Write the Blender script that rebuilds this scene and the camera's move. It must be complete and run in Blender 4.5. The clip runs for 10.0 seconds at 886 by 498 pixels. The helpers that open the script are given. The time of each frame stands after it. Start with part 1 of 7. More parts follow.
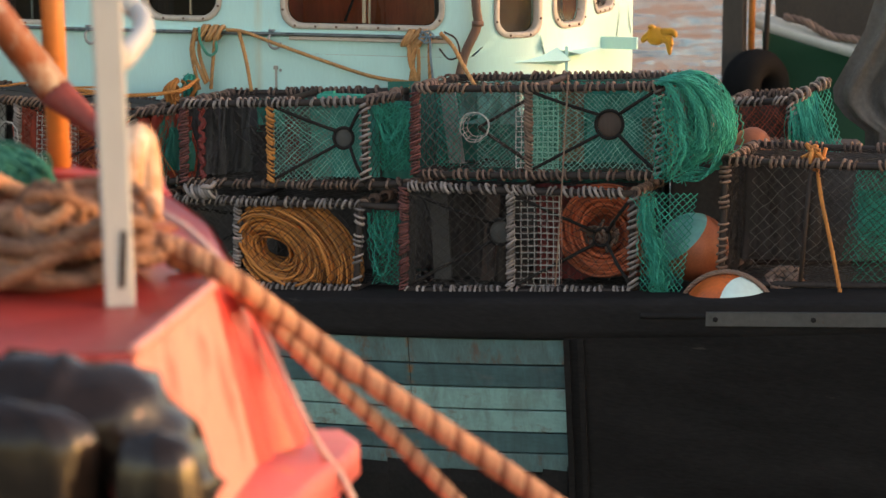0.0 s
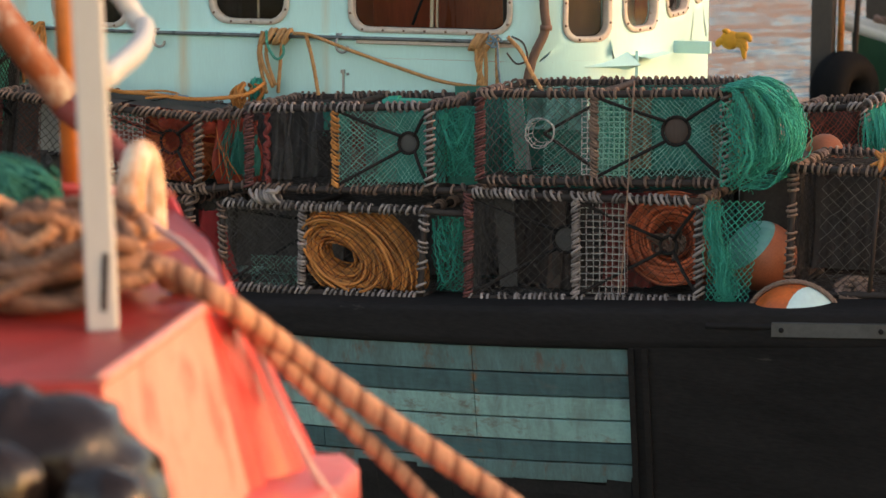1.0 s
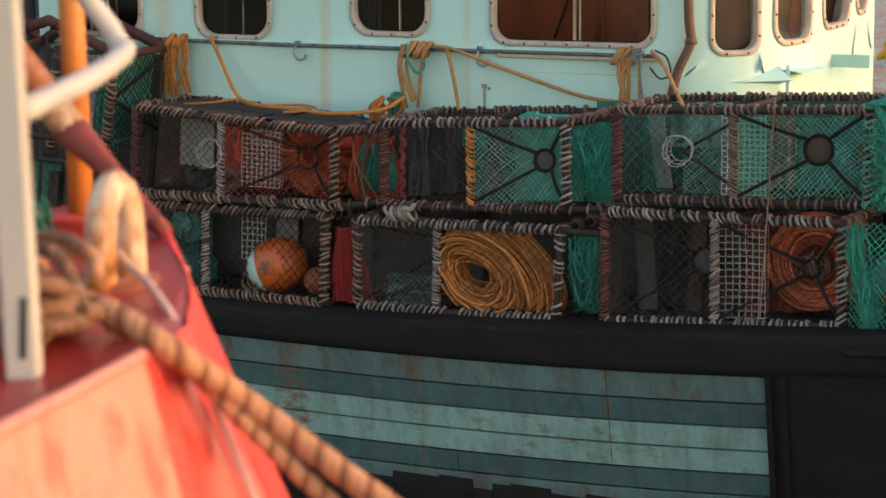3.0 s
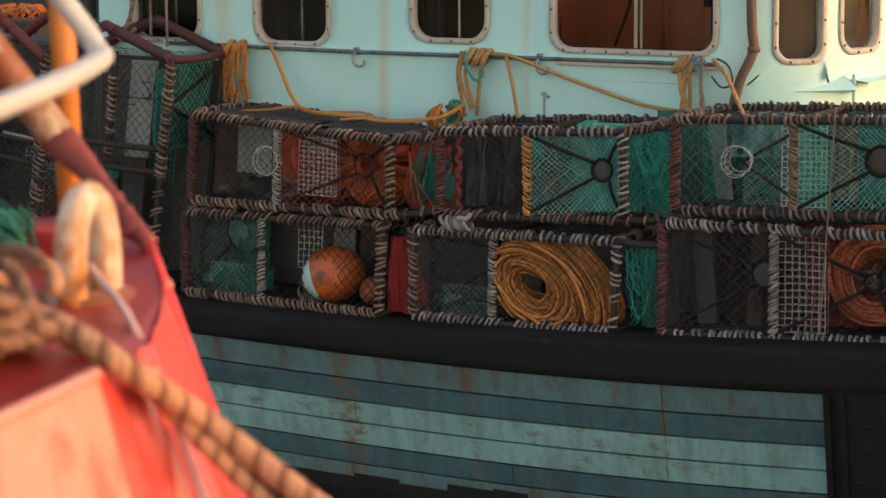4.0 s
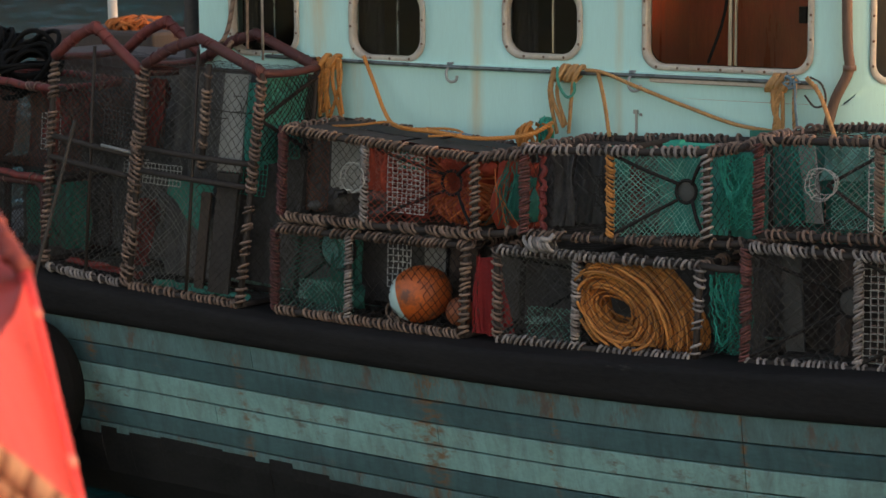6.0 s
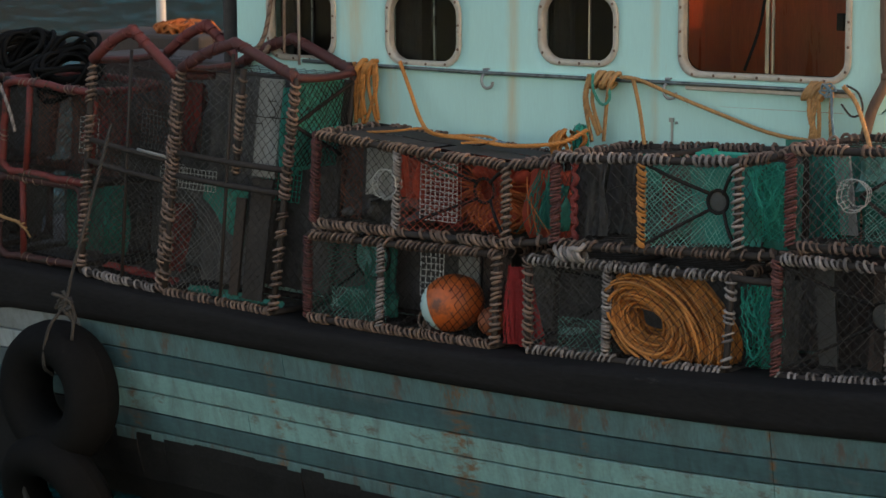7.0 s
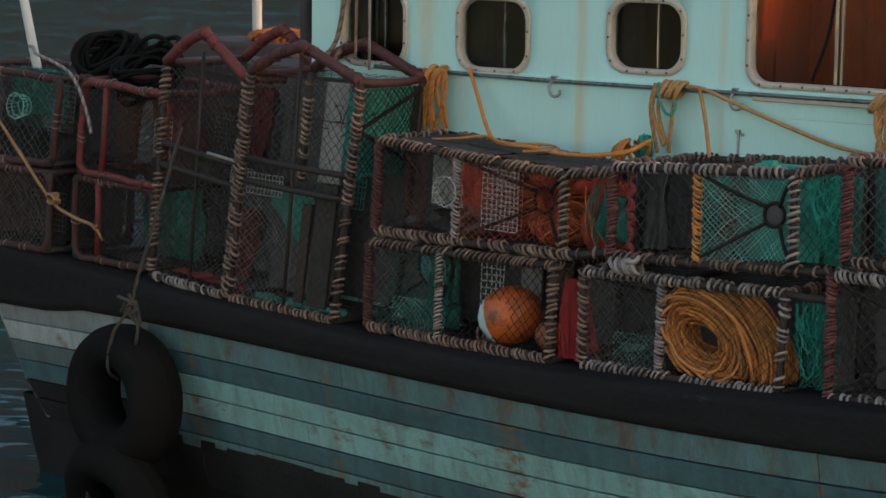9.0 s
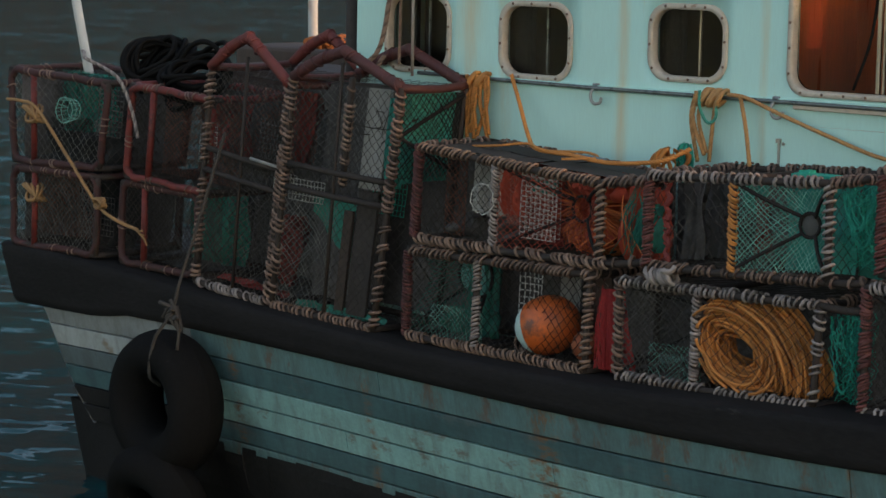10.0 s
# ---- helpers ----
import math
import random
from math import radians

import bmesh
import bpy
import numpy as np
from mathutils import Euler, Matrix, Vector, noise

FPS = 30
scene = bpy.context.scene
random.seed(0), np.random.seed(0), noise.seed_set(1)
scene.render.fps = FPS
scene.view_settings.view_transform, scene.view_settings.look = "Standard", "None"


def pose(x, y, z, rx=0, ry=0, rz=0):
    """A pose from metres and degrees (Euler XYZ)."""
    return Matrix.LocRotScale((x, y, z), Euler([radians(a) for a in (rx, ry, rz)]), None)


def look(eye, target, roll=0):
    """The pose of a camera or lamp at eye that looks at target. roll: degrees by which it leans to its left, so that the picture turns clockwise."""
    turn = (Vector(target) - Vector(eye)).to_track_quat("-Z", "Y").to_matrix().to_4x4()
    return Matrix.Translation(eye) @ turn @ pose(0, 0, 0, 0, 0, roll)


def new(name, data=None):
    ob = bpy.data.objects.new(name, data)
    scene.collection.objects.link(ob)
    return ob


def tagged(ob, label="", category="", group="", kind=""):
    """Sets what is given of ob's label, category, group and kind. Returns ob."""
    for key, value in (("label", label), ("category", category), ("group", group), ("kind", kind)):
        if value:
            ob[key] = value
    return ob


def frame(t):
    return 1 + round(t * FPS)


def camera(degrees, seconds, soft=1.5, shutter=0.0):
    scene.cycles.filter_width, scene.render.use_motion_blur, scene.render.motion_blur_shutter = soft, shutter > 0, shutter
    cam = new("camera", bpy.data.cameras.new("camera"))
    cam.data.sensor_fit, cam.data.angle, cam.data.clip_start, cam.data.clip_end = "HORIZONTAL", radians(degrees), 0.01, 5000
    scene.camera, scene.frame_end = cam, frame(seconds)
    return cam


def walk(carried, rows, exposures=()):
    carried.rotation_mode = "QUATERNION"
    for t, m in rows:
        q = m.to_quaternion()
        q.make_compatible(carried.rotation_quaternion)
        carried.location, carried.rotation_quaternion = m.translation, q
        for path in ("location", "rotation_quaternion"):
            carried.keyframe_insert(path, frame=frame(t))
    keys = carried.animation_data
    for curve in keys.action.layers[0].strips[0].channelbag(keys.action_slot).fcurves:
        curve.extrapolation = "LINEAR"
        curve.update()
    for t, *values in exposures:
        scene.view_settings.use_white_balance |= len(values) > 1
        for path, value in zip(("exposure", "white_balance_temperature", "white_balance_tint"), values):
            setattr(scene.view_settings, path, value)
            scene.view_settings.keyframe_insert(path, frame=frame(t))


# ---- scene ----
cam = camera(20.50, 10.0)
cam.data.dof.use_dof, cam.data.dof.focus_distance, cam.data.dof.aperture_fstop = True, 9.0, 5.0
# seconds, place, turn to the left, look up, lean
ROWS = [
    (0.0, 2.757, -8.685, 2.645, 16.80, -9.49, 0.05),
    (0.5, 2.818, -8.609, 2.654, 18.04, -9.53, 0.04),
    (1.0, 2.886, -8.534, 2.668, 19.40, -9.58, -0.03),
    (1.5, 2.977, -8.448, 2.672, 21.02, -9.56, -0.28),
    (2.0, 3.060, -8.364, 2.680, 22.50, -9.55, -0.42),
    (2.5, 3.117, -8.248, 2.681, 23.91, -9.51, -0.45),
    (4.0, 3.256, -7.912, 2.665, 27.66, -9.27, -0.40),
    (4.5, 3.349, -7.810, 2.665, 29.13, -9.19, -0.43),
    (5.0, 3.462, -7.710, 2.668, 30.46, -9.12, -0.45),
    (5.5, 3.533, -7.573, 2.661, 31.78, -9.03, -0.45),
    (6.0, 3.608, -7.440, 2.657, 33.11, -8.96, -0.41),
    (7.5, 3.810, -7.065, 2.625, 36.55, -8.66, -0.07),
    (8.0, 3.885, -6.950, 2.587, 37.64, -8.42, 0.19),
    (8.5, 3.950, -6.838, 2.547, 38.81, -8.16, 0.47),
    (9.0, 4.011, -6.715, 2.504, 40.07, -7.90, 0.68),
    (9.5, 4.072, -6.599, 2.481, 41.33, -7.73, 0.86),
    (10.0, 4.134, -6.479, 2.471, 42.56, -7.60, 0.98),
]
walk(cam, [(t, pose(x, y, z, 90 + pitch, 0, yaw) @ pose(0, 0, 0, 0, 0, roll)) for t, x, y, z, yaw, pitch, roll in ROWS], exposures=[(0.0, 1.87, 8350, 21), (4.5, 1.64, 8300, 20.5), (7.3, 1.50, 7800, 16.5), (10.0, 1.46, 7600, 15)])

# ---- world and sun ----
SUN_AZ, SUN_EL = radians(76), radians(11)
world = bpy.data.worlds.new("sky")
scene.world = world
world.use_nodes = True
wt = world.node_tree
sky = wt.nodes.new("ShaderNodeTexSky")
sky.sky_type, sky.sun_disc = "NISHITA", False
sky.sun_elevation, sky.sun_rotation = SUN_EL, SUN_AZ
wt.links.new(sky.outputs[0], wt.nodes["Background"].inputs[0])
wt.nodes["Background"].inputs[1].default_value = 0.15
sun = new("sun", bpy.data.lights.new("sun", "SUN"))
sun.data.energy, sun.data.angle, sun.data.color = 0.216, radians(0.6), (1.0, 0.315, 0.19)
sun.matrix_world = look((10 * math.sin(SUN_AZ), 10 * math.cos(SUN_AZ), 10 * math.tan(SUN_EL)), (0, 0, 0))


# ---- materials ----
def material(name, base, rough=0.6, metal=0.0, var=0.3, coarse=3.0, fine=60.0, bump=0.25, stain=None, amount=0.5, stain_scale=4.0, island=0.0, stretch=(1, 1, 1), coat=0.0, streaks=(), spec=0.5, wash=None, grime=None):
    """Colour with broad and fine variation, an optional stain with its own shape, fine relief."""
    mt = bpy.data.materials.new(name)
    mt.use_nodes = True
    nt = mt.node_tree
    b = nt.nodes["Principled BSDF"]
    b.inputs["Metallic"].default_value = metal
    b.inputs["Coat Weight"].default_value, b.inputs["Specular IOR Level"].default_value = coat, spec
    link = nt.links.new

    def node(kind, **kw):
        n = nt.nodes.new(kind)
        for k, val in kw.items():
            n.inputs[k].default_value = val
        return n

    co = node("ShaderNodeTexCoord")
    mp = node("ShaderNodeMapping")
    mp.inputs["Scale"].default_value = stretch
    link(co.outputs["Object"], mp.inputs["Vector"])
    n1 = node("ShaderNodeTexNoise", Scale=coarse, Detail=6.0, Roughness=0.65)
    n2 = node("ShaderNodeTexNoise", Scale=fine, Detail=3.0)
    link(mp.outputs[0], n1.inputs["Vector"])
    link(mp.outputs[0], n2.inputs["Vector"])
    add = node("ShaderNodeMath")
    add.operation = "MULTIPLY_ADD"
    link(n2.outputs["Fac"], add.inputs[0])
    add.inputs[1].default_value = 0.5
    link(n1.outputs["Fac"], add.inputs[2])
    val = node("ShaderNodeMapRange")
    val.inputs["From Min"].default_value, val.inputs["From Max"].default_value = 0.45, 1.05
    val.inputs["To Min"].default_value, val.inputs["To Max"].default_value = 1 - var, 1 + var
    link(add.outputs[0], val.inputs["Value"])
    hsv = node("ShaderNodeHueSaturation")
    hsv.inputs["Color"].default_value = (*base, 1)
    last = val.outputs[0]
    if island:
        geo = node("ShaderNodeNewGeometry")
        ir = node("ShaderNodeMapRange")
        ir.inputs["To Min"].default_value, ir.inputs["To Max"].default_value = 1 - island, 1 + island
        link(geo.outputs["Random Per Island"], ir.inputs["Value"])
        mul = node("ShaderNodeMath")
        mul.operation = "MULTIPLY"
        link(last, mul.inputs[0])
        link(ir.outputs[0], mul.inputs[1])
        last = mul.outputs[0]
    link(last, hsv.inputs["Value"])
    colour = hsv.outputs[0]
    rr = node("ShaderNodeMapRange")
    rr.inputs["From Min"].default_value, rr.inputs["From Max"].default_value = 0.3, 0.7
    rr.inputs["To Min"].default_value, rr.inputs["To Max"].default_value = max(0.02, rough - 0.12), min(1, rough + 0.12)
    link(n1.outputs["Fac"], rr.inputs["Value"])
    link(rr.outputs[0], b.inputs["Roughness"])
    if stain:
        n3 = node("ShaderNodeTexNoise", Scale=stain_scale, Detail=8.0, Roughness=0.7)
        link(mp.outputs[0], n3.inputs["Vector"])
        st = node("ShaderNodeMapRange")
        st.inputs["From Min"].default_value, st.inputs["From Max"].default_value = 0.72 - 0.34 * amount, 0.80 - 0.30 * amount
        link(n3.outputs["Fac"], st.inputs["Value"])
        mix = node("ShaderNodeMix")
        mix.data_type = "RGBA"
        link(st.outputs[0], mix.inputs[0])
        link(colour, mix.inputs[6])
        mix.inputs[7].default_value = (*stain, 1)
        colour = mix.outputs[2]
    for x0, wide in streaks:
        sep = node("ShaderNodeSeparateXYZ")
        link(co.outputs["Object"], sep.inputs[0])
        d1 = node("ShaderNodeMath")
        d1.operation = "SUBTRACT"
        link(sep.outputs[0], d1.inputs[0])
        wob = node("ShaderNodeMath")
        wob.operation = "MULTIPLY_ADD"
        link(n1.outputs["Fac"], wob.inputs[0])
        wob.inputs[1].default_value, wob.inputs[2].default_value = wide * 3.0, x0 - wide * 1.5
        link(wob.outputs[0], d1.inputs[1])
        d2 = node("ShaderNodeMath")
        d2.operation = "ABSOLUTE"
        link(d1.outputs[0], d2.inputs[0])
        band = node("ShaderNodeMapRange")
        band.interpolation_type = "SMOOTHSTEP"
        band.inputs["From Min"].default_value, band.inputs["From Max"].default_value = wide, 0.0
        link(d2.outputs[0], band.inputs["Value"])
        n4 = node("ShaderNodeTexNoise", Scale=26.0, Detail=6.0, Roughness=0.7)
        link(mp.outputs[0], n4.inputs["Vector"])
        k4 = node("ShaderNodeMapRange")
        k4.inputs["From Min"].default_value, k4.inputs["From Max"].default_value = 0.46, 0.64
        link(n4.outputs["Fac"], k4.inputs["Value"])
        m4 = node("ShaderNodeMath")
        m4.operation = "MULTIPLY"
        link(band.outputs[0], m4.inputs[0])
        link(k4.outputs[0], m4.inputs[1])
        if wash:
            n4.inputs["Scale"].default_value = 3.5
            k4.inputs["From Min"].default_value, k4.inputs["From Max"].default_value, k4.inputs["To Max"].default_value = 0.36, 0.72, 0.75
        mx = node("ShaderNodeMix")
        mx.data_type = "RGBA"
        link(m4.outputs[0], mx.inputs[0])
        link(colour, mx.inputs[6])
        mx.inputs[7].default_value = (*(wash or (0.24, 0.105, 0.04)), 1)
        colour = mx.outputs[2]
    if grime:
        mg = node("ShaderNodeMapping")
        mg.inputs["Scale"].default_value = (14, 14, 3.2)
        link(co.outputs["Object"], mg.inputs["Vector"])
        n5 = node("ShaderNodeTexNoise", Scale=1.0, Detail=9.0, Roughness=0.72, Distortion=0.6)
        link(mg.outputs[0], n5.inputs["Vector"])
        g5 = node("ShaderNodeMapRange")
        g5.inputs["From Min"].default_value, g5.inputs["From Max"].default_value, g5.inputs["To Max"].default_value = 0.42, 0.74, grime[3]
        link(n5.outputs["Fac"], g5.inputs["Value"])
        mx = node("ShaderNodeMix")
        mx.data_type = "RGBA"
        link(g5.outputs[0], mx.inputs[0])
        link(colour, mx.inputs[6])
        mx.inputs[7].default_value = (*grime[:3], 1)
        colour = mx.outputs[2]
    link(colour, b.inputs["Base Color"])
    if bump:
        bp = node("ShaderNodeBump", Strength=bump, Distance=0.004)
        link(add.outputs[0], bp.inputs["Height"])
        link(bp.outputs[0], b.inputs["Normal"])
    return mt


RUST = (0.22, 0.075, 0.02)
STREAKS = ((-1.31, 0.10), (-1.29, 0.06), (0.045, 0.022), (-2.26, 0.035), (-0.75, 0.03), (-3.1, 0.05))
M_WALL = material("white_paint", (0.44, 0.725, 0.69), 0.42, var=0.07, coarse=1.2, bump=0.08, stain=(0.55, 0.42, 0.24), amount=0.10, stain_scale=2.2, stretch=(3, 3, 0.35), wash=(0.60, 0.42, 0.22), streaks=((-2.18, 0.12), (-1.98, 0.05), (-1.42, 0.04), (-0.80, 0.03)))
M_TEAL = [material("teal_plank_paint", (0.105, 0.20, 0.20), 0.55, grime=(0.055, 0.05, 0.045, 0.75), var=0.3, streaks=STREAKS, coarse=4, stain=(0.14, 0.10, 0.08), amount=0.52, stain_scale=6, stretch=(1.8, 1, 0.8)),
          material("dark_teal_plank_paint", (0.058, 0.128, 0.135), 0.55, grime=(0.035, 0.04, 0.04, 0.7), var=0.3, streaks=STREAKS, coarse=4, stain=(0.11, 0.14, 0.14), amount=0.48, stain_scale=7, stretch=(0.5, 1, 1.6)),
          material("pale_teal_plank_paint", (0.22, 0.41, 0.385), 0.55, grime=(0.12, 0.115, 0.095, 0.75), var=0.22, streaks=STREAKS, coarse=4, stain=(0.17, 0.17, 0.14), amount=0.46, stain_scale=8, stretch=(0.8, 1, 1.4)),
          material("grey_plank_paint", (0.25, 0.255, 0.25), 0.55, grime=(0.09, 0.075, 0.06, 0.7), var=0.22, coarse=4, stain=(0.25, 0.20, 0.15), amount=0.3, stain_scale=6),
          material("white_plank_paint", (0.40, 0.42, 0.41), 0.55, grime=(0.14, 0.11, 0.085, 0.7), var=0.2, coarse=4, stain=(0.26, 0.19, 0.13), amount=0.3, stain_scale=6),
          material("slate_plank_paint", (0.115, 0.145, 0.15), 0.55, grime=(0.05, 0.045, 0.04, 0.7), var=0.2, coarse=4)]
M_BLACK = material("black_paint", (0.0185, 0.0165, 0.0162), 0.8, spec=0.08, var=0.45, coarse=5, fine=70, bump=0.6, stain=(0.06, 0.053, 0.047), amount=0.16, stain_scale=9, stretch=(0.4, 1, 1.6))
M_WEED = material("black_weed", (0.017, 0.0152, 0.015), 0.8, spec=0.2, var=0.5, coarse=8, bump=0.8)
M_RUBBER = material("black_rubber", (0.0095, 0.0088, 0.0086), 0.85, spec=0.08, var=0.4, coarse=6, bump=0.3, stain=(0.05, 0.045, 0.04), amount=0.16)
M_GLOSS = material("glossy_black_rubber", (0.018, 0.011, 0.0085), 0.15, spec=0.32, var=0.4, coarse=9, bump=0.4)
M_SPOKE = material("black_tarred_line", (0.025, 0.021, 0.020), 0.8, spec=0.15, var=0.4, bump=0.3)
M_BAR = material("tarred_bar", (0.042, 0.031, 0.027), 0.75, spec=0.25, var=0.4, bump=0.4)
M_GREYROPE = material("grey_rope_lashing", (0.245, 0.20, 0.183), 0.85, var=0.3, coarse=9, fine=300, bump=0.5, island=0.4)
M_BROWNROPE = material("brown_rope_lashing", (0.175, 0.108, 0.083), 0.85, var=0.35, coarse=9, fine=300, bump=0.5, island=0.45)
M_REDROPE = material("red_rope_lashing", (0.135, 0.044, 0.039), 0.85, var=0.35, coarse=9, fine=300, bump=0.5, island=0.35)
M_MAROON = material("maroon_bound_hose", (0.078, 0.021, 0.019), 0.7, var=0.3, coarse=8, bump=0.4, island=0.3)
M_YELLOWROPE = material("orange_yellow_rope", (0.48, 0.18, 0.045), 0.8, var=0.25, coarse=9, fine=300, bump=0.4, island=0.25)
M_TANROPE = material("tan_rope_lashing", (0.205, 0.126, 0.092), 0.85, var=0.3, coarse=9, fine=300, bump=0.5, island=0.35)
M_ORANGEROPE = material("orange_rope", (0.56, 0.145, 0.03), 0.8, var=0.3, coarse=9, fine=300, bump=0.4, island=0.3)
M_COIL = material("golden_rope", (0.51, 0.185, 0.046), 0.8, var=0.25, coarse=9, fine=350, bump=0.5, island=0.3)
M_BLUEROPE = material("blue_white_cord", (0.15, 0.24, 0.29), 0.8, var=0.5, coarse=120)
M_GREENCORD = material("green_cord", (0.03, 0.26, 0.20), 0.8, var=0.5, coarse=90)
M_GREEN = material("green_twine", (0.014, 0.30, 0.225), 0.75, spec=0.15, var=0.3, coarse=12, bump=0, island=0.35)
M_PALEGREEN = material("pale_green_twine", (0.17, 0.44, 0.36), 0.75, var=0.3, coarse=12, bump=0, island=0.35)
M_BLACKTWINE = material("black_twine", (0.058, 0.048, 0.043), 0.8, spec=0.15, var=0.3, bump=0)
M_GREYTWINE = material("grey_twine", (0.165, 0.155, 0.143), 0.8, spec=0.2, var=0.3, bump=0, island=0.3)
M_REDTWINE = material("red_twine", (0.34, 0.06, 0.035), 0.8, var=0.3, bump=0, island=0.35)
M_WHITEMESH = material("white_plastic_mesh", (0.46, 0.44, 0.40), 0.5, var=0.2, bump=0)
M_WARMROPE = material("warm_tan_rope", (0.43, 0.215, 0.085), 0.8, var=0.3, coarse=12, fine=300, bump=0.5, island=0.25)
M_WHITEPLASTIC = material("white_plastic", (0.72, 0.70, 0.66), 0.5, var=0.1, bump=0)
M_REDMESH = material("red_cloth", (0.42, 0.06, 0.032), 0.85, var=0.3, coarse=9, bump=0.4)
M_GREENCLOTH = material("green_cloth", (0.016, 0.175, 0.132), 0.8, var=0.35, coarse=7, bump=0.4)
M_GREYBOARD = material("grey_weathered_board", (0.25, 0.235, 0.22), 0.75, var=0.3, coarse=5, stain=(0.11, 0.08, 0.06), amount=0.35, stretch=(2, 2, 0.5))
# Grey board brightened in colour to offset the shade deep in its creel.
M_LITBOARD = material("brightened_weathered_board", (0.40, 0.375, 0.345), 0.75, var=0.3, coarse=6, stain=(0.20, 0.15, 0.11), amount=0.35, stretch=(2, 2, 0.6))
M_BROWNBOARD = material("brown_weathered_board", (0.070, 0.043, 0.034), 0.75, var=0.35, coarse=5, stretch=(2, 2, 0.4))
M_BUOY = material("orange_buoy_plastic", (0.58, 0.11, 0.020), 0.5, var=0.32, coarse=9, bump=0.15, stain=(0.16, 0.05, 0.03), amount=0.55, stain_scale=11)
M_BUOYDULL = material("dull_orange_buoy_plastic", (0.32, 0.085, 0.035), 0.6, var=0.3, coarse=9, fine=140, bump=0.25, stain=(0.10, 0.045, 0.03), amount=0.3, stain_scale=14)
M_BUOYPALE = material("pale_blue_buoy_plastic", (0.50, 0.66, 0.64), 0.4, var=0.12, coarse=6, bump=0.08, stain=(0.3, 0.28, 0.22), amount=0.2, stain_scale=12)
M_BUOYTEAL = material("teal_buoy_plastic", (0.10, 0.33, 0.31), 0.45, var=0.2, coarse=6, bump=0.1)
M_PLATE = material("dull_steel_plate", (0.085, 0.08, 0.074), 0.6, metal=0.3, var=0.3, coarse=6, bump=0.3, stain=(0.09, 0.05, 0.035), amount=0.35, stain_scale=9)
M_STEEL = material("galvanised_steel", (0.30, 0.30, 0.29), 0.45, metal=0.7, var=0.25, bump=0.2, stain=RUST, amount=0.22, stain_scale=11)
M_ALU = material("weathered_window_frame", (0.47, 0.40, 0.335), 0.5, metal=0.1, var=0.25, coarse=14, stain=(0.25, 0.13, 0.06), amount=0.3, stain_scale=16)
M_RAILSTEEL = material("darkened_steel", (0.10, 0.115, 0.12), 0.3, metal=0.4, var=0.5, coarse=14, bump=0.2)
M_CHROME = material("bright_bar", (0.36, 0.30, 0.25), 0.35, metal=0.8, var=0.15, bump=0)
M_PIPE = material("brown_rusty_pipe", (0.13, 0.072, 0.05), 0.7, var=0.4, coarse=10, stain=RUST, amount=0.3, stretch=(3, 3, 0.5))
M_WOOD = material("varnished_wood", (0.42, 0.082, 0.030), 0.35, var=0.4, coarse=3, fine=40, stretch=(6, 6, 0.5), bump=0.1)
# These two near-blacks stand in for the darkness of unlit interiors.
M_DARKROOM = material("unlit_cabin_dark", (0.014, 0.011, 0.010), 0.7, var=0.3)
M_NEARBLACK = material("near_black_shade", (0.010, 0.009, 0.009), 0.9, var=0.3)
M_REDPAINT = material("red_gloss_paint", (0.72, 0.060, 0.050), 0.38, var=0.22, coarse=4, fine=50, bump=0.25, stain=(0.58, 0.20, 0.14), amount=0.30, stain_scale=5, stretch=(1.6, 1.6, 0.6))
# Peach holds both the worn red paint and the sun's sheen on it.
M_PEACH = material("sunlit_faded_red_paint", (0.70, 0.255, 0.195), 0.5, var=0.22, coarse=9, fine=70, bump=0.45, stain=(0.62, 0.13, 0.10), amount=0.56, stain_scale=9, stretch=(1.4, 1.4, 0.5))
M_DECKRED = material("dark_red_paint", (0.42, 0.043, 0.036), 0.4, var=0.25, coarse=5, bump=0.3, stain=(0.36, 0.045, 0.036), amount=0.3, stain_scale=7)
M_WHITEPOST = material("white_post_paint", (0.51, 0.48, 0.435), 0.45, var=0.08, coarse=8, bump=0.15, stain=(0.45, 0.17, 0.06), amount=0.2, stain_scale=9, stretch=(1, 1, 0.4))
M_RUSTY = material("rusty_white_paint", (0.46, 0.37, 0.30), 0.55, var=0.2, coarse=8, bump=0.5, stain=(0.25, 0.065, 0.020), amount=0.98, stain_scale=8, stretch=(1, 1, 0.5))
M_ORANGEPOLE = material("orange_primer_paint", (0.62, 0.20, 0.045), 0.5, var=0.25, coarse=8, bump=0.3, stain=(0.30, 0.07, 0.02), amount=0.4, stain_scale=9)
M_MAROONSTEEL = material("maroon_rusted_steel", (0.24, 0.042, 0.03), 0.65, var=0.35, coarse=14, bump=0.6)
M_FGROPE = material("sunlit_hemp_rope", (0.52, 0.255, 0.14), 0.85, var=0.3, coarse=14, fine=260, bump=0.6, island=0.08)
M_PINKROPE = material("faded_pink_strap", (0.66, 0.42, 0.35), 0.8, var=0.2, coarse=14, bump=0.4)
M_WOODPILE = material("dark_pile_timber", (0.06, 0.045, 0.035), 0.8, var=0.4, stretch=(2, 2, 0.4), bump=0.6)
M_GREENHULL = material("dark_green_hull_paint", (0.008, 0.055, 0.026), 0.55, var=0.2)
M_CREAM = material("cream_paint", (0.42, 0.42, 0.38), 0.5, var=0.2)
M_GLOVE = material("mustard_glove", (0.52, 0.24, 0.02), 0.75, var=0.2, coarse=14, bump=0.5)
M_DECK = material("grey_deck", (0.07, 0.07, 0.065), 0.7, var=0.3)
M_PEACHSLOPE = material("peach_reflection_slope", (0.62, 0.33, 0.22), 0.95, var=0.3, coarse=0.02, fine=0.2, bump=0)
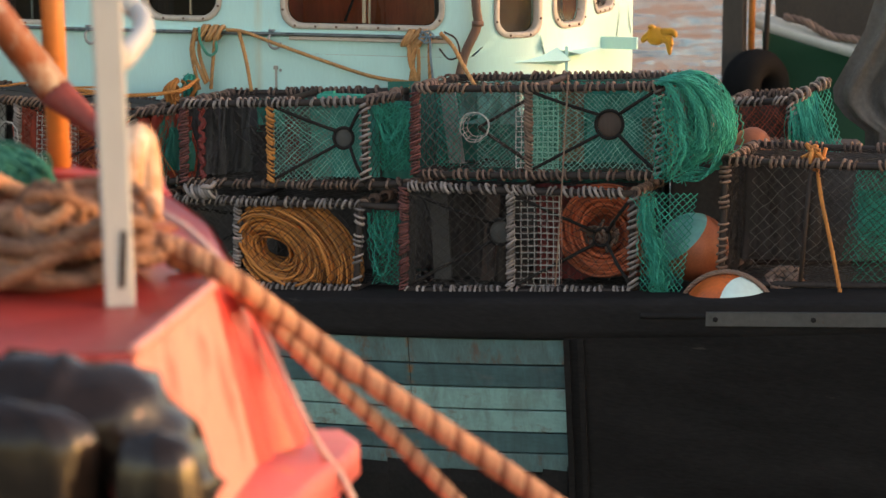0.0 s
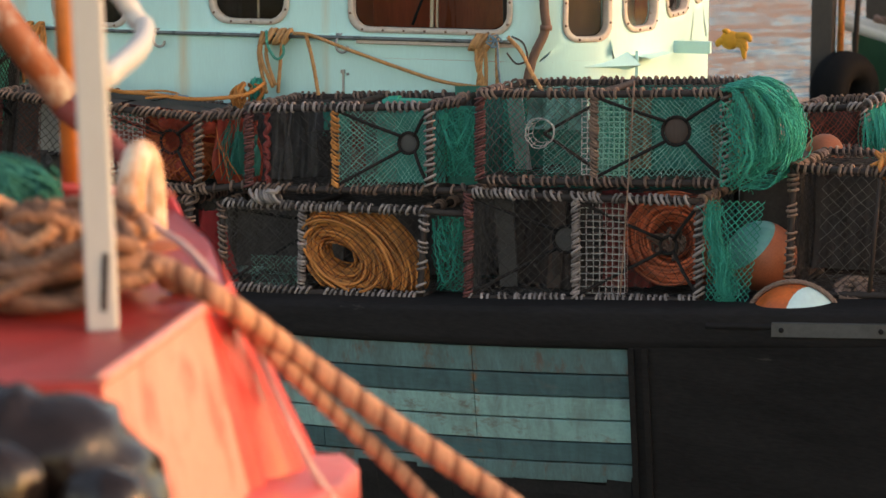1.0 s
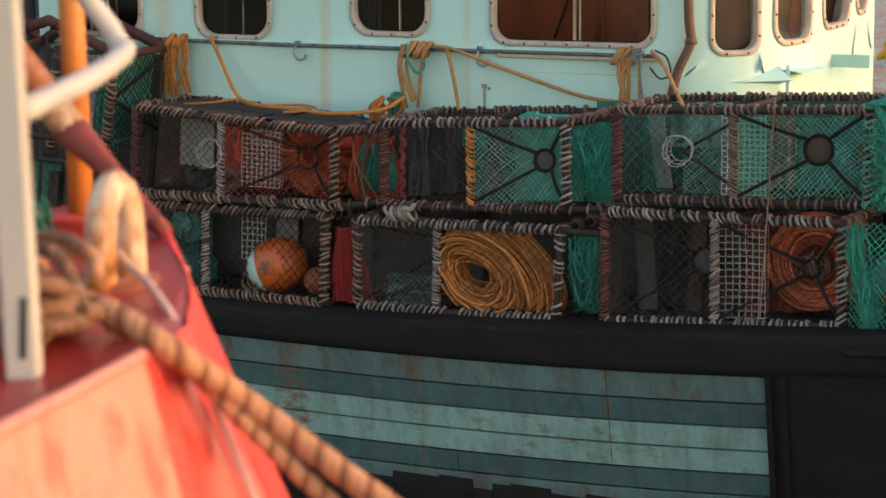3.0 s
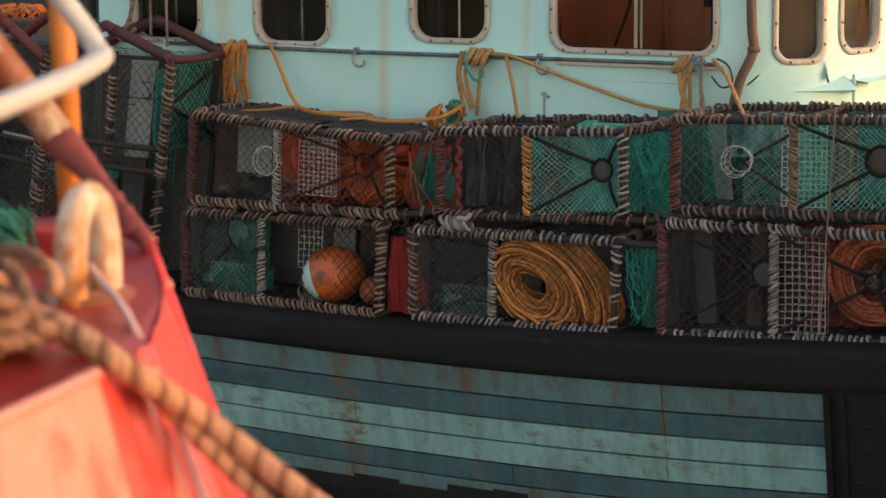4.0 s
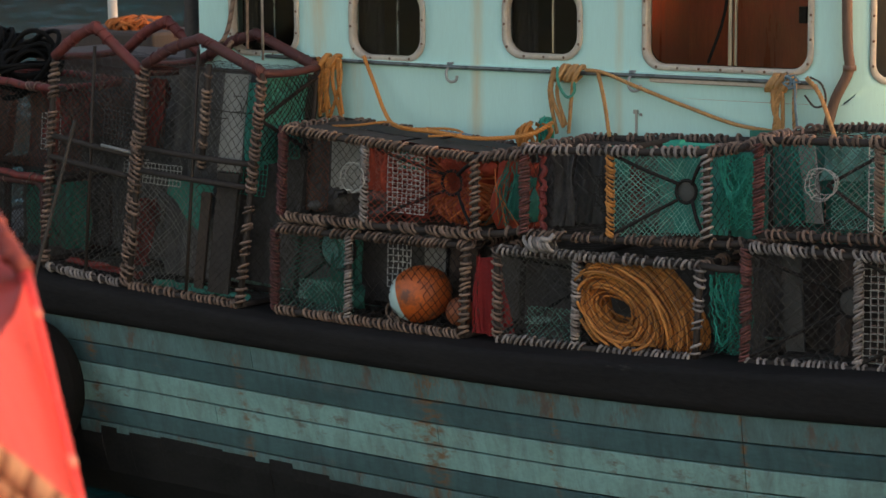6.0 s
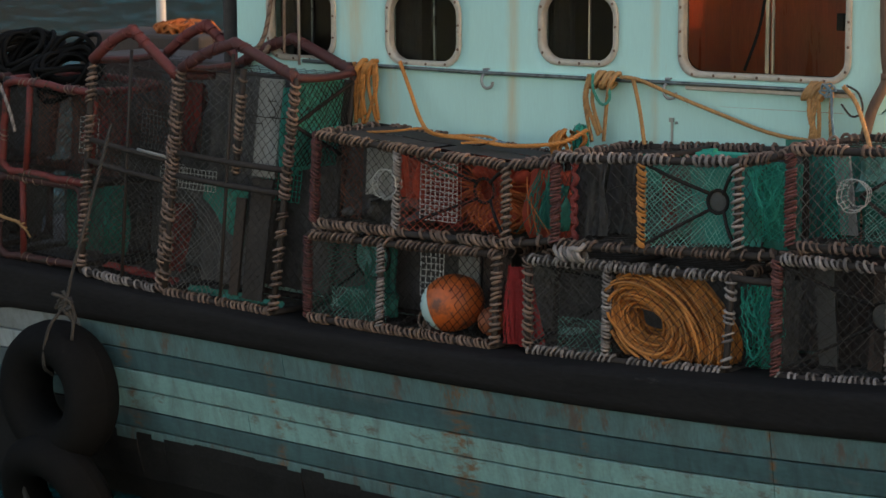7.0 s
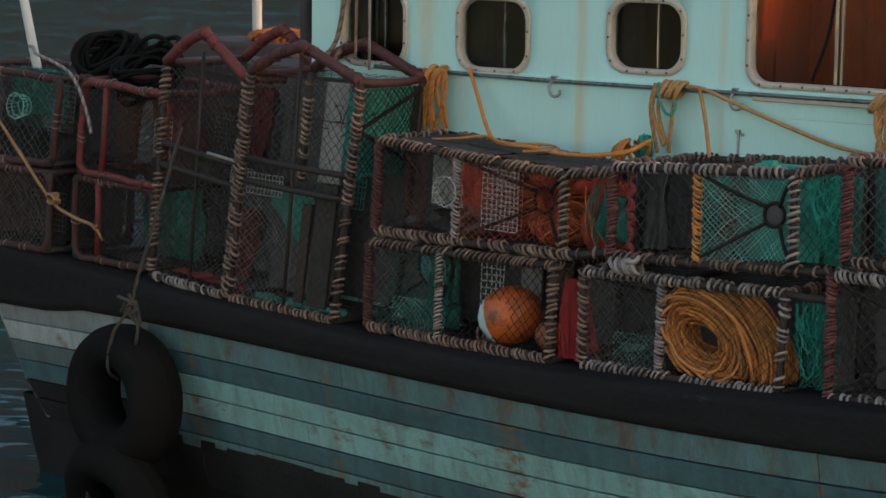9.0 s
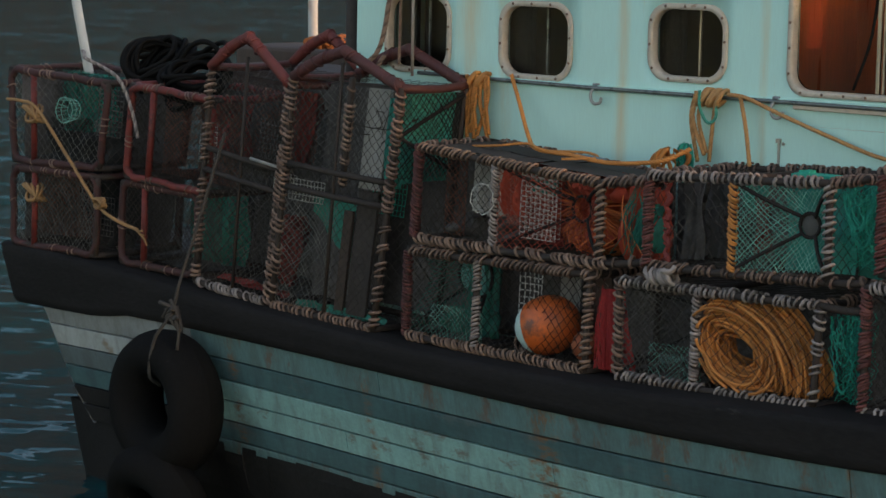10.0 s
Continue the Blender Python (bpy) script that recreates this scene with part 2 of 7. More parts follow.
M_HILL = material("dark_hillside", (0.011, 0.0065, 0.005), 0.95, var=0.8, coarse=0.03, fine=0.3, bump=0, stain=(0.11, 0.046, 0.026), amount=0.24, stain_scale=0.035)
M_PILEROPE = material("shaded_hawser", (0.22, 0.105, 0.062), 0.85, var=0.45, coarse=12, fine=200, bump=0.6, island=0.35)
M_DARKSTRAND = material("dark_hawser_strand", (0.25, 0.10, 0.053), 0.85, var=0.3, coarse=14, fine=260, bump=0.6)
# Serves dark cloth and boards, and sheets put in for creel shade.
M_DARKCLOTH = material("dark_cloth", (0.060, 0.049, 0.045), 0.85, spec=0.2, var=0.35, coarse=6, bump=0.4)
M_DARKNET = material("dark_grey_twine", (0.075, 0.064, 0.058), 0.8, var=0.3, bump=0, island=0.3)
M_GREYNETTWINE = material("mid_grey_twine", (0.12, 0.112, 0.105), 0.8, spec=0.2, var=0.3, bump=0, island=0.3)
M_PALEPATCH = material("pale_wall_patch", (0.17, 0.40, 0.35), 0.85, var=0.4, coarse=7, fine=140, bump=0.5, stain=(0.02, 0.17, 0.13), amount=0.5, stain_scale=7)
M_CRIMSON = material("crimson_netting", (0.34, 0.024, 0.024), 0.85, var=0.4, coarse=10, fine=160, bump=0.7)
M_TANCLOTH = material("tan_weathered_cloth", (0.26, 0.155, 0.10), 0.85, var=0.4, coarse=9, fine=140, bump=0.5)
M_MINTMESH = material("mint_plastic_mesh", (0.22, 0.58, 0.47), 0.5, var=0.25, bump=0)
M_PINKMESH = material("pinkish_plastic_mesh", (0.38, 0.22, 0.19), 0.5, var=0.2, bump=0)
M_PINKTWINE = material("pale_red_twine", (0.46, 0.17, 0.13), 0.8, var=0.3, bump=0, island=0.3)
M_CORALNET = material("coral_red_net_cloth", (0.36, 0.075, 0.036), 0.85, var=0.35, coarse=9, fine=220, bump=0.6)
M_FANROPE = material("red_orange_twine", (0.52, 0.12, 0.035), 0.8, var=0.3, coarse=9, fine=300, bump=0.4, island=0.3)
M_GREYNET = material("grey_netting_cloth", (0.075, 0.071, 0.067), 0.85, var=0.35, coarse=8, fine=260, bump=0.6)
M_DARKGREENTWINE = material("dark_green_twine", (0.022, 0.15, 0.115), 0.8, spec=0.15, var=0.3, bump=0, island=0.3)
M_RUSTNET = material("rust_brown_twine", (0.16, 0.055, 0.035), 0.8, var=0.35, bump=0, island=0.35)

M_GLASS = bpy.data.materials.new("window_glass")
M_GLASS.use_nodes = True
gb = M_GLASS.node_tree.nodes["Principled BSDF"]
gb.inputs["Base Color"].default_value, gb.inputs["Roughness"].default_value = (0.75, 0.75, 0.72, 1), 0.03
gb.inputs["Transmission Weight"].default_value, gb.inputs["IOR"].default_value = 1.0, 1.2

M_WATER = bpy.data.materials.new("harbour_water")
M_WATER.use_nodes = True
wn = M_WATER.node_tree
wb = wn.nodes["Principled BSDF"]
wb.inputs["Base Color"].default_value, wb.inputs["Roughness"].default_value, wb.inputs["IOR"].default_value = (0.002, 0.062, 0.068, 1), 0.04, 1.33
wb.inputs["Specular Tint"].default_value = (0.80, 1.0, 0.97, 1)
wc = wn.nodes.new("ShaderNodeTexCoord")
wm = wn.nodes.new("ShaderNodeMapping")
wm.vector_type = "TEXTURE"
wm.inputs["Rotation"].default_value = (0, 0, radians(32))
wm.inputs["Scale"].default_value = (1.35, 0.5, 1)
wn.links.new(wc.outputs["Object"], wm.inputs["Vector"])
normal = None
for sc, k in ((0.35, 0.42), (0.9, 0.80), (3.6, 1.35), (11.0, 0.30)):
    nn = wn.nodes.new("ShaderNodeTexNoise")
    nn.inputs["Scale"].default_value, nn.inputs["Detail"].default_value, nn.inputs["Distortion"].default_value = sc, 2.0, 0.8
    wn.links.new(wm.outputs[0], nn.inputs["Vector"])
    ad = wn.nodes.new("ShaderNodeVectorMath")
    ad.operation = "MULTIPLY_ADD"
    wn.links.new(nn.outputs["Color"], ad.inputs[0])
    ad.inputs[1].default_value = (k, k, 0)
    if normal is None:
        ad.inputs[2].default_value = (-0.5 * 2.87, -0.5 * 2.87, 1)
    else:
        wn.links.new(normal, ad.inputs[2])
    normal = ad.outputs[0]
unit = wn.nodes.new("ShaderNodeVectorMath")
unit.operation = "NORMALIZE"
wn.links.new(normal, unit.inputs[0])
wn.links.new(unit.outputs[0], wb.inputs["Normal"])


# ---- mesh tools ----
class Shape:
    """Gathers vertices and faces of one mesh."""

    def __init__(self):
        self.v, self.f, self.n = [], [], 0

    def add(self, verts, faces):
        verts = np.asarray(verts, float)
        self.v.append(verts)
        self.f.extend(tuple(i + self.n for i in face) for face in faces)
        self.n += len(verts)
        return self

    def tube(self, pts, r, n=6, closed=False, caps=True):
        p = np.asarray(pts, float)
        m = len(p)
        if closed:
            t = np.roll(p, -1, 0) - np.roll(p, 1, 0)
        else:
            t = np.gradient(p, axis=0)
        t /= np.maximum(np.linalg.norm(t, axis=1, keepdims=True), 1e-9)
        ref = np.array([0.0, 0.0, 1.0]) if abs(t[:, 2]).max() < 0.95 else (np.array([0.0, 1.0, 0.0]) if abs(t[:, 1]).max() < 0.95 else np.array([0.31, 0.7, 0.64]))
        a = np.cross(t, ref)
        a /= np.maximum(np.linalg.norm(a, axis=1, keepdims=True), 1e-9)
        b = np.cross(t, a)
        ang = np.arange(n) * 2 * math.pi / n
        rad = np.broadcast_to(np.asarray(r, float), (m,))[:, None, None]
        ring = p[:, None] + rad * (a[:, None] * np.cos(ang)[None, :, None] + b[:, None] * np.sin(ang)[None, :, None])
        faces = []
        for i in range(m if closed else m - 1):
            j = (i + 1) % m
            for k in range(n):
                l = (k + 1) % n
                faces.append((i * n + k, i * n + l, j * n + l, j * n + k))
        if caps and not closed:
            faces += [tuple(range(n - 1, -1, -1)), tuple((m - 1) * n + k for k in range(n))]
        return self.add(ring.reshape(-1, 3), faces)

    def box(self, lo, hi, jitter=0.0, m=None):
        c = [(x, y, z) for x in (lo[0], hi[0]) for y in (lo[1], hi[1]) for z in (lo[2], hi[2])]
        c = [(np.array(q) + np.random.uniform(-jitter, jitter, 3)) for q in c]
        if m is not None:
            c = [np.array(m @ Vector(q)) for q in c]
        return self.add(c, [(0, 1, 3, 2), (4, 6, 7, 5), (0, 4, 5, 1), (2, 3, 7, 6), (0, 2, 6, 4), (1, 5, 7, 3)])

    def grid(self, rows):
        """A sheet through rows of points."""
        rows = np.asarray(rows, float)
        a, b = rows.shape[:2]
        return self.add(rows.reshape(-1, 3), [(i * b + j, i * b + j + 1, (i + 1) * b + j + 1, (i + 1) * b + j) for i in range(a - 1) for j in range(b - 1)])

    def ball(self, c, r, nu=28, nv=16, m=None, squash=(1, 1, 1)):
        rows = []
        for i in range(nv + 1):
            th = math.pi * i / nv
            rows.append([(math.sin(th) * math.cos(2 * math.pi * j / nu), math.sin(th) * math.sin(2 * math.pi * j / nu), math.cos(th)) for j in range(nu + 1)])
        rows = np.array(rows) * r * np.array(squash)
        if m is not None:
            rows = rows @ np.array(m.to_3x3()).T
        return self.grid(rows + np.array(c))

    def mesh(self, name, mat, smooth=True):
        me = bpy.data.meshes.new(name)
        me.from_pydata(np.concatenate(self.v).tolist(), [], self.f)
        if smooth:
            me.polygons.foreach_set("use_smooth", [True] * len(me.polygons))
        for one in (mat if isinstance(mat, (list, tuple)) else [mat]):
            me.materials.append(one)
        me.update()
        return me


def thing(name, at, label, category, group="", kind=""):
    ob = new(name)
    ob.location = at
    ob.empty_display_size = 0.1
    return tagged(ob, label, category, group, kind)


def root(ob):
    m = Matrix.Translation(ob.location)
    return root(ob.parent) @ ob.matrix_parent_inverse @ m if ob.parent else m


def part(name, shape, mat, parent, label="", smooth=True, bevel=0.0, kind=""):
    ob = new(name, shape.mesh(name, mat, smooth))
    ob.parent = parent
    ob.matrix_parent_inverse = root(parent).inverted()
    if bevel:
        b = ob.modifiers.new("bevel", "BEVEL")
        b.width, b.segments, b.limit_method = bevel, 2, "ANGLE"
    return tagged(ob, label, kind=kind)


def single(name, shape, mat, label, category, group="", kind="", smooth=True, bevel=0.0):
    ob = new(name, shape.mesh(name, mat, smooth))
    if bevel:
        b = ob.modifiers.new("bevel", "BEVEL")
        b.width, b.segments, b.limit_method = bevel, 2, "ANGLE"
    return tagged(ob, label, category, group, kind)


def lerp(a, b, t):
    return np.asarray(a, float) * (1 - t) + np.asarray(b, float) * t


def curve_pts(ctrl, n=24):
    """A smooth line through control points."""
    c = np.asarray(ctrl, float)
    if len(c) == 2:
        return np.array([lerp(c[0], c[1], t) for t in np.linspace(0, 1, n)])
    p = np.vstack([2 * c[0] - c[1], c, 2 * c[-1] - c[-2]])
    out = []
    for t in np.linspace(0, len(c) - 1 - 1e-6, n):
        i = int(t)
        u = t - i
        a, b, d, e = p[i:i + 4]
        out.append(0.5 * (2 * b + (d - a) * u + (2 * a - 5 * b + 4 * d - e) * u * u + (3 * b - 3 * d + e - a) * u ** 3))
    return np.array(out)


RING = [(math.cos(2 * math.pi * i / 9), math.sin(2 * math.pi * i / 9)) for i in range(9)]


def lashing(shape, p0, p1, big=0.017, small=0.0065, pitch=0.023, gap=0.16, slant=0.65, seed=1):
    """Turns of rope wound round a bar from p0 to p1, uneven, with gaps."""
    rnd = random.Random(seed)
    p0, p1 = np.asarray(p0, float), np.asarray(p1, float)
    d = p1 - p0
    length = float(np.linalg.norm(d))
    d = d / length
    ref = np.array([0, 0, 1.0]) if abs(d[2]) < 0.9 else np.array([1.0, 0, 0])
    a = np.cross(d, ref)
    a /= np.linalg.norm(a)
    b = np.cross(d, a)
    s = pitch * rnd.uniform(0.3, 1)
    lean = rnd.choice((-1, 1)) * rnd.uniform(0.35, 1.0) * slant
    while s < length - pitch * 0.3:
        if rnd.random() < gap:
            s += pitch * rnd.uniform(0.6, 1.6)
            lean = lean * rnd.uniform(0.7, 1.2) if rnd.random() < 0.8 else -0.7 * lean
            lean = max(-slant, min(slant, lean))
            continue
        R = big * rnd.uniform(0.88, 1.16)
        k = lean + rnd.uniform(-0.28, 0.28)
        off = rnd.uniform(-0.002, 0.002)
        pts = [p0 + d * (s + k * R * cy) + a * (R * cx + off) + b * (R * cy + off) for cx, cy in RING]
        shape.tube(pts, small * rnd.uniform(0.72, 1.2), 5, closed=True)
        s += pitch * rnd.uniform(0.62, 1.15)


def net(shape, surf, a, b, cell=0.028, r=0.0014, diamond=True, seg=0.05, wob=0.003, sides=3, seed=1):
    """Knotted netting over surf(u, v), which is about a metres by b metres."""
    rnd = random.Random(seed)
    lines = []
    if diamond:
        na, nb = max(2, round(a / cell)), max(2, round(b / cell))
        for sgn in (1, -1):
            for k in range(-nb, na + nb + 1):
                # u * na - sgn * v * nb = k
                ends = []
                for v in (0.0, 1.0):
                    u = (k + sgn * v * nb) / na
                    if -1e-9 <= u <= 1 + 1e-9:
                        ends.append((u, v))
                for u in (0.0, 1.0):
                    v = sgn * (u * na - k) / nb
                    if 1e-9 < v < 1 - 1e-9:
                        ends.append((u, v))
                if len(ends) >= 2 and ends[0] != ends[1]:
                    lines.append((ends[0], ends[1]))
    else:
        na, nb = max(2, round(a / cell)), max(2, round(b / cell))
        lines = [((i / na, 0), (i / na, 1)) for i in range(na + 1)] + [((0, j / nb), (1, j / nb)) for j in range(nb + 1)]
    for (u0, v0), (u1, v1) in lines:
        ln = math.hypot((u1 - u0) * a, (v1 - v0) * b)
        n = max(2, int(ln / seg) + 1)
        pts = []
        for i in range(n + 1):
            t = i / n
            u, v = u0 + (u1 - u0) * t, v0 + (v1 - v0) * t
            w = wob * (0 if i in (0, n) else 1)
            pts.append(np.asarray(surf(u, v)) + np.array([rnd.uniform(-w, w) for _ in range(3)]))
        shape.tube(pts, r, sides, caps=False)
    return shape


def quad(p00, p10, p11, p01, sag=(0, 0, 0)):
    """A bulging sheet between four corners."""
    p00, p10, p11, p01, sag = (np.asarray(p, float) for p in (p00, p10, p11, p01, sag))

    def surf(u, v):
        return (p00 * (1 - u) + p10 * u) * (1 - v) + (p01 * (1 - u) + p11 * u) * v + sag * (16 * u * (1 - u) * v * (1 - v))
    return surf


def laid_rope(shape, pts, r, strands=3, pitch=0.09, sides=6):
    """A rope of twisted strands along a line."""
    p = np.asarray(pts, float)
    d = np.r_[0, np.cumsum(np.linalg.norm(np.diff(p, axis=0), axis=1))]
    n = max(8, int(d[-1] / pitch * 9))
    q = np.array([[np.interp(s, d, p[:, k]) for k in range(3)] for s in np.linspace(0, d[-1], n)])
    t = np.gradient(q, axis=0)
    t /= np.linalg.norm(t, axis=1, keepdims=True)
    a = np.cross(t, (0.03, 0.05, 1.0))
    a /= np.linalg.norm(a, axis=1, keepdims=True)
    b = np.cross(t, a)
    for k in range(strands):
        ph = np.linspace(0, d[-1], n) / pitch * 2 * math.pi + 2 * math.pi * k / strands
        shape.tube(q + 0.5 * r * (a * np.cos(ph)[:, None] + b * np.sin(ph)[:, None]), r * 0.56, sides)
    return shape

# ---- sea and far shore ----
water = Shape()
water.add([(-900, -400, 0), (900, -400, 0), (900, 1500, 0), (-900, 1500, 0)], [(0, 1, 2, 3)])
single("water", water, M_WATER, "rippled dark teal harbour water", "water", kind="structure", smooth=False)

# out of view: both slopes are added only for their reflections in the water
hill = Shape()
rows = []
for i in range(68):
    a = radians(81 + i * 2.0)
    top_h = (0.30 + 1.1 * min(1, max(0, (i - 13) / 8))) * (190 + 40 * noise.noise(Vector((i * 0.21, 3.1, 0))) + 5 * noise.noise(Vector((i * 0.9, 1.1, 0))))
    rows.append([(430 * math.cos(a), 430 * math.sin(a), -1), (470 * math.cos(a), 470 * math.sin(a), top_h * 0.6), (540 * math.cos(a), 540 * math.sin(a), top_h)])
hill.grid(rows[13:])
# peach stretch gives the water its warm reflected bands
single("backdrop", Shape().grid(rows[:14]), M_PEACHSLOPE, "unseen low peach slope added for its reflection in the water", "hillside", kind="structure")
single("backdrop", hill, M_HILL, "unseen dark hillside reflected in the harbour water", "hillside", kind="structure")

# ---- the creel boat: hull ----
TOP_X, TOP_Z = (-4.9, -4.3, -3.87, -3.31, -2.6, -2.09, -1.12, -0.32, 0.225, 1.08, 1.81, 3.6), (1.0, 1.0, 0.99, 0.952, 0.92, 0.913, 0.92, 0.938, 0.975, 1.035, 1.08, 1.21)
BOT_X, BOT_Z = (-4.9, -4.41, -3.46, -2.8, -2.05, -1.17, -0.18, 0.63, 1.29, 1.81, 3.6), (0.762, 0.765, 0.808, 0.80, 0.79, 0.78, 0.803, 0.857, 0.912, 0.948, 1.07)
TOP_POLY = np.polyfit(TOP_X, TOP_Z, 5)
BOT_POLY = np.polyfit(BOT_X, BOT_Z, 5)


def rail_top(x):
    return float(np.polyval(TOP_POLY, x))


def rail_bottom(x):
    return float(np.polyval(BOT_POLY, x))


def side(x):
    """Plan line of the hull's side at the rail."""
    y = -0.165 - 0.085 * x
    if x > 1.6:
        y += 0.05 * (x - 1.6) ** 2
    if x < -4.1:
        y += 0.12 * (-4.1 - x) ** 2
    return y


ROWS_DOWN = (0.0, 0.103, 0.193, 0.281, 0.370, 0.452, 0.53)


def stern_end(z):
    return float(np.interp(z, (0.15, 0.27, 0.386, 0.57, 0.76, 1.0), (-4.12, -4.20, -4.29, -4.38, -4.46, -4.66)))


boat = thing("fishing_boat", (0, 1.2, 0), "wooden creel boat with teal striped planking and black rail", "fishing boat")
random.seed(4)


def plank(x0, x1, row, raked=False):
    n = max(6, int((x1 - x0) / 0.16))
    outer_hi, outer_lo = [], []
    prof = []
    for i in range(n + 1):
        x = lerp(x0, x1, i / n)
        x = float(x)
        zb = rail_bottom(x)
        hi, lo = zb - ROWS_DOWN[row] - 0.002, zb - ROWS_DOWN[row + 1] + 0.002
        tuck = lambda z: 0.20 * (zb - z)
        y = side(x) + 0.022
        a = (x, y + tuck(hi) + 0.03, hi)
        b = (x, y + tuck(hi) + 0.003, hi - 0.001)
        c = (x, y + tuck(hi), hi - 0.003)
        d = (x, y + tuck(lo), lo + 0.003)
        e = (x, y + tuck(lo) + 0.003, lo + 0.001)
        f = (x, y + tuck(lo) + 0.03, lo)
        if raked:
            a, b, c, d, e, f = [(q[0] + (stern_end(q[2]) - x0) * (1 - i / n), *q[1:]) for q in (a, b, c, d, e, f)]
        prof.append([a, b, c, d, e, f])
    s = Shape()
    s.grid(prof)
    s.add(prof[0], [(0, 1, 2, 3, 4, 5)])
    s.add(prof[-1], [(5, 4, 3, 2, 1, 0)])
    return s


hull = Shape()
prof = []
for i in range(46):
    x = -3.9 + i * 0.17
    zb = rail_bottom(x)
    prof.append([(x, side(x) + 0.045 + 0.20 * (zb - z), z) for z in (zb + 0.1, zb - 0.15, zb - 0.35, zb - 0.54)] + [(x, side(x) + 0.15 + 0.05 * k, 0.28 - 0.14 * k) for k in range(5)])
hull.grid(prof)
# the counter at the stern closes inboard
last = prof[0]
hull.grid([[(p[0] - 0.02, p[1] + d, p[2]) for p in last] for d in (0.0, 0.6, 2.6)])
hull_part = part("hull", hull, M_WEED, boat, "black tarred underside of the hull")
JOINTS = {0: (-3.35, -2.18, 0.042, 0.66), 1: (-3.35, 0.042, 0.66), 2: (-3.35, -1.28, 0.042, 0.66), 3: (-3.35, -2.42, 0.042, 0.66), 4: (-3.35, -0.6, 0.66), 5: (-3.35, -1.7, 0.66)}
TONES = {0: 0, 1: 1, 2: 2, 3: 2, 4: 1, 5: 0}
for row in range(6):
    xs = [stern_end(rail_bottom(-4.3) - ROWS_DOWN[row] - 0.04)] + list(JOINTS[row])
    for k in range(len(xs) - 1):
        tone = M_TEAL[TONES[row]] if k else (M_TEAL[3], M_TEAL[4], M_TEAL[5], M_TEAL[1], M_WEED, M_WEED)[row]
        part("plank", plank(xs[k] + 0.0015, xs[k + 1] - 0.0015, row, k == 0), tone, hull_part, smooth=False)
# transom behind the raked stern end
tz = np.linspace(rail_bottom(-4.3), 0.25, 9)
transom = Shape().grid([[(stern_end(z) - 0.001 + 0.02 * d, side(stern_end(z)) + 0.02 + 0.2 * (tz[0] - z) + d, z) for d in (0.0, 0.02, 0.6, 2.4)] for z in tz])
part("transom", transom, M_TEAL[3], boat, "grey painted raked transom")
skeg = Shape()
skeg.grid([[(x, side(x) + 0.14 + d, z) for x, z in ((-4.40, 0.33), (-4.33, 0.15), (-4.22, -0.12))] for d in (0.5, 0.03, 0.0)] + [[(-3.7, side(-3.7) + 0.14, z) for z in (0.33, 0.15, -0.12)]])
part("skeg", skeg, M_WEED, boat, "black tarred quarter under the stern")
# ragged weed line
weed = Shape()
edge = []
x = -3.9
random.seed(8)
while x < 0.7:
    stepw = random.uniform(0.06, 0.22)
    zb = rail_bottom(x) - 0.492 + random.choice((0, 0, 0.012, 0.02, -0.014)) - 0.012 * max(0, x + 1.0)
    for xx in (x, x + stepw):
        y = side(xx) + 0.016 + 0.2 * 0.5
        edge.append([(xx, y, zb), (xx, y + 0.006, zb - 0.05), (xx, y + 0.05, 0.12), (xx, y + 0.2, -0.1)])
    x += stepw
weed.grid(edge)
part("boot_topping", weed, M_WEED, boat, "ragged black weed along the waterline", smooth=False)

# black rubbing rail with a lighter worn cap
prof = []
for i in range(64):
    x = -4.68 + i * 0.1283
    a, b, y = rail_top(x), rail_bottom(x), side(x)
    b -= 0.028 * min(1, max(0, (-3.85 - x) / 0.1))
    prof.append([(x, y + 0.30, a - 0.004), (x, y + 0.03, a), (x, y + 0.006, a - 0.008), (x, y, a - 0.022), (x, y - 0.004, a - 0.05), (x, y - 0.004, a - 0.056), (x, y - 0.004 + 0.003 * math.sin(i * 2.7), (a + b) / 2), (x, y - 0.004, b + 0.036), (x, y - 0.004, b + 0.03), (x, y + 0.003, b + 0.008), (x, y + 0.012, b), (x, y + 0.06, b)])
# the after end rakes outwards
prof[0] = [(q[0] - 0.42 * max(0, q[2] - 0.74), *q[1:]) for q in prof[0]]
rail = Shape()
rail.grid(prof)
rail.add(prof[0], [tuple(range(12))])
part("rubbing_rail", rail, M_BLACK, boat, "worn black painted rubbing rail")
rail2 = Shape()
rail2.box((-4.73, side(-4.66) + 0.02, 0.80), (-4.58, side(-4.66) + 2.3, rail_top(-4.66) - 0.01))
part("stern_rail", rail2, M_BLACK, boat, smooth=False, bevel=0.012)
lip = Shape()
prof = []
for i in range(20):
    x = 0.95 + i * 0.13
    y = side(x)
    z = rail_top(x) - 0.058
    prof.append([(x, y - 0.003, z + 0.012), (x, y - 0.014, z + 0.008), (x, y - 0.016, z - 0.004), (x, y - 0.003, z - 0.010)])
lip.grid(prof)
part("half_round_moulding", lip, M_BLACK, boat)
# black sheathing forward of the planks
prof = []
for i in range(26):
    x = 0.66 + i * 0.12
    zb = rail_bottom(x)
    prof.append([(x, side(x) + 0.002 + 0.2 * (zb - z), z) for z in np.linspace(zb + 0.01, -0.05, 8)])
sheath = Shape()
sheath.grid(prof)
part("black_sheathing", sheath, M_BLACK, boat, "scuffed black sheathing board", smooth=True)
bat = Shape()
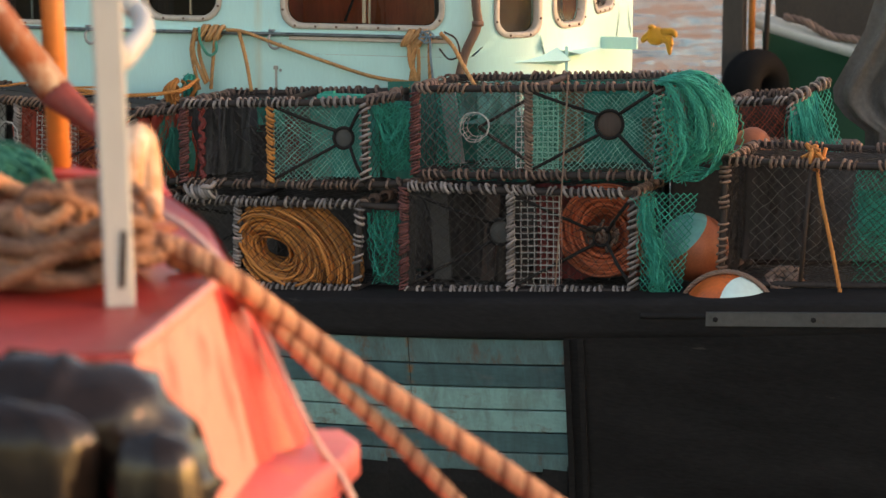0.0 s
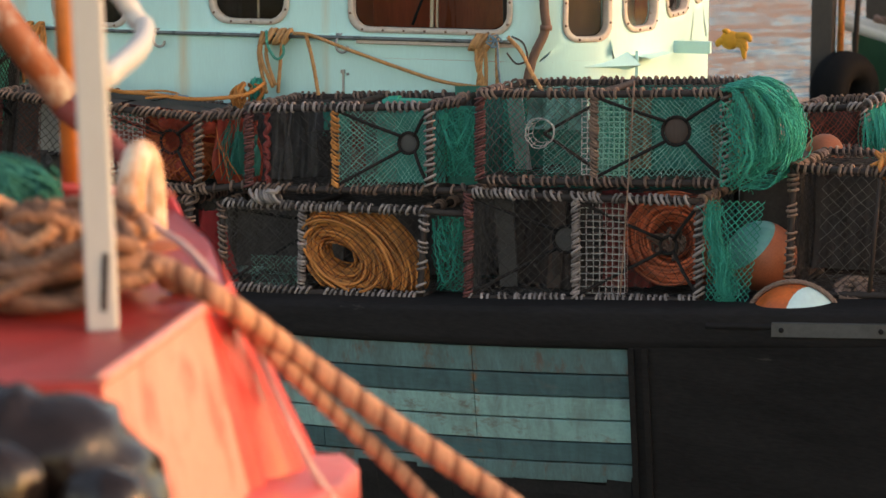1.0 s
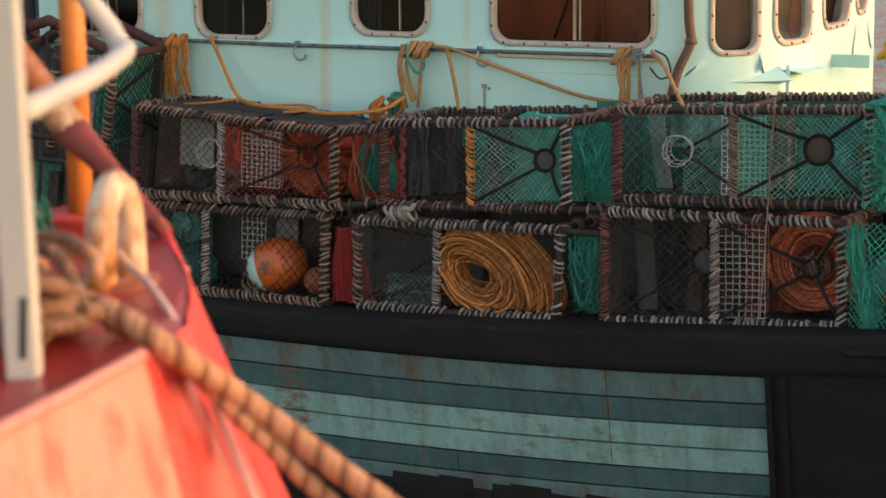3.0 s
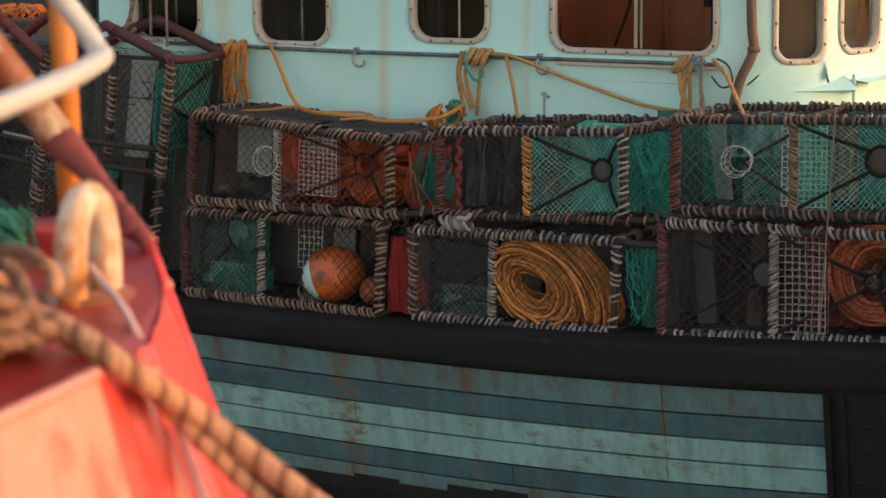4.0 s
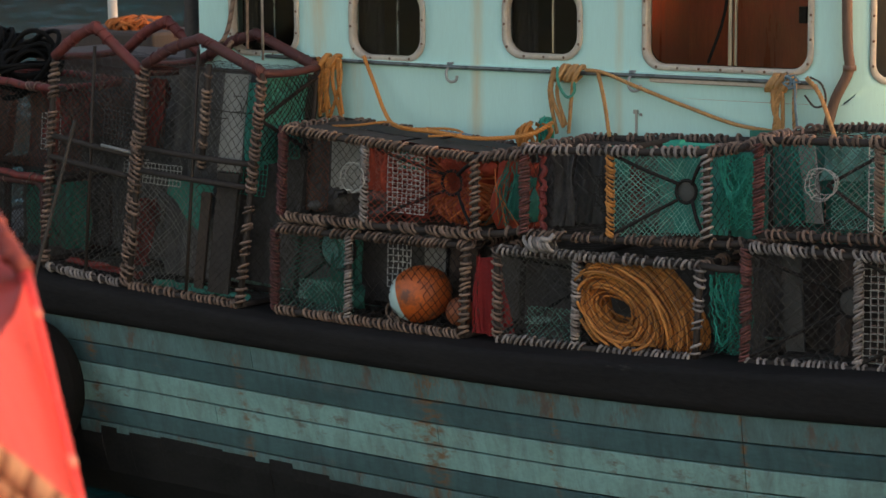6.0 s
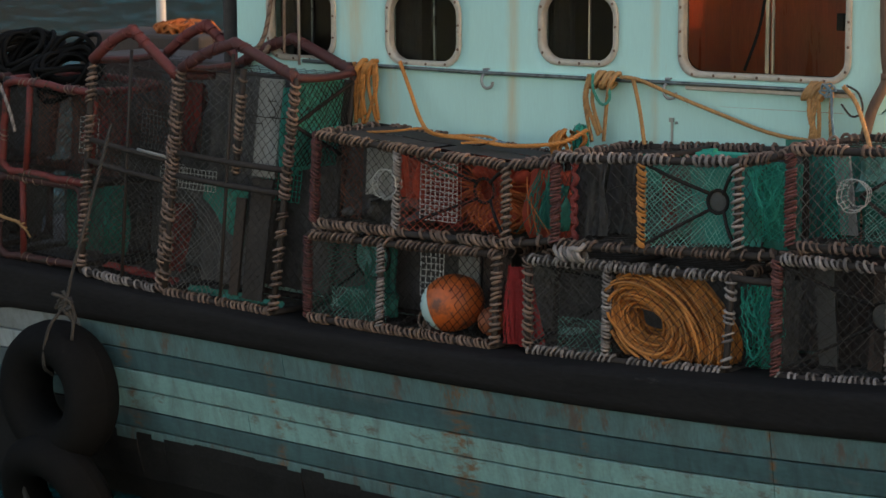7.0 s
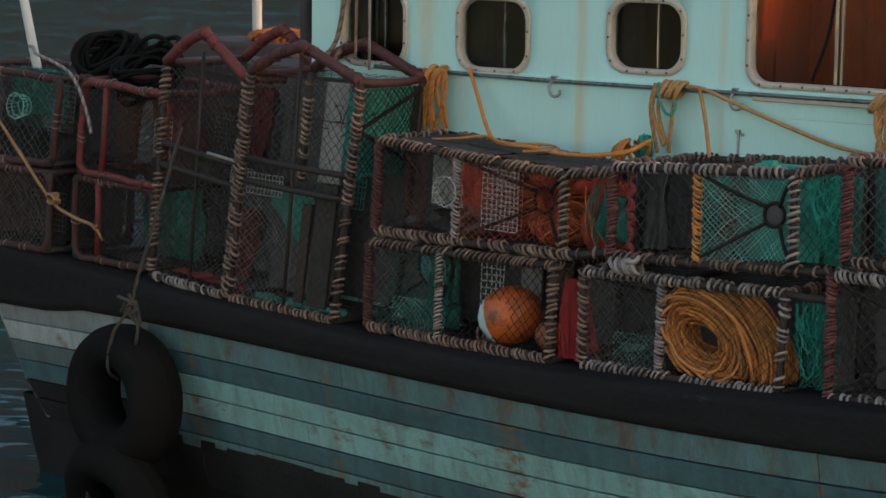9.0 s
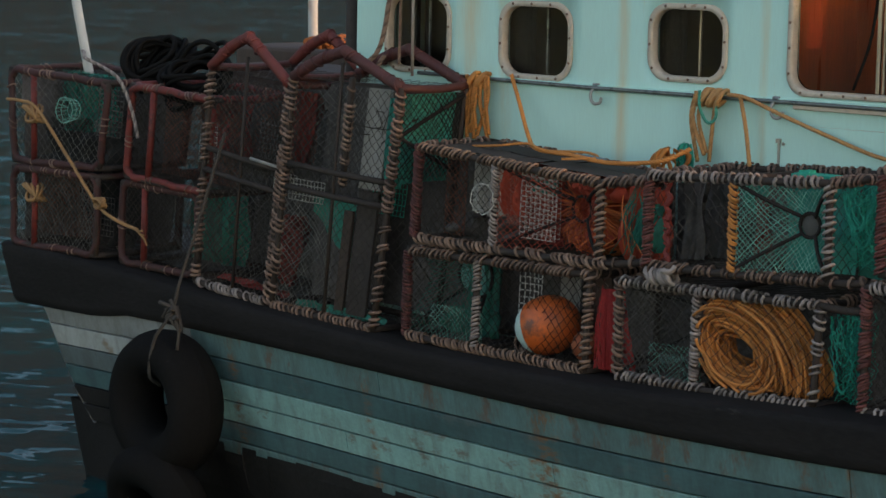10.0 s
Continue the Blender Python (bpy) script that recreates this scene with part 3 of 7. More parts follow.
for x in (0.672, 0.725):
    zb = rail_bottom(x)
    bat.box((x - 0.012, side(x) - 0.012, 0.0), (x + 0.010, side(x) + 0.03, zb + 0.005), m=Matrix.Translation((0, 0, 0)))
for q in bat.v:
    q[:, 1] += 0.2 * np.maximum(0, rail_bottom(0.7) - q[:, 2])
part("batten", bat, M_BLACK, boat, smooth=False)
# steel chafing plate with bolts
plate = Shape()
prof = []
for i in range(10):
    x = 1.19 + i * 0.12
    z = rail_top(x) - 0.062
    prof.append([(x, side(x) - 0.006, z + 0.022), (x, side(x) - 0.019, z + 0.020), (x, side(x) - 0.019, z - 0.028), (x, side(x) - 0.006, z - 0.03)])
plate.grid(prof)
plate.add(prof[0], [(0, 1, 2, 3)])
pl = part("chafing_plate", plate, M_PLATE, boat, "grey steel chafing plate", smooth=False)
for x in (1.225, 1.575, 1.93):
    bolt = Shape()
    bolt.ball((x, side(x) - 0.020, rail_top(x) - 0.066), 0.0095, 10, 6, squash=(1, 0.5, 1))
    part("bolt", bolt, M_BLACK, pl)
deck = Shape()
prof = []
for i in range(40):
    x = -4.6 + i * 0.2
    z = rail_top(x) - 0.02
    prof.append([(x, side(x) + 0.05, z), (x, 1.5, z + 0.02), (x, 3.0, z)])
deck.grid(prof)
part("deck", deck, M_DECK, boat, "dark deck planking")

# ---- wheelhouse ----
ARC_X, ARC_R, WALL_Y = -0.144, 0.55, 0.515


def around(s, out=0.0):
    """Plan of the wheelhouse wall by the length along it; out: metres proud of it."""
    if s < ARC_X:
        return s, WALL_Y - out
    p = (s - ARC_X) / ARC_R
    if p > math.pi / 2:
        return ARC_X + ARC_R + out, WALL_Y + ARC_R + (s - ARC_X - ARC_R * math.pi / 2)
    return ARC_X + (ARC_R + out) * math.sin(p), WALL_Y + ARC_R - (ARC_R + out) * math.cos(p)


def rounded(s0, s1, z0, z1, r, n=6):
    pts = []
    for cx, cz, a0 in ((s1 - r, z1 - r, 0), (s0 + r, z1 - r, 90), (s0 + r, z0 + r, 180), (s1 - r, z0 + r, 270)):
        for k in range(n + 1):
            a = radians(a0 + 90 * k / n)
            pts.append((cx + r * math.cos(a), cz + r * math.sin(a)))
    return pts


def place(loop, out):
    return [(*around(s, out), z) for s, z in loop]


# s from, s to, z from, z to, corner radius
WINDOWS = [(-2.617, -2.262, 1.885, 2.20, 0.075), (-2.016, -1.654, 1.888, 2.185, 0.075), (-1.302, -0.950, 1.920, 2.200, 0.075), (-0.698, -0.018, 1.900, 2.50, 0.065),
           (0.178, 0.396, 1.872, 2.50, 0.055), (0.455, 0.762, 1.897, 2.50, 0.07), (0.905, 1.300, 1.925, 2.50, 0.08), (1.385, 1.56, 1.955, 2.50, 0.06)]
wheelhouse = thing("wheelhouse", (-1.3, 1.2, 0.93), "white painted steel wheelhouse with rounded bolted windows", "wheelhouse")
Z_LO, Z_MID, Z_HI = 0.90, 1.80, 2.62
wall = Shape()
cuts = [-2.775]
for a, b in zip(WINDOWS, WINDOWS[1:]):
    cuts.append((a[1] + b[0]) / 2)
cuts.append(1.65)
for (s0, s1, z0, z1, r), c0, c1 in zip(WINDOWS, cuts, cuts[1:]):
    loop = rounded(s0 + 0.018, s1 - 0.018, z0 + 0.018, z1 - 0.018, r)
    outer = []
    for s, z in loop:
        ds, dz = s - (s0 + s1) / 2, z - (z0 + z1) / 2
        hs, hz = (s1 - s0) / 2, (z1 - z0) / 2
        k = max(abs(ds) / hs, abs(dz) / hz)
        ps, pz = ds / k / hs, dz / k / hz
        outer.append(((c0 + c1) / 2 + ps * (c1 - c0) / 2, (Z_MID + Z_HI) / 2 + pz * (Z_HI - Z_MID) / 2))
    for q, (es, ez) in enumerate(((c1, Z_HI), (c0, Z_HI), (c0, Z_MID), (c1, Z_MID))):
        outer[q * 7 + 3] = (es, ez)
    rings = []
    for t in (0, 0.34, 0.67, 1.0):
        rings.append(place([((1 - t) * o[0] + t * l[0], (1 - t) * o[1] + t * l[1]) for o, l in zip(outer, loop)], 0))
    rings.append(place(loop, -0.045))
    rings = [rg + rg[:1] for rg in rings]
    wall.grid(rings)
    lower = [[(*around(float(s)), z) for s in np.linspace(c0, c1, 12)] for z in (Z_LO, 1.35, Z_MID)]
    wall.grid(lower)
wall.grid([[(-2.775, y, z) for y in (WALL_Y, 1.2, 2.05)] for z in (Z_LO, Z_HI)])
wv, wi = np.unique(np.round(np.concatenate(wall.v), 5), axis=0, return_inverse=True)
wi = wi.ravel()
wall.v, wall.f = [wv], [tuple(int(wi[k]) for k in f) for f in wall.f]
wall.f = [f for f in wall.f if len(set(f)) == len(f)]
part("wall", wall, M_WALL, wheelhouse, "white paint in teal shade, rust stained")
roof = Shape()
roof.box((-2.85, WALL_Y - 0.06, Z_HI), (0.46, 2.1, Z_HI + 0.06))
part("roof", roof, M_WALL, wheelhouse, smooth=False, bevel=0.02)
back = Shape()
back.grid([[(-2.775, 2.05, z), (0.40, 2.05, z), (0.406, 1.99, z)] for z in (Z_LO, Z_HI)])
part("far_wall", back, M_WALL, wheelhouse, smooth=False)
lining = Shape()
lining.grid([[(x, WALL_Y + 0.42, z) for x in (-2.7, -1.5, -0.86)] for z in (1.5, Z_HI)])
part("lining", lining, M_DARKROOM, wheelhouse, "cabin lining, near black for the unlit room", smooth=False)
# bulkhead added to keep sun from the front windows out of the aft cabin
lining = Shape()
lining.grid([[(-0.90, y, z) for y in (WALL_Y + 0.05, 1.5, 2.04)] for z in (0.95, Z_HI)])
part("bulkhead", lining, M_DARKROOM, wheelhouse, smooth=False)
# unseen block, added so that sun reaches only the upper panelling
blocker = Shape()
blocker.box((-0.10, WALL_Y + 0.14, 1.2), (0.12, 1.9, 2.20))
part("sun_blocker", blocker, M_DARKROOM, wheelhouse, "added block that cuts the sun on the panelling", smooth=False, bevel=0.02)
lining = Shape()
lining.grid([[(x, WALL_Y + 0.85, z) for x in (-0.86, -0.35, 0.30)] for z in (1.3, Z_HI)])
lining.grid([[(-0.86, y, z) for y in (WALL_Y + 0.05, WALL_Y + 0.85)] for z in (1.3, Z_HI)])
part("panelling", lining, M_WOOD, wheelhouse, "reddish varnished cabin panelling", smooth=False)
for n, (s0, s1, z0, z1, r) in enumerate(WINDOWS):
    win = part("window", Shape().grid([place(rounded(s0 + 0.017, s1 - 0.017, z0 + 0.017, z1 - 0.017, r), -0.030) + place(rounded(s0 + 0.017, s1 - 0.017, z0 + 0.017, z1 - 0.017, r), -0.030)[:1],
                                       place(rounded(s0 + 0.024, s1 - 0.024, z0 + 0.024, z1 - 0.024, r), -0.030) + place(rounded(s0 + 0.024, s1 - 0.024, z0 + 0.024, z1 - 0.024, r), -0.030)[:1]]), M_RUBBER, wheelhouse, "black window seal")
    fr = Shape()
    lo, li = rounded(s0, s1, z0, z1, r + 0.012), rounded(s0 + 0.022, s1 - 0.022, z0 + 0.022, z1 - 0.022, r - 0.002)
    lm, ln = rounded(s0 + 0.003, s1 - 0.003, z0 + 0.003, z1 - 0.003, r + 0.01), rounded(s0 + 0.019, s1 - 0.019, z0 + 0.019, z1 - 0.019, r)
    fr.grid([p + p[:1] for p in (place(lo, 0.0), place(lo, 0.006), place(lm, 0.009), place(ln, 0.009), place(li, 0.005), place(li, -0.03))])
    frame_ob = part("window_frame", fr, M_ALU, win, "pale weathered bolted frame")
    mid = rounded(s0 + 0.011, s1 - 0.011, z0 + 0.011, z1 - 0.011, r)
    bl = Shape()
    total = [0]
    for a, b in zip(mid, mid[1:] + mid[:1]):
        total.append(total[-1] + math.hypot(a[0] - b[0], a[1] - b[1]))
    cnt = int(total[-1] / 0.085)
    mm = np.array(mid + mid[:1])
    for k in range(cnt):
        d = total[-1] * (k + 0.5) / cnt
        s, z = np.interp(d, total, mm[:, 0]), np.interp(d, total, mm[:, 1])
        bl.ball((*around(float(s), 0.009), float(z)), 0.0055, 6, 4)
    part("bolt_row", bl, M_PIPE, win, kind="stuff")
    gl = Shape()
    inner = place(rounded(s0 + 0.02, s1 - 0.02, z0 + 0.02, z1 - 0.02, r), -0.022)
    gl.add(inner, [tuple(range(len(inner)))])
    pane = part("pane", gl, M_GLASS, win, smooth=False)
    pane.visible_shadow = False
    if n < 4:
        bars = Shape()
        sm = (s0 + s1) / 2 + (0.02 if n != 3 else -0.005)
        for ds, wd in (((0, 0.007), (0.022, 0.004)) if n == 3 else ((0, 0.0035),)):
            x, y = around(sm + ds, -0.05)
            bars.box((x - wd, y, z0), (x + wd, y + 0.012, z1))
        part("sliding_bar", bars, M_CHROME if n > 1 else M_RAILSTEEL, win, smooth=False)
    if n < 3:
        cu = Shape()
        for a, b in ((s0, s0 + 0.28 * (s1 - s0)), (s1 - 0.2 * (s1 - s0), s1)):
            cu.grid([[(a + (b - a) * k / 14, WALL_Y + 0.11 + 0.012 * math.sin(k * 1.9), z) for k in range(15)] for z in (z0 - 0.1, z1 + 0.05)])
        part("curtain", cu, M_NEARBLACK, win, "drawn curtain, near black for the unlit cabin")
wip = Shape()
wip.tube(curve_pts([(*around(-0.335, 0.004), 2.30), (*around(-0.365, 0.004), 2.10), (*around(-0.425, 0.006), 1.935)], 8), 0.006, 6)
part("wiper", wip, M_RUBBER, wheelhouse, "dark window wiper")
sw = Shape()
sw.box((around(-0.075)[0] - 0.014, WALL_Y + 0.035, 2.085), (around(-0.075)[0] + 0.014, WALL_Y + 0.06, 2.145))
part("switch_box", sw, M_RUBBER, wheelhouse, smooth=False, bevel=0.003)
# sill under the wide window
sill = Shape()
sill.grid([[(*around(float(s), o), z) for s in np.linspace(-0.66, 0.0, 10)] for o, z in ((0, 1.874), (0.014, 1.872), (0.014, 1.858), (0, 1.854))])
part("sill", sill, M_ALU, wheelhouse, smooth=False)
# grab rail along the wall
# the rail's dark colour stands in for the shadow line along the moulding
gr = Shape()
gr.tube([(*around(float(s), 0.016), 1.878 + 0.012 * max(0, -1.6 - s)) for s in np.linspace(-2.42, -0.02, 50)], 0.0075, 8)
part("grab_rail", gr, M_RAILSTEEL, wheelhouse, "thin steel grab rail, dark for its shadow line")
gr = Shape()
gr.grid([[(*around(float(s), o), z + 0.012 * max(0, -1.6 - s)) for s in np.linspace(-2.45, -0.02, 40)] for o, z in ((0, 1.890), (0.012, 1.888), (0.012, 1.870), (0, 1.866))])
part("moulding", gr, M_WALL, wheelhouse, smooth=False)
for s in (-1.535, -0.735):
    hk = Shape()
    hk.tube(curve_pts([(*around(s, 0.012), 1.878), (*around(s - 0.004, 0.03), 1.862), (*around(s + 0.002, 0.035), 1.835), (*around(s + 0.02, 0.035), 1.822), (*around(s + 0.04, 0.032), 1.828), (*around(s + 0.046, 0.03), 1.846)], 24), 0.0058, 7)
    hk.box((around(s)[0] - 0.012, WALL_Y - 0.012, 1.868), (around(s)[0] + 0.012, WALL_Y, 1.895))
    part("hook", hk, M_STEEL, wheelhouse, "curved steel hook")
lat = Shape()
lat.box((-0.728, WALL_Y - 0.012, 1.735), (-0.712, WALL_Y, 1.75))
lat.box((-0.724, WALL_Y - 0.005, 1.66), (-0.716, WALL_Y, 1.735))
lat.ball((-0.70, WALL_Y - 0.006, 1.733), 0.006, 8, 6)
part("cleat", lat, M_STEEL, wheelhouse, smooth=False)
pp = Shape()
pp.tube(curve_pts([(*around(0.02, 0.03), 1.0), (*around(0.03, 0.03), 1.60), (*around(0.055, 0.032), 1.80), (*around(0.105, 0.034), 1.93), (*around(0.098, 0.034), 2.05), (*around(0.085, 0.034), 2.6)], 40), 0.0185, 12)
pp.tube([(*around(0.107, 0.034), 1.925), (*around(0.107, 0.034), 1.945)], 0.024, 12)
part("exhaust_pipe", pp, M_PIPE, wheelhouse, "brown rusty upright pipe")
# folding steel bracket on the front
br = Shape()
br.add([(*around(0.49, 0.002), 1.825), (*around(0.26, 0.004), 1.775), (*around(0.49, 0.07), 1.775), (*around(0.49, 0.002), 1.755)], [(0, 1, 2), (1, 3, 2), (0, 2, 3)])
hx, hy = around(0.50, 0.04)
br.box((hx - 0.006, hy - 0.006, 1.69), (hx + 0.006, hy + 0.006, 1.83))
br.add([(*around(0.52, 0.0), 1.81), (*around(0.86, 0.0), 1.80), (*around(0.86, 0.05), 1.795), (*around(0.52, 0.09), 1.80), (*around(0.52, 0.09), 1.79), (*around(0.86, 0.05), 1.787)], [(0, 1, 2, 3), (3, 2, 5, 4)])
part("folding_shelf", br, M_WALL, wheelhouse, "white triangular steel bracket", smooth=False)
arm = Shape()
arm.box((0.40, 1.40, 1.775), (0.56, 1.43, 1.825))
part("arm", arm, M_WALL, wheelhouse, smooth=False)

glove = Shape()
random.seed(5)
glove.ball((0.60, 1.60, 1.818), 0.038, 16, 10, squash=(1.15, 0.8, 1.05))
for k, (dx, dz, tl) in enumerate(((0.075, 0.012, 0.012), (0.06, -0.012, 0.03), (0.055, -0.03, 0.045), (-0.02, 0.03, -0.005), (-0.045, -0.015, 0.01))):
    glove.tube(curve_pts([(0.60 + dx * 0.3, 1.60, 1.825 + dz * 0.4), (0.60 + dx, 1.59, 1.825 + dz), (0.60 + dx * 1.2, 1.585, 1.815 + dz - tl)], 8), [0.022, 0.02, 0.018, 0.016, 0.014, 0.013, 0.011, 0.005], 8)
single("glove", glove, M_GLOVE, "mustard work glove on a steel arm", "glove")

# ---- creels ----
def bar_with_lashing(name, p0, p1, mat, parent, seed, big=0.0165, small=0.0058, pitch=0.0250, gap=0.15, bar=0.0130):
    p0, p1 = np.asarray(p0, float), np.asarray(p1, float)
    mid = (p0 + p1) / 2 + np.array([0, 0, -0.004])
    ob = part(name, Shape().tube(curve_pts([p0, mid, p1], 5), bar, 8), M_BAR, parent)
    if mat:
        s = Shape()
        lashing(s, p0, p1, big, small, pitch, gap, seed=seed)
        part("lashing", s, mat, ob, kind="stuff")
    return ob


class Creel:
    """A netted creel between four front corners, going depth metres inboard."""

    def __init__(self, label, bl, br, tr, tl, depth, top, bottom, left, right, mid=None, mid_mat=None, seed=1, group="stacked creels", back=None, gap=0.16, back_mat=M_BROWNROPE, upright_big=0.017, open_top=False, tight=False):
        self.c = [np.asarray(p, float) for p in (bl, br, tr, tl)]
        self.d = np.array([0.03, depth, 0.0])
        centre = sum(self.c[:2]) / 2 + self.d / 2
        self.ob = thing("creel", centre, label, "creel", group)
        self.seed, self.group = seed, group
        P = self.p
        o = self.ob
        if not open_top:
            bar_with_lashing("front_bar", P(0, 0, 1), P(1, 0, 1), top, o, seed, gap=gap)
            bar_with_lashing("back_bar", P(0, 1, 1), P(1, 1, 1), back_mat, o, seed + 4)
        bar_with_lashing("front_bar", P(0, 0, 0), P(1, 0, 0), bottom, o, seed + 1, gap=gap)
        if tight:
            bar_with_lashing("corner_post", P(0, 0, 0), P(0, 0, 1), left, o, seed + 2, gap=0.02, big=0.0165, pitch=0.0125, small=0.0052)
        else:
            bar_with_lashing("corner_post", P(0, 0, 0), P(0, 0, 1), left, o, seed + 2, gap=0.09, big=upright_big)
        bar_with_lashing("corner_post", P(1, 0, 0), P(1, 0, 1), right, o, seed + 3, gap=0.08, big=upright_big)
        bar_with_lashing("back_bar", P(0, 1, 0), P(1, 1, 0), None, o, seed + 5)
        for u in (0, 1):
            bar_with_lashing("corner_post", P(u, 1, 0), P(u, 1, 1), back_mat if u == 0 else None, o, seed + 6 + u)
            if open_top:
                part("side_hose", Shape().tube(curve_pts([P(u, 0, 1), P(u, 0.5, 1) - np.array([0, 0, 0.01]), P(u, 1, 1)], 8), 0.016, 8), M_MAROON, o, "maroon bound hose")
            else:
                bar_with_lashing("side_bar", P(u, 0, 1), P(u, 1, 1), back_mat, o, seed + 8 + u, gap=0.3)
            bar_with_lashing("side_bar", P(u, 0, 0), P(u, 1, 0), None, o, seed + 10 + u)
        if mid:
            bar_with_lashing("middle_post", P(mid, 0, 0.02), P(mid, 0, 0.98), mid_mat, o, seed + 12, gap=0.02, big=0.0135, pitch=0.0145, small=0.0055)
            bar_with_lashing("middle_bar", P(mid, 0, 1), P(mid, 1, 1), None, o, seed + 13)
            bar_with_lashing("middle_bar", P(mid, 0, 0), P(mid, 1, 0), None, o, seed + 13)

    def p(self, u, v, w):
        bl, br, tr, tl = self.c
        return (bl * (1 - u) + br * u) * (1 - w) + (tl * (1 - u) + tr * u) * w + self.d * v

    def face(self, u0, u1, v, w0=0.02, w1=0.98, sag=0.0):
        P = self.p
        return quad(P(u0, v, w0), P(u1, v, w0), P(u1, v, w1), P(u0, v, w1), self.d * sag)

    def size(self):
        return float(np.linalg.norm(self.c[1] - self.c[0])), float(np.linalg.norm(self.c[3] - self.c[0]))

    def front_net(self, mat, u0=0.0, u1=1.0, cell=0.036, r=0.0013, sag=0.02, v=0.0, w0=0.02, w1=0.98, diamond=True, name="net_panel", wob=0.005):
        L, H = self.size()
        part(name, net(Shape(), self.face(u0, u1, v, w0, w1, sag), L * (u1 - u0), H * (w1 - w0), cell, r, diamond, seed=self.seed, wob=wob), mat, self.ob)

    def shell(self, mat, cell=0.042, r=0.0013, top=True, ends=True, floor=True):
        L, H = self.size()
        D = float(np.linalg.norm(self.d))
        P = self.p
        if top:
            part("net_panel", net(Shape(), quad(P(0, 0, 1), P(1, 0, 1), P(1, 1, 1), P(0, 1, 1), (0, 0, -0.02)), L, D, cell, r, seed=self.seed + 1), mat, self.ob)
        if floor:
            part("net_panel", net(Shape(), quad(P(0, 0, 0), P(1, 0, 0), P(1, 1, 0), P(0, 1, 0), (0, 0, 0.0)), L, D, cell, r, seed=self.seed + 2), mat, self.ob)
        if ends:
            for u in (0, 1):
                part("net_panel", net(Shape(), quad(P(u, 0, 0), P(u, 1, 0), P(u, 1, 1), P(u, 0, 1), (0.02 * (2 * u - 1), 0, 0)), D, H, cell, r, seed=self.seed + 3 + u), mat, self.ob)

    def funnel(self, u0, u1, uc, wc, mat, ring_mat=M_SPOKE, depth=0.3, radius=0.052, cell=0.026, spokes=True, r=0.0017, plug=None):
        """Netting drawn in from the front to a round eye, held by four tarred lines."""
        P = self.p
        c = P(uc, depth, wc)
        L, H = self.size()
        corners = [P(u0, 0.0, 0.03), P(u1, 0.0, 0.03), P(u1, 0.0, 0.97), P(u0, 0.0, 0.97)]
        xdir = (self.c[1] - self.c[0]) / L
        zdir = np.array([0, 0, 1.0])

        def outer(s):
            s = (s % 1.0) * 4
            i = int(s) % 4
            return lerp(corners[i], corners[(i + 1) % 4], s - int(s))

        def inner(s):
            a = 2 * math.pi * s - radians(135)
            return c - self.d * 0.05 + radius * (math.cos(a) * xdir + math.sin(a) * zdir)

        flat = self.face(u0, u1, 0.0, 0.03, 0.97)
        reach = 0.42 * min(H, L * (u1 - u0))

        def surf(a, b):
            q = flat(a, b)
            off = c - q
            far = math.hypot(off[0], off[2])
            k = math.exp(-(far / reach) ** 2)
            return q + np.array([off[0] * 0.40 * k, off[1] * k, off[2] * 0.40 * k])

        part("funnel_net", net(Shape(), surf, L * (u1 - u0), H, cell, r, seed=self.seed + 9, seg=0.025), mat, self.ob)
        eye = Shape().tube([inner(k / 20) for k in range(20)], 0.0062, 7, closed=True)
        ring = part("eye_ring", eye, ring_mat, self.ob)
        if spokes:
            for k in range(4):
                sp = Shape().tube(curve_pts([corners[k], lerp(corners[k], inner(k / 4.0), 0.5) - self.d * 0.04, inner(k / 4.0) - self.d * 0.02], 8), 0.0068, 6)
                part("spoke", sp, M_SPOKE, self.ob)
        if plug:
            part("eye_plug", Shape().ball(tuple(c - self.d * 0.03), radius * 0.94, 18, 10, squash=(1, 0.25, 1)), plug, self.ob)

    def mesh_panel(self, u0, u1, mat, v=0.1, w0=0.05, w1=0.95, cell=0.018, r=0.0021, sag=0.02):
        L, H = self.size()
        part("mesh_panel", net(Shape(), self.face(u0, u1, v, w0, w1, sag), L * (u1 - u0), H * (w1 - w0), cell, r, False, seed=self.seed + 20, wob=0.0015), mat, self.ob)

    def wire_ring(self, u, w, mat=M_WHITEMESH, v=-0.06, R=0.055, tilt=0.2):
        """A white plastic basket eye: hoops with cross bars."""
        c = self.p(u, v, w)
        s = Shape()
        rnd = random.Random(self.seed)
        wob = [rnd.uniform(-0.07, 0.07) for _ in range(24)]
        for k, (rr, dy) in enumerate(((R, 0), (R * 0.93, 0.025), (R * 0.78, 0.055))):
            s.tube([c + np.array([rr * (1 + wob[i]) * math.cos(q), dy + 0.1 * R * wob[(i * 5) % 24] * 5, rr * (1 + wob[(i + k) % 24]) * math.sin(q)]) for i, q in enumerate(np.linspace(0, 2 * math.pi, 24, endpoint=False))], 0.0018, 5, closed=True)
        for q in np.linspace(0, 2 * math.pi, 19, endpoint=False):
            q += rnd.uniform(-0.12, 0.12)
            e = q + rnd.uniform(-0.3, 0.3)
            s.tube([c + np.array([1.04 * R * math.cos(q), -0.003, 1.04 * R * math.sin(q)]), c + np.array([0.76 * R * math.cos(e), 0.055, 0.76 * R * math.sin(e)])], 0.0013, 4)
        part("basket_eye", s, mat, self.ob, "white plastic basket eye", kind="stuff")

    def board(self, u0, u1, v, mat, w0=0.02, w1=0.98, lean=0.0):
        P = self.p
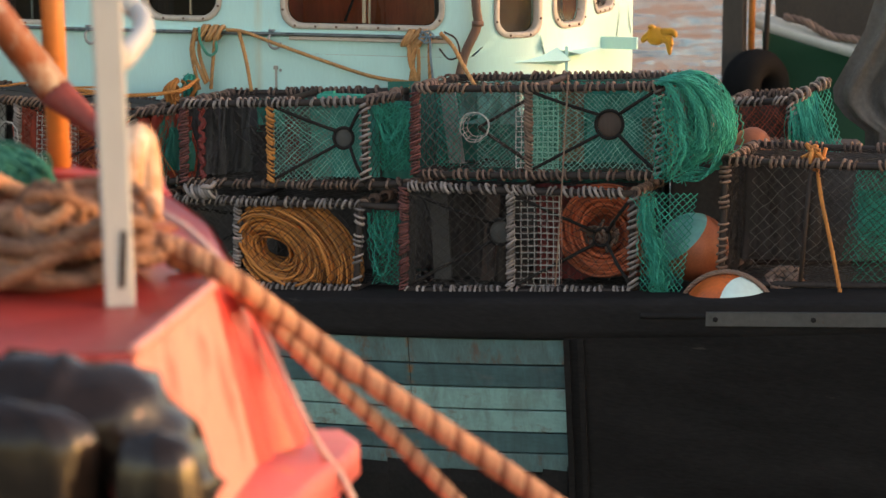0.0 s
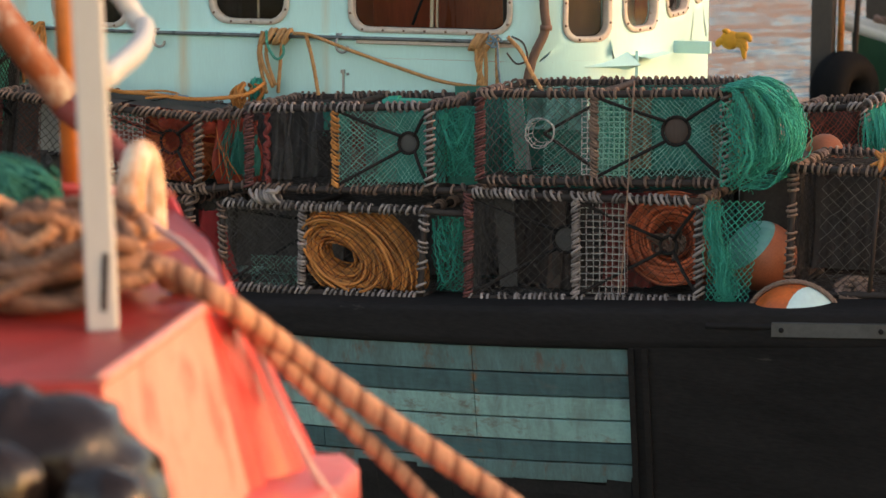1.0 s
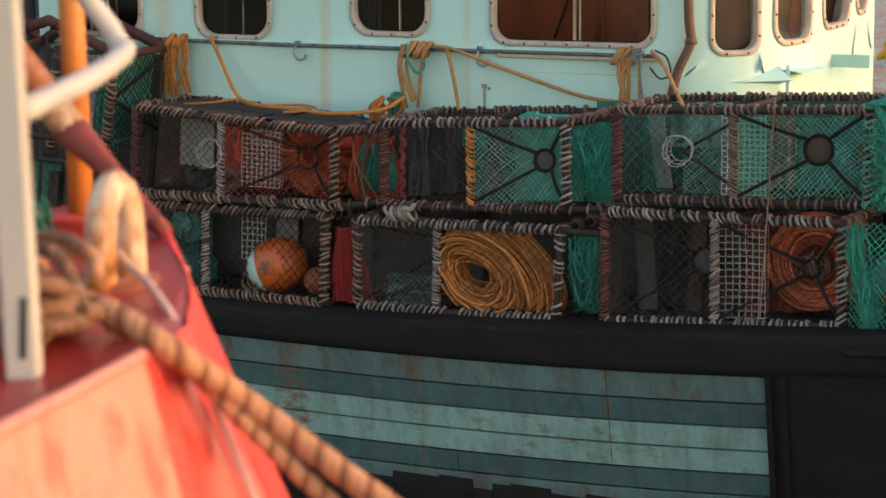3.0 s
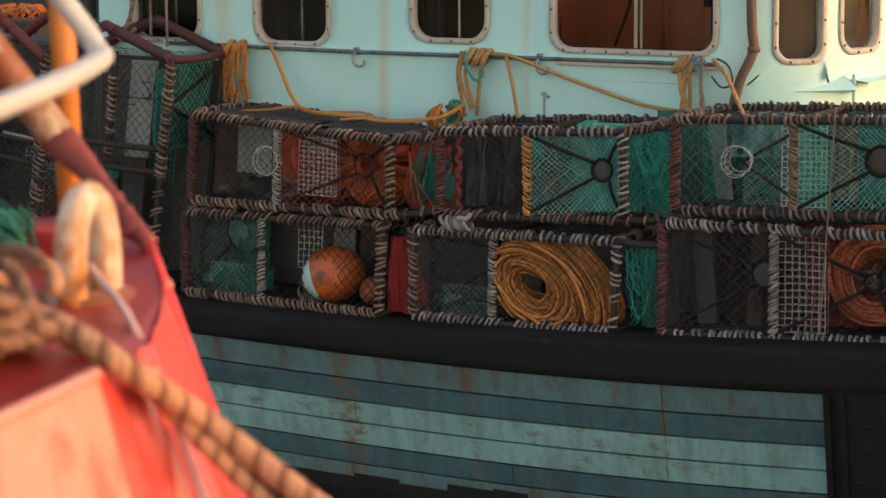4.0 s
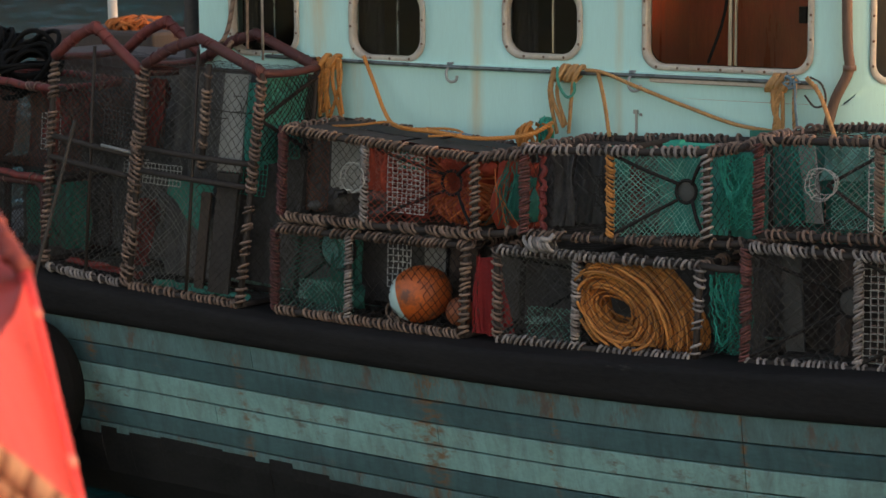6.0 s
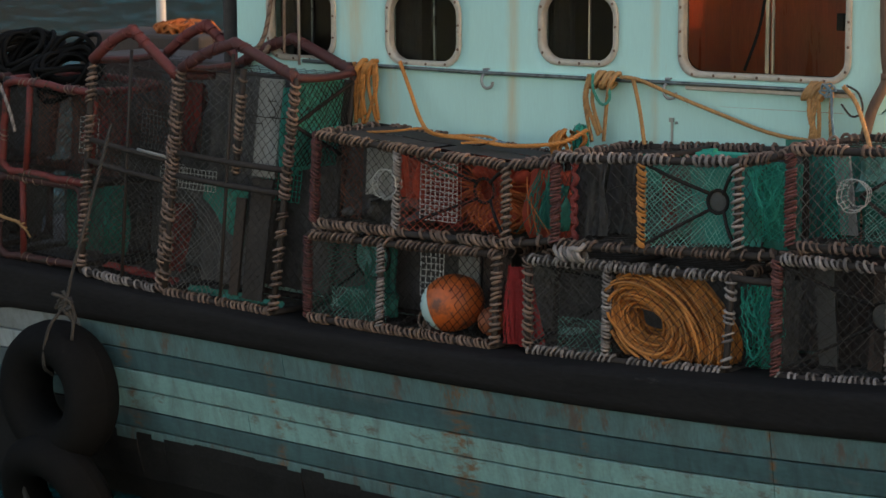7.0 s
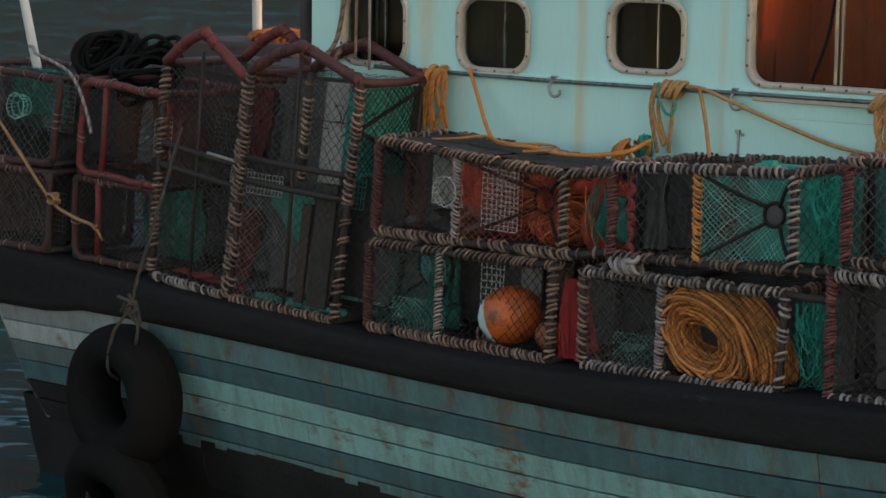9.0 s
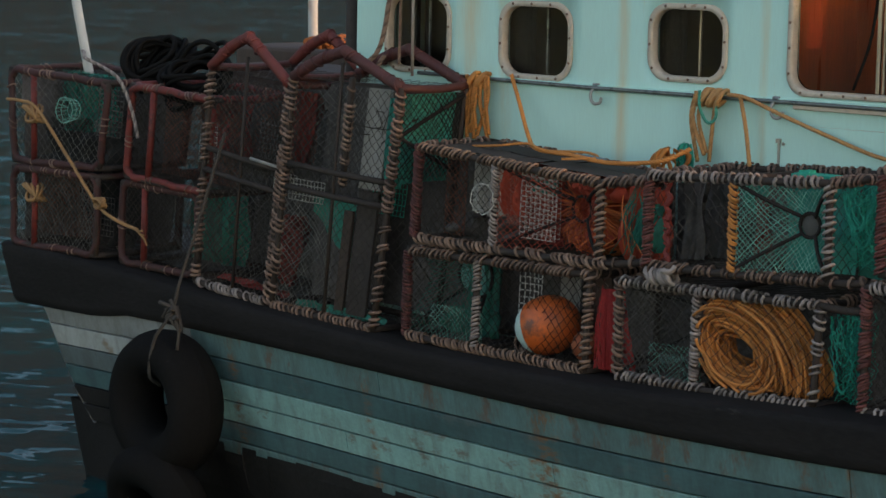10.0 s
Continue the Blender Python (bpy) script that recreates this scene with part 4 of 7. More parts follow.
        s = Shape()
        a, b, c, d = P(u0, v, w0), P(u1, v, w0), P(u1 + lean, v, w1), P(u0 + lean, v, w1)
        t = np.array([0, 0.014, 0])
        s.add([a, b, c, d, a + t, b + t, c + t, d + t], [(0, 1, 2, 3), (5, 4, 7, 6), (4, 0, 3, 7), (1, 5, 6, 2), (3, 2, 6, 7), (0, 4, 5, 1)])
        part("slat", s, mat, self.ob, smooth=False)

    def cloth(self, u0, u1, v, mat, w0=0.03, w1=0.97, fold=0.02, name="cloth", lean=0.0):
        """A hanging sheet with folds; a backing reaches past the end bars."""
        # backings are added sheets that stand in for darkness behind the nets
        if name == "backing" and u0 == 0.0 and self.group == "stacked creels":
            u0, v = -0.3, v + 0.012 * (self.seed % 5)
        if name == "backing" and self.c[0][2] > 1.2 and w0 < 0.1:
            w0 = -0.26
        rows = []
        for i in range(9):
            t = i / 8
            rows.append([self.p(u0 + (u1 - u0) * k / 16 + lean * t, v, w0 + (w1 - w0) * t) + np.array([0, fold * noise.noise(Vector((k * 0.55, t * 1.3, self.seed))) * 2, 0]) for k in range(17)])
        part(name, Shape().grid(rows), mat, self.ob)


def strand_heap(name, c, radii, mat, label, category, n=90, r=0.0022, seed=1, droop=0.4, group="", parent=None, core=None, length=2.2):
    """A bundle of loose twine: many curved strands round an ellipsoid."""
    rnd = random.Random(seed)
    s = Shape()
    c, radii = np.asarray(c, float), np.asarray(radii, float)
    for k in range(n):
        a0 = rnd.uniform(-math.pi, math.pi)
        tilt = rnd.gauss(0, 0.35)
        th0, span = rnd.uniform(0.1, 1.2), rnd.uniform(0.5, 1.0) * length
        m = rnd.uniform(0.82, 1.06)
        ph = rnd.uniform(0, 6)
        pts = []
        for i in range(12):
            t = i / 11
            th = th0 + span * t
            a = a0 + tilt * t * 2 + 0.12 * math.sin(5 * t + ph)
            q = np.array([math.sin(th) * math.cos(a), math.sin(th) * math.sin(a), math.cos(th)]) * m
            q = q * (1 + 0.05 * math.sin(9 * t + ph * 2))
            pts.append(c + radii * q + np.array([0, 0, -droop * 0.1 * t * t]))
        s.tube(pts, r * rnd.uniform(0.7, 1.3), 3, caps=False)
    part_net = net(Shape(), lambda u, v: c + radii * 1.02 * np.array([math.sin(0.3 + 2.4 * v) * math.cos(2 * math.pi * u), math.sin(0.3 + 2.4 * v) * math.sin(2 * math.pi * u), math.cos(0.3 + 2.4 * v)]) * (1 + 0.10 * noise.noise(Vector((u * 6, v * 5, seed)))), 5 * radii[0], 3 * radii[2], 0.022, 0.0014, seed=seed, wob=0.008)
    if r < 0.003:
        s.add(np.concatenate(part_net.v), part_net.f)
    if parent:
        ob = part(name, s, mat, parent, label, kind="stuff")
    else:
        ob = thing(name, c - np.array([0, 0, radii[2]]), label, category, group)
        part("twine", s, mat, ob, kind="stuff")
    if core:
        b = Shape().ball((0, 0, 0), 1.0, 20, 12)
        for v in b.v:
            for q in v:
                k = 0.86 + 0.12 * noise.noise(Vector(q * 2.2) + Vector((seed, 0, 0)))
                q[:] = c + radii * q * k
        part("core", b, core, ob if not parent else parent)
    return ob


def kinked(line, rnd, amp=0.006, step=0.016):
    """A twine that zigzags from knot to knot along a line, as bunched netting does."""
    d = np.r_[0, np.cumsum(np.linalg.norm(np.diff(line, axis=0), axis=1))]
    n = max(4, int(d[-1] / step))
    q = np.array([[np.interp(t, d, line[:, k]) for k in range(3)] for t in np.linspace(0, d[-1], n)])
    side_way = np.array([rnd.gauss(0, 1), rnd.gauss(0, 0.6), rnd.gauss(0, 0.4)])
    side_way /= np.linalg.norm(side_way)
    sign = np.where(np.arange(n) % 2 == 0, 1.0, -1.0) * np.array([rnd.uniform(0.3, 1.2) for _ in range(n)])
    return q + amp * sign[:, None] * side_way


def net_hank(parent, x0, x1, y, z0, z1, mat, seed, depth=0.07, loops=9, strands=46, sheets=2, name="gathered_net"):
    """Netting gathered in the end of a creel: loose sheets with kinked, looping twine over them."""
    rnd = random.Random(seed)
    s = Shape()
    w, h = x1 - x0, z1 - z0
    for k in range(sheets):
        yy = y + depth * (0.25 + 0.6 * k / max(1, sheets - 1))
        net(s, lambda u, v: np.array([x0 + w * u + 0.012 * noise.noise(Vector((u * 3, v * 6, seed + k))), yy + 0.035 * noise.noise(Vector((u * 5 + k, v * 4, seed))), z0 + h * v]), w, h, 0.021, 0.0013, seed=seed + k, wob=0.006, seg=0.02)
    for k in range(strands):
        a, b = x0 + w * rnd.random(), x0 + w * rnd.random()
        zt, zb = z1 - 0.3 * h * rnd.random() ** 2, z0 + 0.75 * h * rnd.random()
        yy = y + depth * rnd.random()
        mid = ((a + b) / 2 + rnd.gauss(0, 0.015), yy - 0.015, (zt + zb) / 2)
        s.tube(kinked(curve_pts([(a, yy, zt), mid, (b, yy + 0.01, zb)], 14), rnd), 0.0013 * rnd.uniform(0.8, 1.4), 3, caps=False)
    for k in range(loops):
        c0, r0 = x0 + w * rnd.uniform(0.35, 0.65), w * rnd.uniform(0.3, 0.5)
        low = z0 + h * rnd.uniform(0.1, 0.6)
        for q in range(4):
            e = rnd.gauss(0, 0.004)
            line = curve_pts([(c0 - r0 + e, y, z1 - 0.08 * h), (c0 - r0 * 0.8, y - 0.01, (z1 + low) / 2), (c0 + e, y - 0.012, low + e), (c0 + r0 * 0.8, y - 0.01, (z1 + low) / 2), (c0 + r0 + e, y, z1 - 0.1 * h)], 24)
            s.tube(kinked(line, rnd, 0.005), 0.0013, 3, caps=False)
    return part(name, s, mat, parent, "gathered green end net", kind="stuff")


def rope_coil(name, c, axis, R, width, mat, label, loops=46, r=0.008, seed=1, tilt=0.25, oval=1.0, twist=0.0):
    """A coil of many rope turns about an axis."""
    rnd = random.Random(seed)
    ax = Vector(axis).normalized()
    e1 = ax.orthogonal().normalized()
    e2 = ax.cross(e1)
    ob = thing(name, Vector(c) - Vector((0, 0, R)), label, "rope coil")
    s = Shape()
    for k in range(loops):
        rr = R * (0.45 + 0.55 * math.sqrt(rnd.random()))
        off = rnd.uniform(-0.5, 0.5) * width * (1.1 - 0.4 * rr / R)
        t1, t2, ph = rnd.gauss(0, tilt), rnd.gauss(0, tilt), rnd.uniform(0, 6.28)
        ctr = Vector(c) + ax * off + e1 * rnd.uniform(-0.1, 0.1) * R + e2 * rnd.uniform(-0.1, 0.1) * R
        pts = []
        for i in range(28):
            a = 2 * math.pi * i / 28
            q = e1 * (rr * math.cos(a) * oval) + e2 * (rr * math.sin(a)) + ax * (t1 * rr * math.cos(a + ph) * 0.6 + t2 * 0.25 * rr * math.sin(2 * a + ph))
            pts.append(ctr + q * (1 + 0.03 * math.sin(3 * a + ph)))
        s.tube([tuple(p) for p in pts], r * rnd.uniform(0.9, 1.1), 6, closed=True)
    part("cordage", s, mat, ob, kind="stuff")
    return ob


M_BRIGHTGREEN = material("bright_teal_cloth", (0.030, 0.29, 0.235), 0.8, var=0.35, coarse=9, fine=160, bump=0.5)
M_REDWRAP = material("dull_red_wrap", (0.19, 0.028, 0.024), 0.8, var=0.4, coarse=10, fine=120, bump=0.6)
# Sheets of this colour take the place of shade inside the creels.
M_INSIDE = material("dark_shade_lining", (0.105, 0.096, 0.093), 0.9, spec=0.1, var=0.5, coarse=7, bump=0.4)
M_CORALROPE = material("coral_rope", (0.50, 0.115, 0.05), 0.8, var=0.3, coarse=9, fine=300, bump=0.4, island=0.3)
G, B, R_, Y, T_ = M_GREYROPE, M_BROWNROPE, M_REDROPE, M_YELLOWROPE, M_TANROPE

# upper tier, forward: basket eye chamber and wide green funnel
c2 = Creel("creel lashed in grey rope with green netted funnel and basket eye", (0.02, 0.019, 1.405), (0.96, -0.033, 1.445), (0.954, -0.032, 1.768), (0.02, 0.019, 1.727), 0.46, T_, B, R_, G, 0.475, T_, 11, tight=True)
c2.front_net(M_GREYTWINE, 0, 0.47, 0.040, r=0.0012)
c2.funnel(0.47, 1.0, 0.79, 0.56, M_PALEGREEN, plug=M_BROWNBOARD, radius=0.052, cell=0.022, r=0.0015, depth=0.15)
c2.mesh_panel(0.465, 0.575, M_MINTMESH, 0.14, cell=0.019, r=0.0030)
c2.mesh_panel(0.465, 0.565, M_GREEN, 0.28, cell=0.017, r=0.0018)
c2.mesh_panel(0.40, 0.44, M_WHITEPLASTIC, 0.14, cell=0.019, r=0.0024)
c2.wire_ring(0.26, 0.56)
c2.front_net(M_PALEGREEN, 0.20, 0.47, 0.017, v=0.35, sag=0.15, r=0.0013)
c2.front_net(M_GREEN, 0.02, 0.12, 0.02, v=0.4, r=0.0016)
c2.front_net(M_GREEN, 0.60, 1.0, 0.021, v=0.6, sag=0.1, r=0.0014)
c2.cloth(0.50, 0.62, 0.55, M_TANCLOTH, fold=0.03, w0=0.05, w1=0.95)
c2.cloth(0.84, 0.99, 0.7, M_TANCLOTH, fold=0.03, w0=0.0, w1=0.55)
c2.cloth(0.58, 1.0, 0.80, M_BRIGHTGREEN, fold=0.05, w0=0.0, w1=0.92)
c2.board(0.035, 0.10, 0.60, M_GREYBOARD, lean=-0.045)
c2.shell(M_BLACKTWINE, 0.045)
c2.cloth(0.0, 0.02, 0.93, M_GREENCLOTH, fold=0.01, name="backing")
c2.cloth(0.02, 0.60, 0.93, M_GREENCLOTH, fold=0.02, w1=0.55, name="backing")
# pale sheet stands in for the bright wall seen through the netting
c2.cloth(0.02, 0.30, 0.86, M_PALEPATCH, fold=0.05, w0=0.45, w1=0.97)
c2.cloth(0.30, 0.60, 0.90, M_GREENCLOTH, fold=0.03, w0=0.5, w1=0.97, name="backing")
c2.cloth(0.60, 1.0, 0.93, M_GREENCLOTH, fold=0.01, name="backing")
for (u, w), (u2, w2) in (((0.25, 0.53), (0.47, 0.88)), ((0.25, 0.53), (0.47, 0.10))):
    part("spoke", Shape().tube([c2.p(u, 0.1, w), c2.p(u2, 0.12, w2)], 0.0065, 6), M_BAR, c2.ob)

# lower tier, forward: white mesh and red coil
c2b = Creel("dark creel with white mesh panel and red rope inside", (-0.026, 0.021, 0.958), (0.87, -0.028, 1.012), (0.865, -0.028, 1.372), (-0.025, 0.021, 1.357), 0.46, G, G, R_, G, 0.475, G, 31, tight=True)
c2b.front_net(M_DARKNET, 0, 0.475, 0.040, r=0.0011)
c2b.funnel(0.475, 1.0, 0.83, 0.5, M_BLACKTWINE, radius=0.032, cell=0.045, r=0.0012)
c2b.funnel(0.0, 0.475, 0.40, 0.55, M_BLACKTWINE, radius=0.05, cell=0.05, r=0.0012, plug=M_GREYNET, depth=0.22)
c2b.mesh_panel(0.485, 0.68, M_WHITEMESH, 0.04, cell=0.0255, r=0.0020)
c2b.mesh_panel(0.50, 0.68, M_PINKMESH, 0.10, cell=0.0255, r=0.0014)
c2b.board(0.05, 0.13, 0.45, M_GREYNET, lean=-0.03)
c2b.board(0.27, 0.33, 0.40, M_BROWNBOARD, lean=0.03)
c2b.cloth(0.50, 0.74, 0.50, M_REDWRAP, fold=0.04, w0=0.02, w1=0.98)
c2b.cloth(0.66, 0.99, 0.62, M_CORALNET)
c2b.shell(M_BLACKTWINE, 0.05)
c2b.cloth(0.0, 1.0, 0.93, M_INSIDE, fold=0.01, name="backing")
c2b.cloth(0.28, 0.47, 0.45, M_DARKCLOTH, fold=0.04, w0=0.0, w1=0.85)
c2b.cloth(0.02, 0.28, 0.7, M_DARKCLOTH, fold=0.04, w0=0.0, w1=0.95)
rope_coil("rope_coil", (0.71, 0.20, 1.19), (0.3, -1, 0.3), 0.158, 0.14, M_CORALROPE, "red orange rope coil inside a creel", 150, 0.0056, 5, tilt=0.16)
knot = Shape()
rnd = random.Random(45)
for k in range(9):
    q = [np.array((0.72, 0.11, 1.19)) + np.array([rnd.gauss(0, 0.04), rnd.gauss(0, 0.012), rnd.gauss(0, 0.03)]) for _ in range(4)]
    knot.tube(curve_pts(q, 12), 0.0058, 6)
part("middle_cordage", knot, M_BROWNROPE, bpy.data.objects["rope_coil"], kind="stuff")

# upper tier, middle: orange bound post and green funnel
c1 = Creel("creel with orange bound post and green netted funnel", (-0.938, 0.07, 1.325), (-0.181, 0.03, 1.356), (-0.184, 0.03, 1.672), (-0.936, 0.071, 1.635), 0.44, G, B, R_, G, 0.485, Y, 51, tight=True)
c1.front_net(M_GREYTWINE, 0.485, 0.80, 0.021, v=0.08, sag=0.03, r=0.0013)
c1.front_net(M_DARKNET, 0.14, 0.485, 0.045, r=0.0011)
c1.funnel(0.485, 1.0, 0.865, 0.55, M_PALEGREEN, radius=0.040, plug=M_GREYNET, cell=0.021, r=0.0013, depth=0.13)
c1.cloth(0.62, 1.0, 0.34, M_BRIGHTGREEN, fold=0.03)
c1.front_net(M_GREEN, 0.49, 0.72, 0.024, v=0.5, r=0.0014, sag=0.1)
c1.cloth(0.49, 0.72, 0.75, M_INSIDE, fold=0.02)
c1.cloth(0.52, 0.595, 0.22, M_REDWRAP, fold=0.04, w0=0.2, w1=0.8)
c1.cloth(0.24, 0.40, 0.62, M_GREENCLOTH, w0=0.55)
wrap_bar = Shape()
rnd = random.Random(52)
twist = [c1.p(0.085 + 0.010 * math.sin(k * 0.9), 0.06, 0.03 + 0.94 * k / 39) + np.array([rnd.gauss(0, 0.002), 0, 0]) for k in range(40)]
wrap_bar.tube(twist, [0.0085 + 0.002 * math.sin(k * 0.7) + 0.002 * rnd.random() for k in range(40)], 9)
lashing(wrap_bar, twist[0], twist[-1], 0.0115, 0.0035, 0.026, 0.3, seed=53)
part("red_wrap", wrap_bar, M_REDWRAP, c1.ob, "knotted dull red wrapping", kind="stuff")
c1.cloth(0.0, 0.12, 0.45, M_INSIDE, fold=0.05)
c1.cloth(0.06, 0.21, 0.64, M_GREYNET, fold=0.04)
c1.wire_ring(0.435, 0.50, M_BLACKTWINE, v=0.12, R=0.062)
scrag = Shape()
for k in range(40):
    q = c1.p(0.435, 0.16, 0.48)
    scrag.tube(curve_pts([q + np.array([rnd.gauss(0, 0.035), rnd.gauss(0, 0.02), rnd.gauss(0, 0.045)]) for _ in range(3)], 7), 0.0018, 4)
part("loose_twine", scrag, M_BLACKTWINE, c1.ob, kind="stuff")
c1.shell(M_BLACKTWINE, 0.045)
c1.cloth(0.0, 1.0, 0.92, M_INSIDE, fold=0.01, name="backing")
bar_with_lashing("end_bar", c1.p(1, 0, 1), c1.p(1.19, 0.02, 1.06), B, c1.ob, 61, gap=0.05)
bar_with_lashing("end_bar", c1.p(1, 0, 0), c1.p(1.19, 0.02, 0.02), B, c1.ob, 62, gap=0.4)
net_hank(c1.ob, -0.160, -0.035, 0.075, 1.40, 1.665, M_GREEN, 3, depth=0.07, loops=5, strands=42)
end_cloth = Shape().grid([[(-0.17 + 0.15 * k / 8, 0.19 + 0.012 * math.sin(k * 1.3 + t * 2), 1.36 + 0.30 * t) for k in range(9)] for t in np.linspace(0, 1, 7)])
part("end_lining", end_cloth, M_GREENCLOTH, c1.ob)
ctag = Shape()
ctag.box((-0.42, 0.16, 1.668), (-0.24, 0.22, 1.678), 0.004)
ctag.box((-0.40, 0.17, 1.676), (-0.36, 0.21, 1.69), 0.004)
part("plastic_tag", ctag, M_GREEN, c1.ob, "bright green plastic strip", smooth=False)

# lower tier, middle: golden rope
c1b = Creel("creel holding a golden rope coil behind grey lashing", (-1.06, 0.078, 0.928), (-0.222, 0.032, 0.945), (-0.203, 0.031, 1.278), (-1.058, 0.078, 1.258), 0.44, G, G, B, G, 0.405, G, 71, gap=0.08)
c1b.front_net(M_BLACKTWINE, 0.405, 1.0, 0.042, r=0.0012)
c1b.front_net(M_GREYNETTWINE, 0.0, 0.405, 0.022, sag=0.10, r=0.0011)
c1b.funnel(0.0, 0.405, 0.36, 0.66, M_DARKNET, cell=0.030, radius=0.045, depth=0.45, r=0.0013)
c1b.front_net(M_PALEGREEN, 0.12, 0.40, 0.021, v=0.10, w0=0.0, w1=0.38, r=0.0013, sag=0.06)
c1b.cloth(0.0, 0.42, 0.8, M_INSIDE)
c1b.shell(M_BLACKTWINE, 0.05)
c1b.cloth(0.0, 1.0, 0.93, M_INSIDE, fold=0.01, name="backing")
lug = Shape()
lashing(lug, (-0.92, 0.06, 1.292), (-0.80, 0.055, 1.30), 0.024, 0.0085, 0.017, 0.1, seed=5)
lug.tube(curve_pts([(-0.86, 0.05, 1.30), (-0.84, 0.03, 1.322), (-0.815, 0.035, 1.318), (-0.80, 0.05, 1.338)], 8), 0.010, 6)
part("knot", lug, G, c1b.ob, kind="stuff")
bar_with_lashing("end_bar", c1b.p(1, 0, 1), c1b.p(1.19, 0.02, 0.98), None, c1b.ob, 63)
net_hank(c1b.ob, -0.175, -0.055, 0.07, 0.965, 1.265, M_GREEN, 4, depth=0.07, loops=4, strands=32)
end_cloth = Shape().grid([[(-0.18 + 0.15 * k / 8, 0.20 + 0.012 * math.sin(k * 1.3 + t * 2), 0.95 + 0.31 * t) for k in range(9)] for t in np.linspace(0, 1, 7)])
part("end_lining", end_cloth, M_INSIDE, c1b.ob)

# upper tier, aft: red lining, white mesh, orange rope
c0 = Creel("creel with white mesh panel, red lining and orange rope", (-2.085, 0.135, 1.30), (-1.158, 0.084, 1.306), (-1.156, 0.084, 1.588), (-2.063, 0.133, 1.645), 0.365, T_, T_, M_MAROON, T_, 0.44, G, 91, gap=0.05, tight=True)
c0.front_net(M_BLACKTWINE, 0.0, 0.44, 0.036, r=0.0013)
c0.front_net(M_PINKTWINE, 0.38, 0.47, 0.014, v=0.33, r=0.0015, w0=0.25, w1=0.9)
c0.funnel(0.44, 1.0, 0.80, 0.57, M_REDTWINE, cell=0.032, radius=0.046, r=0.0015, depth=0.34)
c0.mesh_panel(0.466, 0.656, M_WHITEPLASTIC, 0.30, w0=0.12, w1=0.96, cell=0.021, r=0.0024)
c0.mesh_panel(0.47, 0.65, M_WHITEMESH, 0.38, w0=0.14, w1=0.93, cell=0.021, r=0.0015)
c0.cloth(0.47, 0.60, 0.46, M_BRIGHTGREEN, w0=0.62, w1=0.93, fold=0.02)
c0.wire_ring(0.395, 0.56, tilt=0.5)
c0.cloth(0.35, 0.465, 0.37, M_REDMESH, w0=0.35, w1=0.97, fold=0.04, lean=-0.02)
c0.cloth(0.40, 0.60, 0.58, M_REDWRAP, w0=0.02, w1=0.97, fold=0.03)
c0.cloth(0.58, 1.0, 0.80, M_REDMESH, fold=0.05)
c0.cloth(0.74, 1.0, 0.35, M_REDMESH, w0=0.72, w1=0.98, fold=0.04)
c0.front_net(M_RUSTNET, 0.0, 0.12, 0.018, v=0.40, r=0.002, wob=0.012)
# board colour is lifted here against the creel's shade
c0.board(0.02, 0.20, 0.74, M_LITBOARD, w0=0.20, w1=0.99)
c0.cloth(0.02, 0.46, 0.55, M_INSIDE, w0=0.0, w1=0.26, fold=0.10)
fan = Shape()
rnd = random.Random(93)
for k in range(85):
    q = rnd.uniform(0, 2 * math.pi)
    e = c0.p(0.80 + 0.055 * math.cos(q), 0.36 + 0.05 * rnd.random(), 0.57 + 0.16 * math.sin(q))
    f = c0.p(min(0.985, 0.80 + 0.24 * math.cos(q + rnd.uniform(-0.2, 0.2))), 0.50 + 0.2 * rnd.random(), max(0.06, min(0.94, 0.40 + 0.6 * math.sin(q + rnd.uniform(-0.2, 0.2)))))
    m = lerp(e, f, 0.5) + np.array([rnd.gauss(0, 0.012), -0.02 * rnd.random(), rnd.gauss(0, 0.012)])
    fan.tube(curve_pts([e, m, f], 8), 0.0042 * rnd.uniform(0.6, 1.2), 5)
part("fanned_twine", fan, M_FANROPE, c0.ob, "orange strands fanned round the eye", kind="stuff")
c0.shell(M_BLACKTWINE, 0.042, ends=False)
for v0, v1, u0, u1 in ((0.16, 0.50, 0.06, 0.55), (0.52, 0.96, 0.04, 0.62), (0.22, 0.60, 0.58, 1.0), (0.62, 0.96, 0.64, 1.02)):
    lid = Shape().grid([[c0.p(u, v, 1.0) + np.array([0, 0, 0.008 + 0.006 * noise.noise(Vector((u * 6, v * 4, u0)))]) for u in np.linspace(u0, u1, 8)] for v in np.linspace(v0, v1, 4)])
    part("top_board", lid, M_DARKCLOTH, c0.ob, "dark weathered board on the creel")
c0.cloth(0.0, 1.0, 0.93, M_INSIDE, fold=0.01, name="backing")
strand_heap("rope_heap", (-1.31, 0.30, 1.375), (0.13, 0.12, 0.06), M_FANROPE, "heap of orange rope inside a creel", "rope heap", 120, 0.0042, 9, droop=0.1, core=M_REDMESH)
bar_with_lashing("end_bar", c0.p(1, 0, 1), c0.p(1.22, 0.1, 1.14), B, c0.ob, 101)
bar_with_lashing("end_bar", c0.p(1, 0, 0), c0.p(1.22, 0.1, 0.1), B, c0.ob, 102, gap=0.3)
c0.cloth(1.01, 1.22, 0.35, M_REDMESH, fold=0.07)
c0.cloth(1.12, 1.24, 0.22, M_GREENCLOTH, fold=0.05, w0=0.2, w1=0.8)
tuft = Shape()
rnd = random.Random(14)
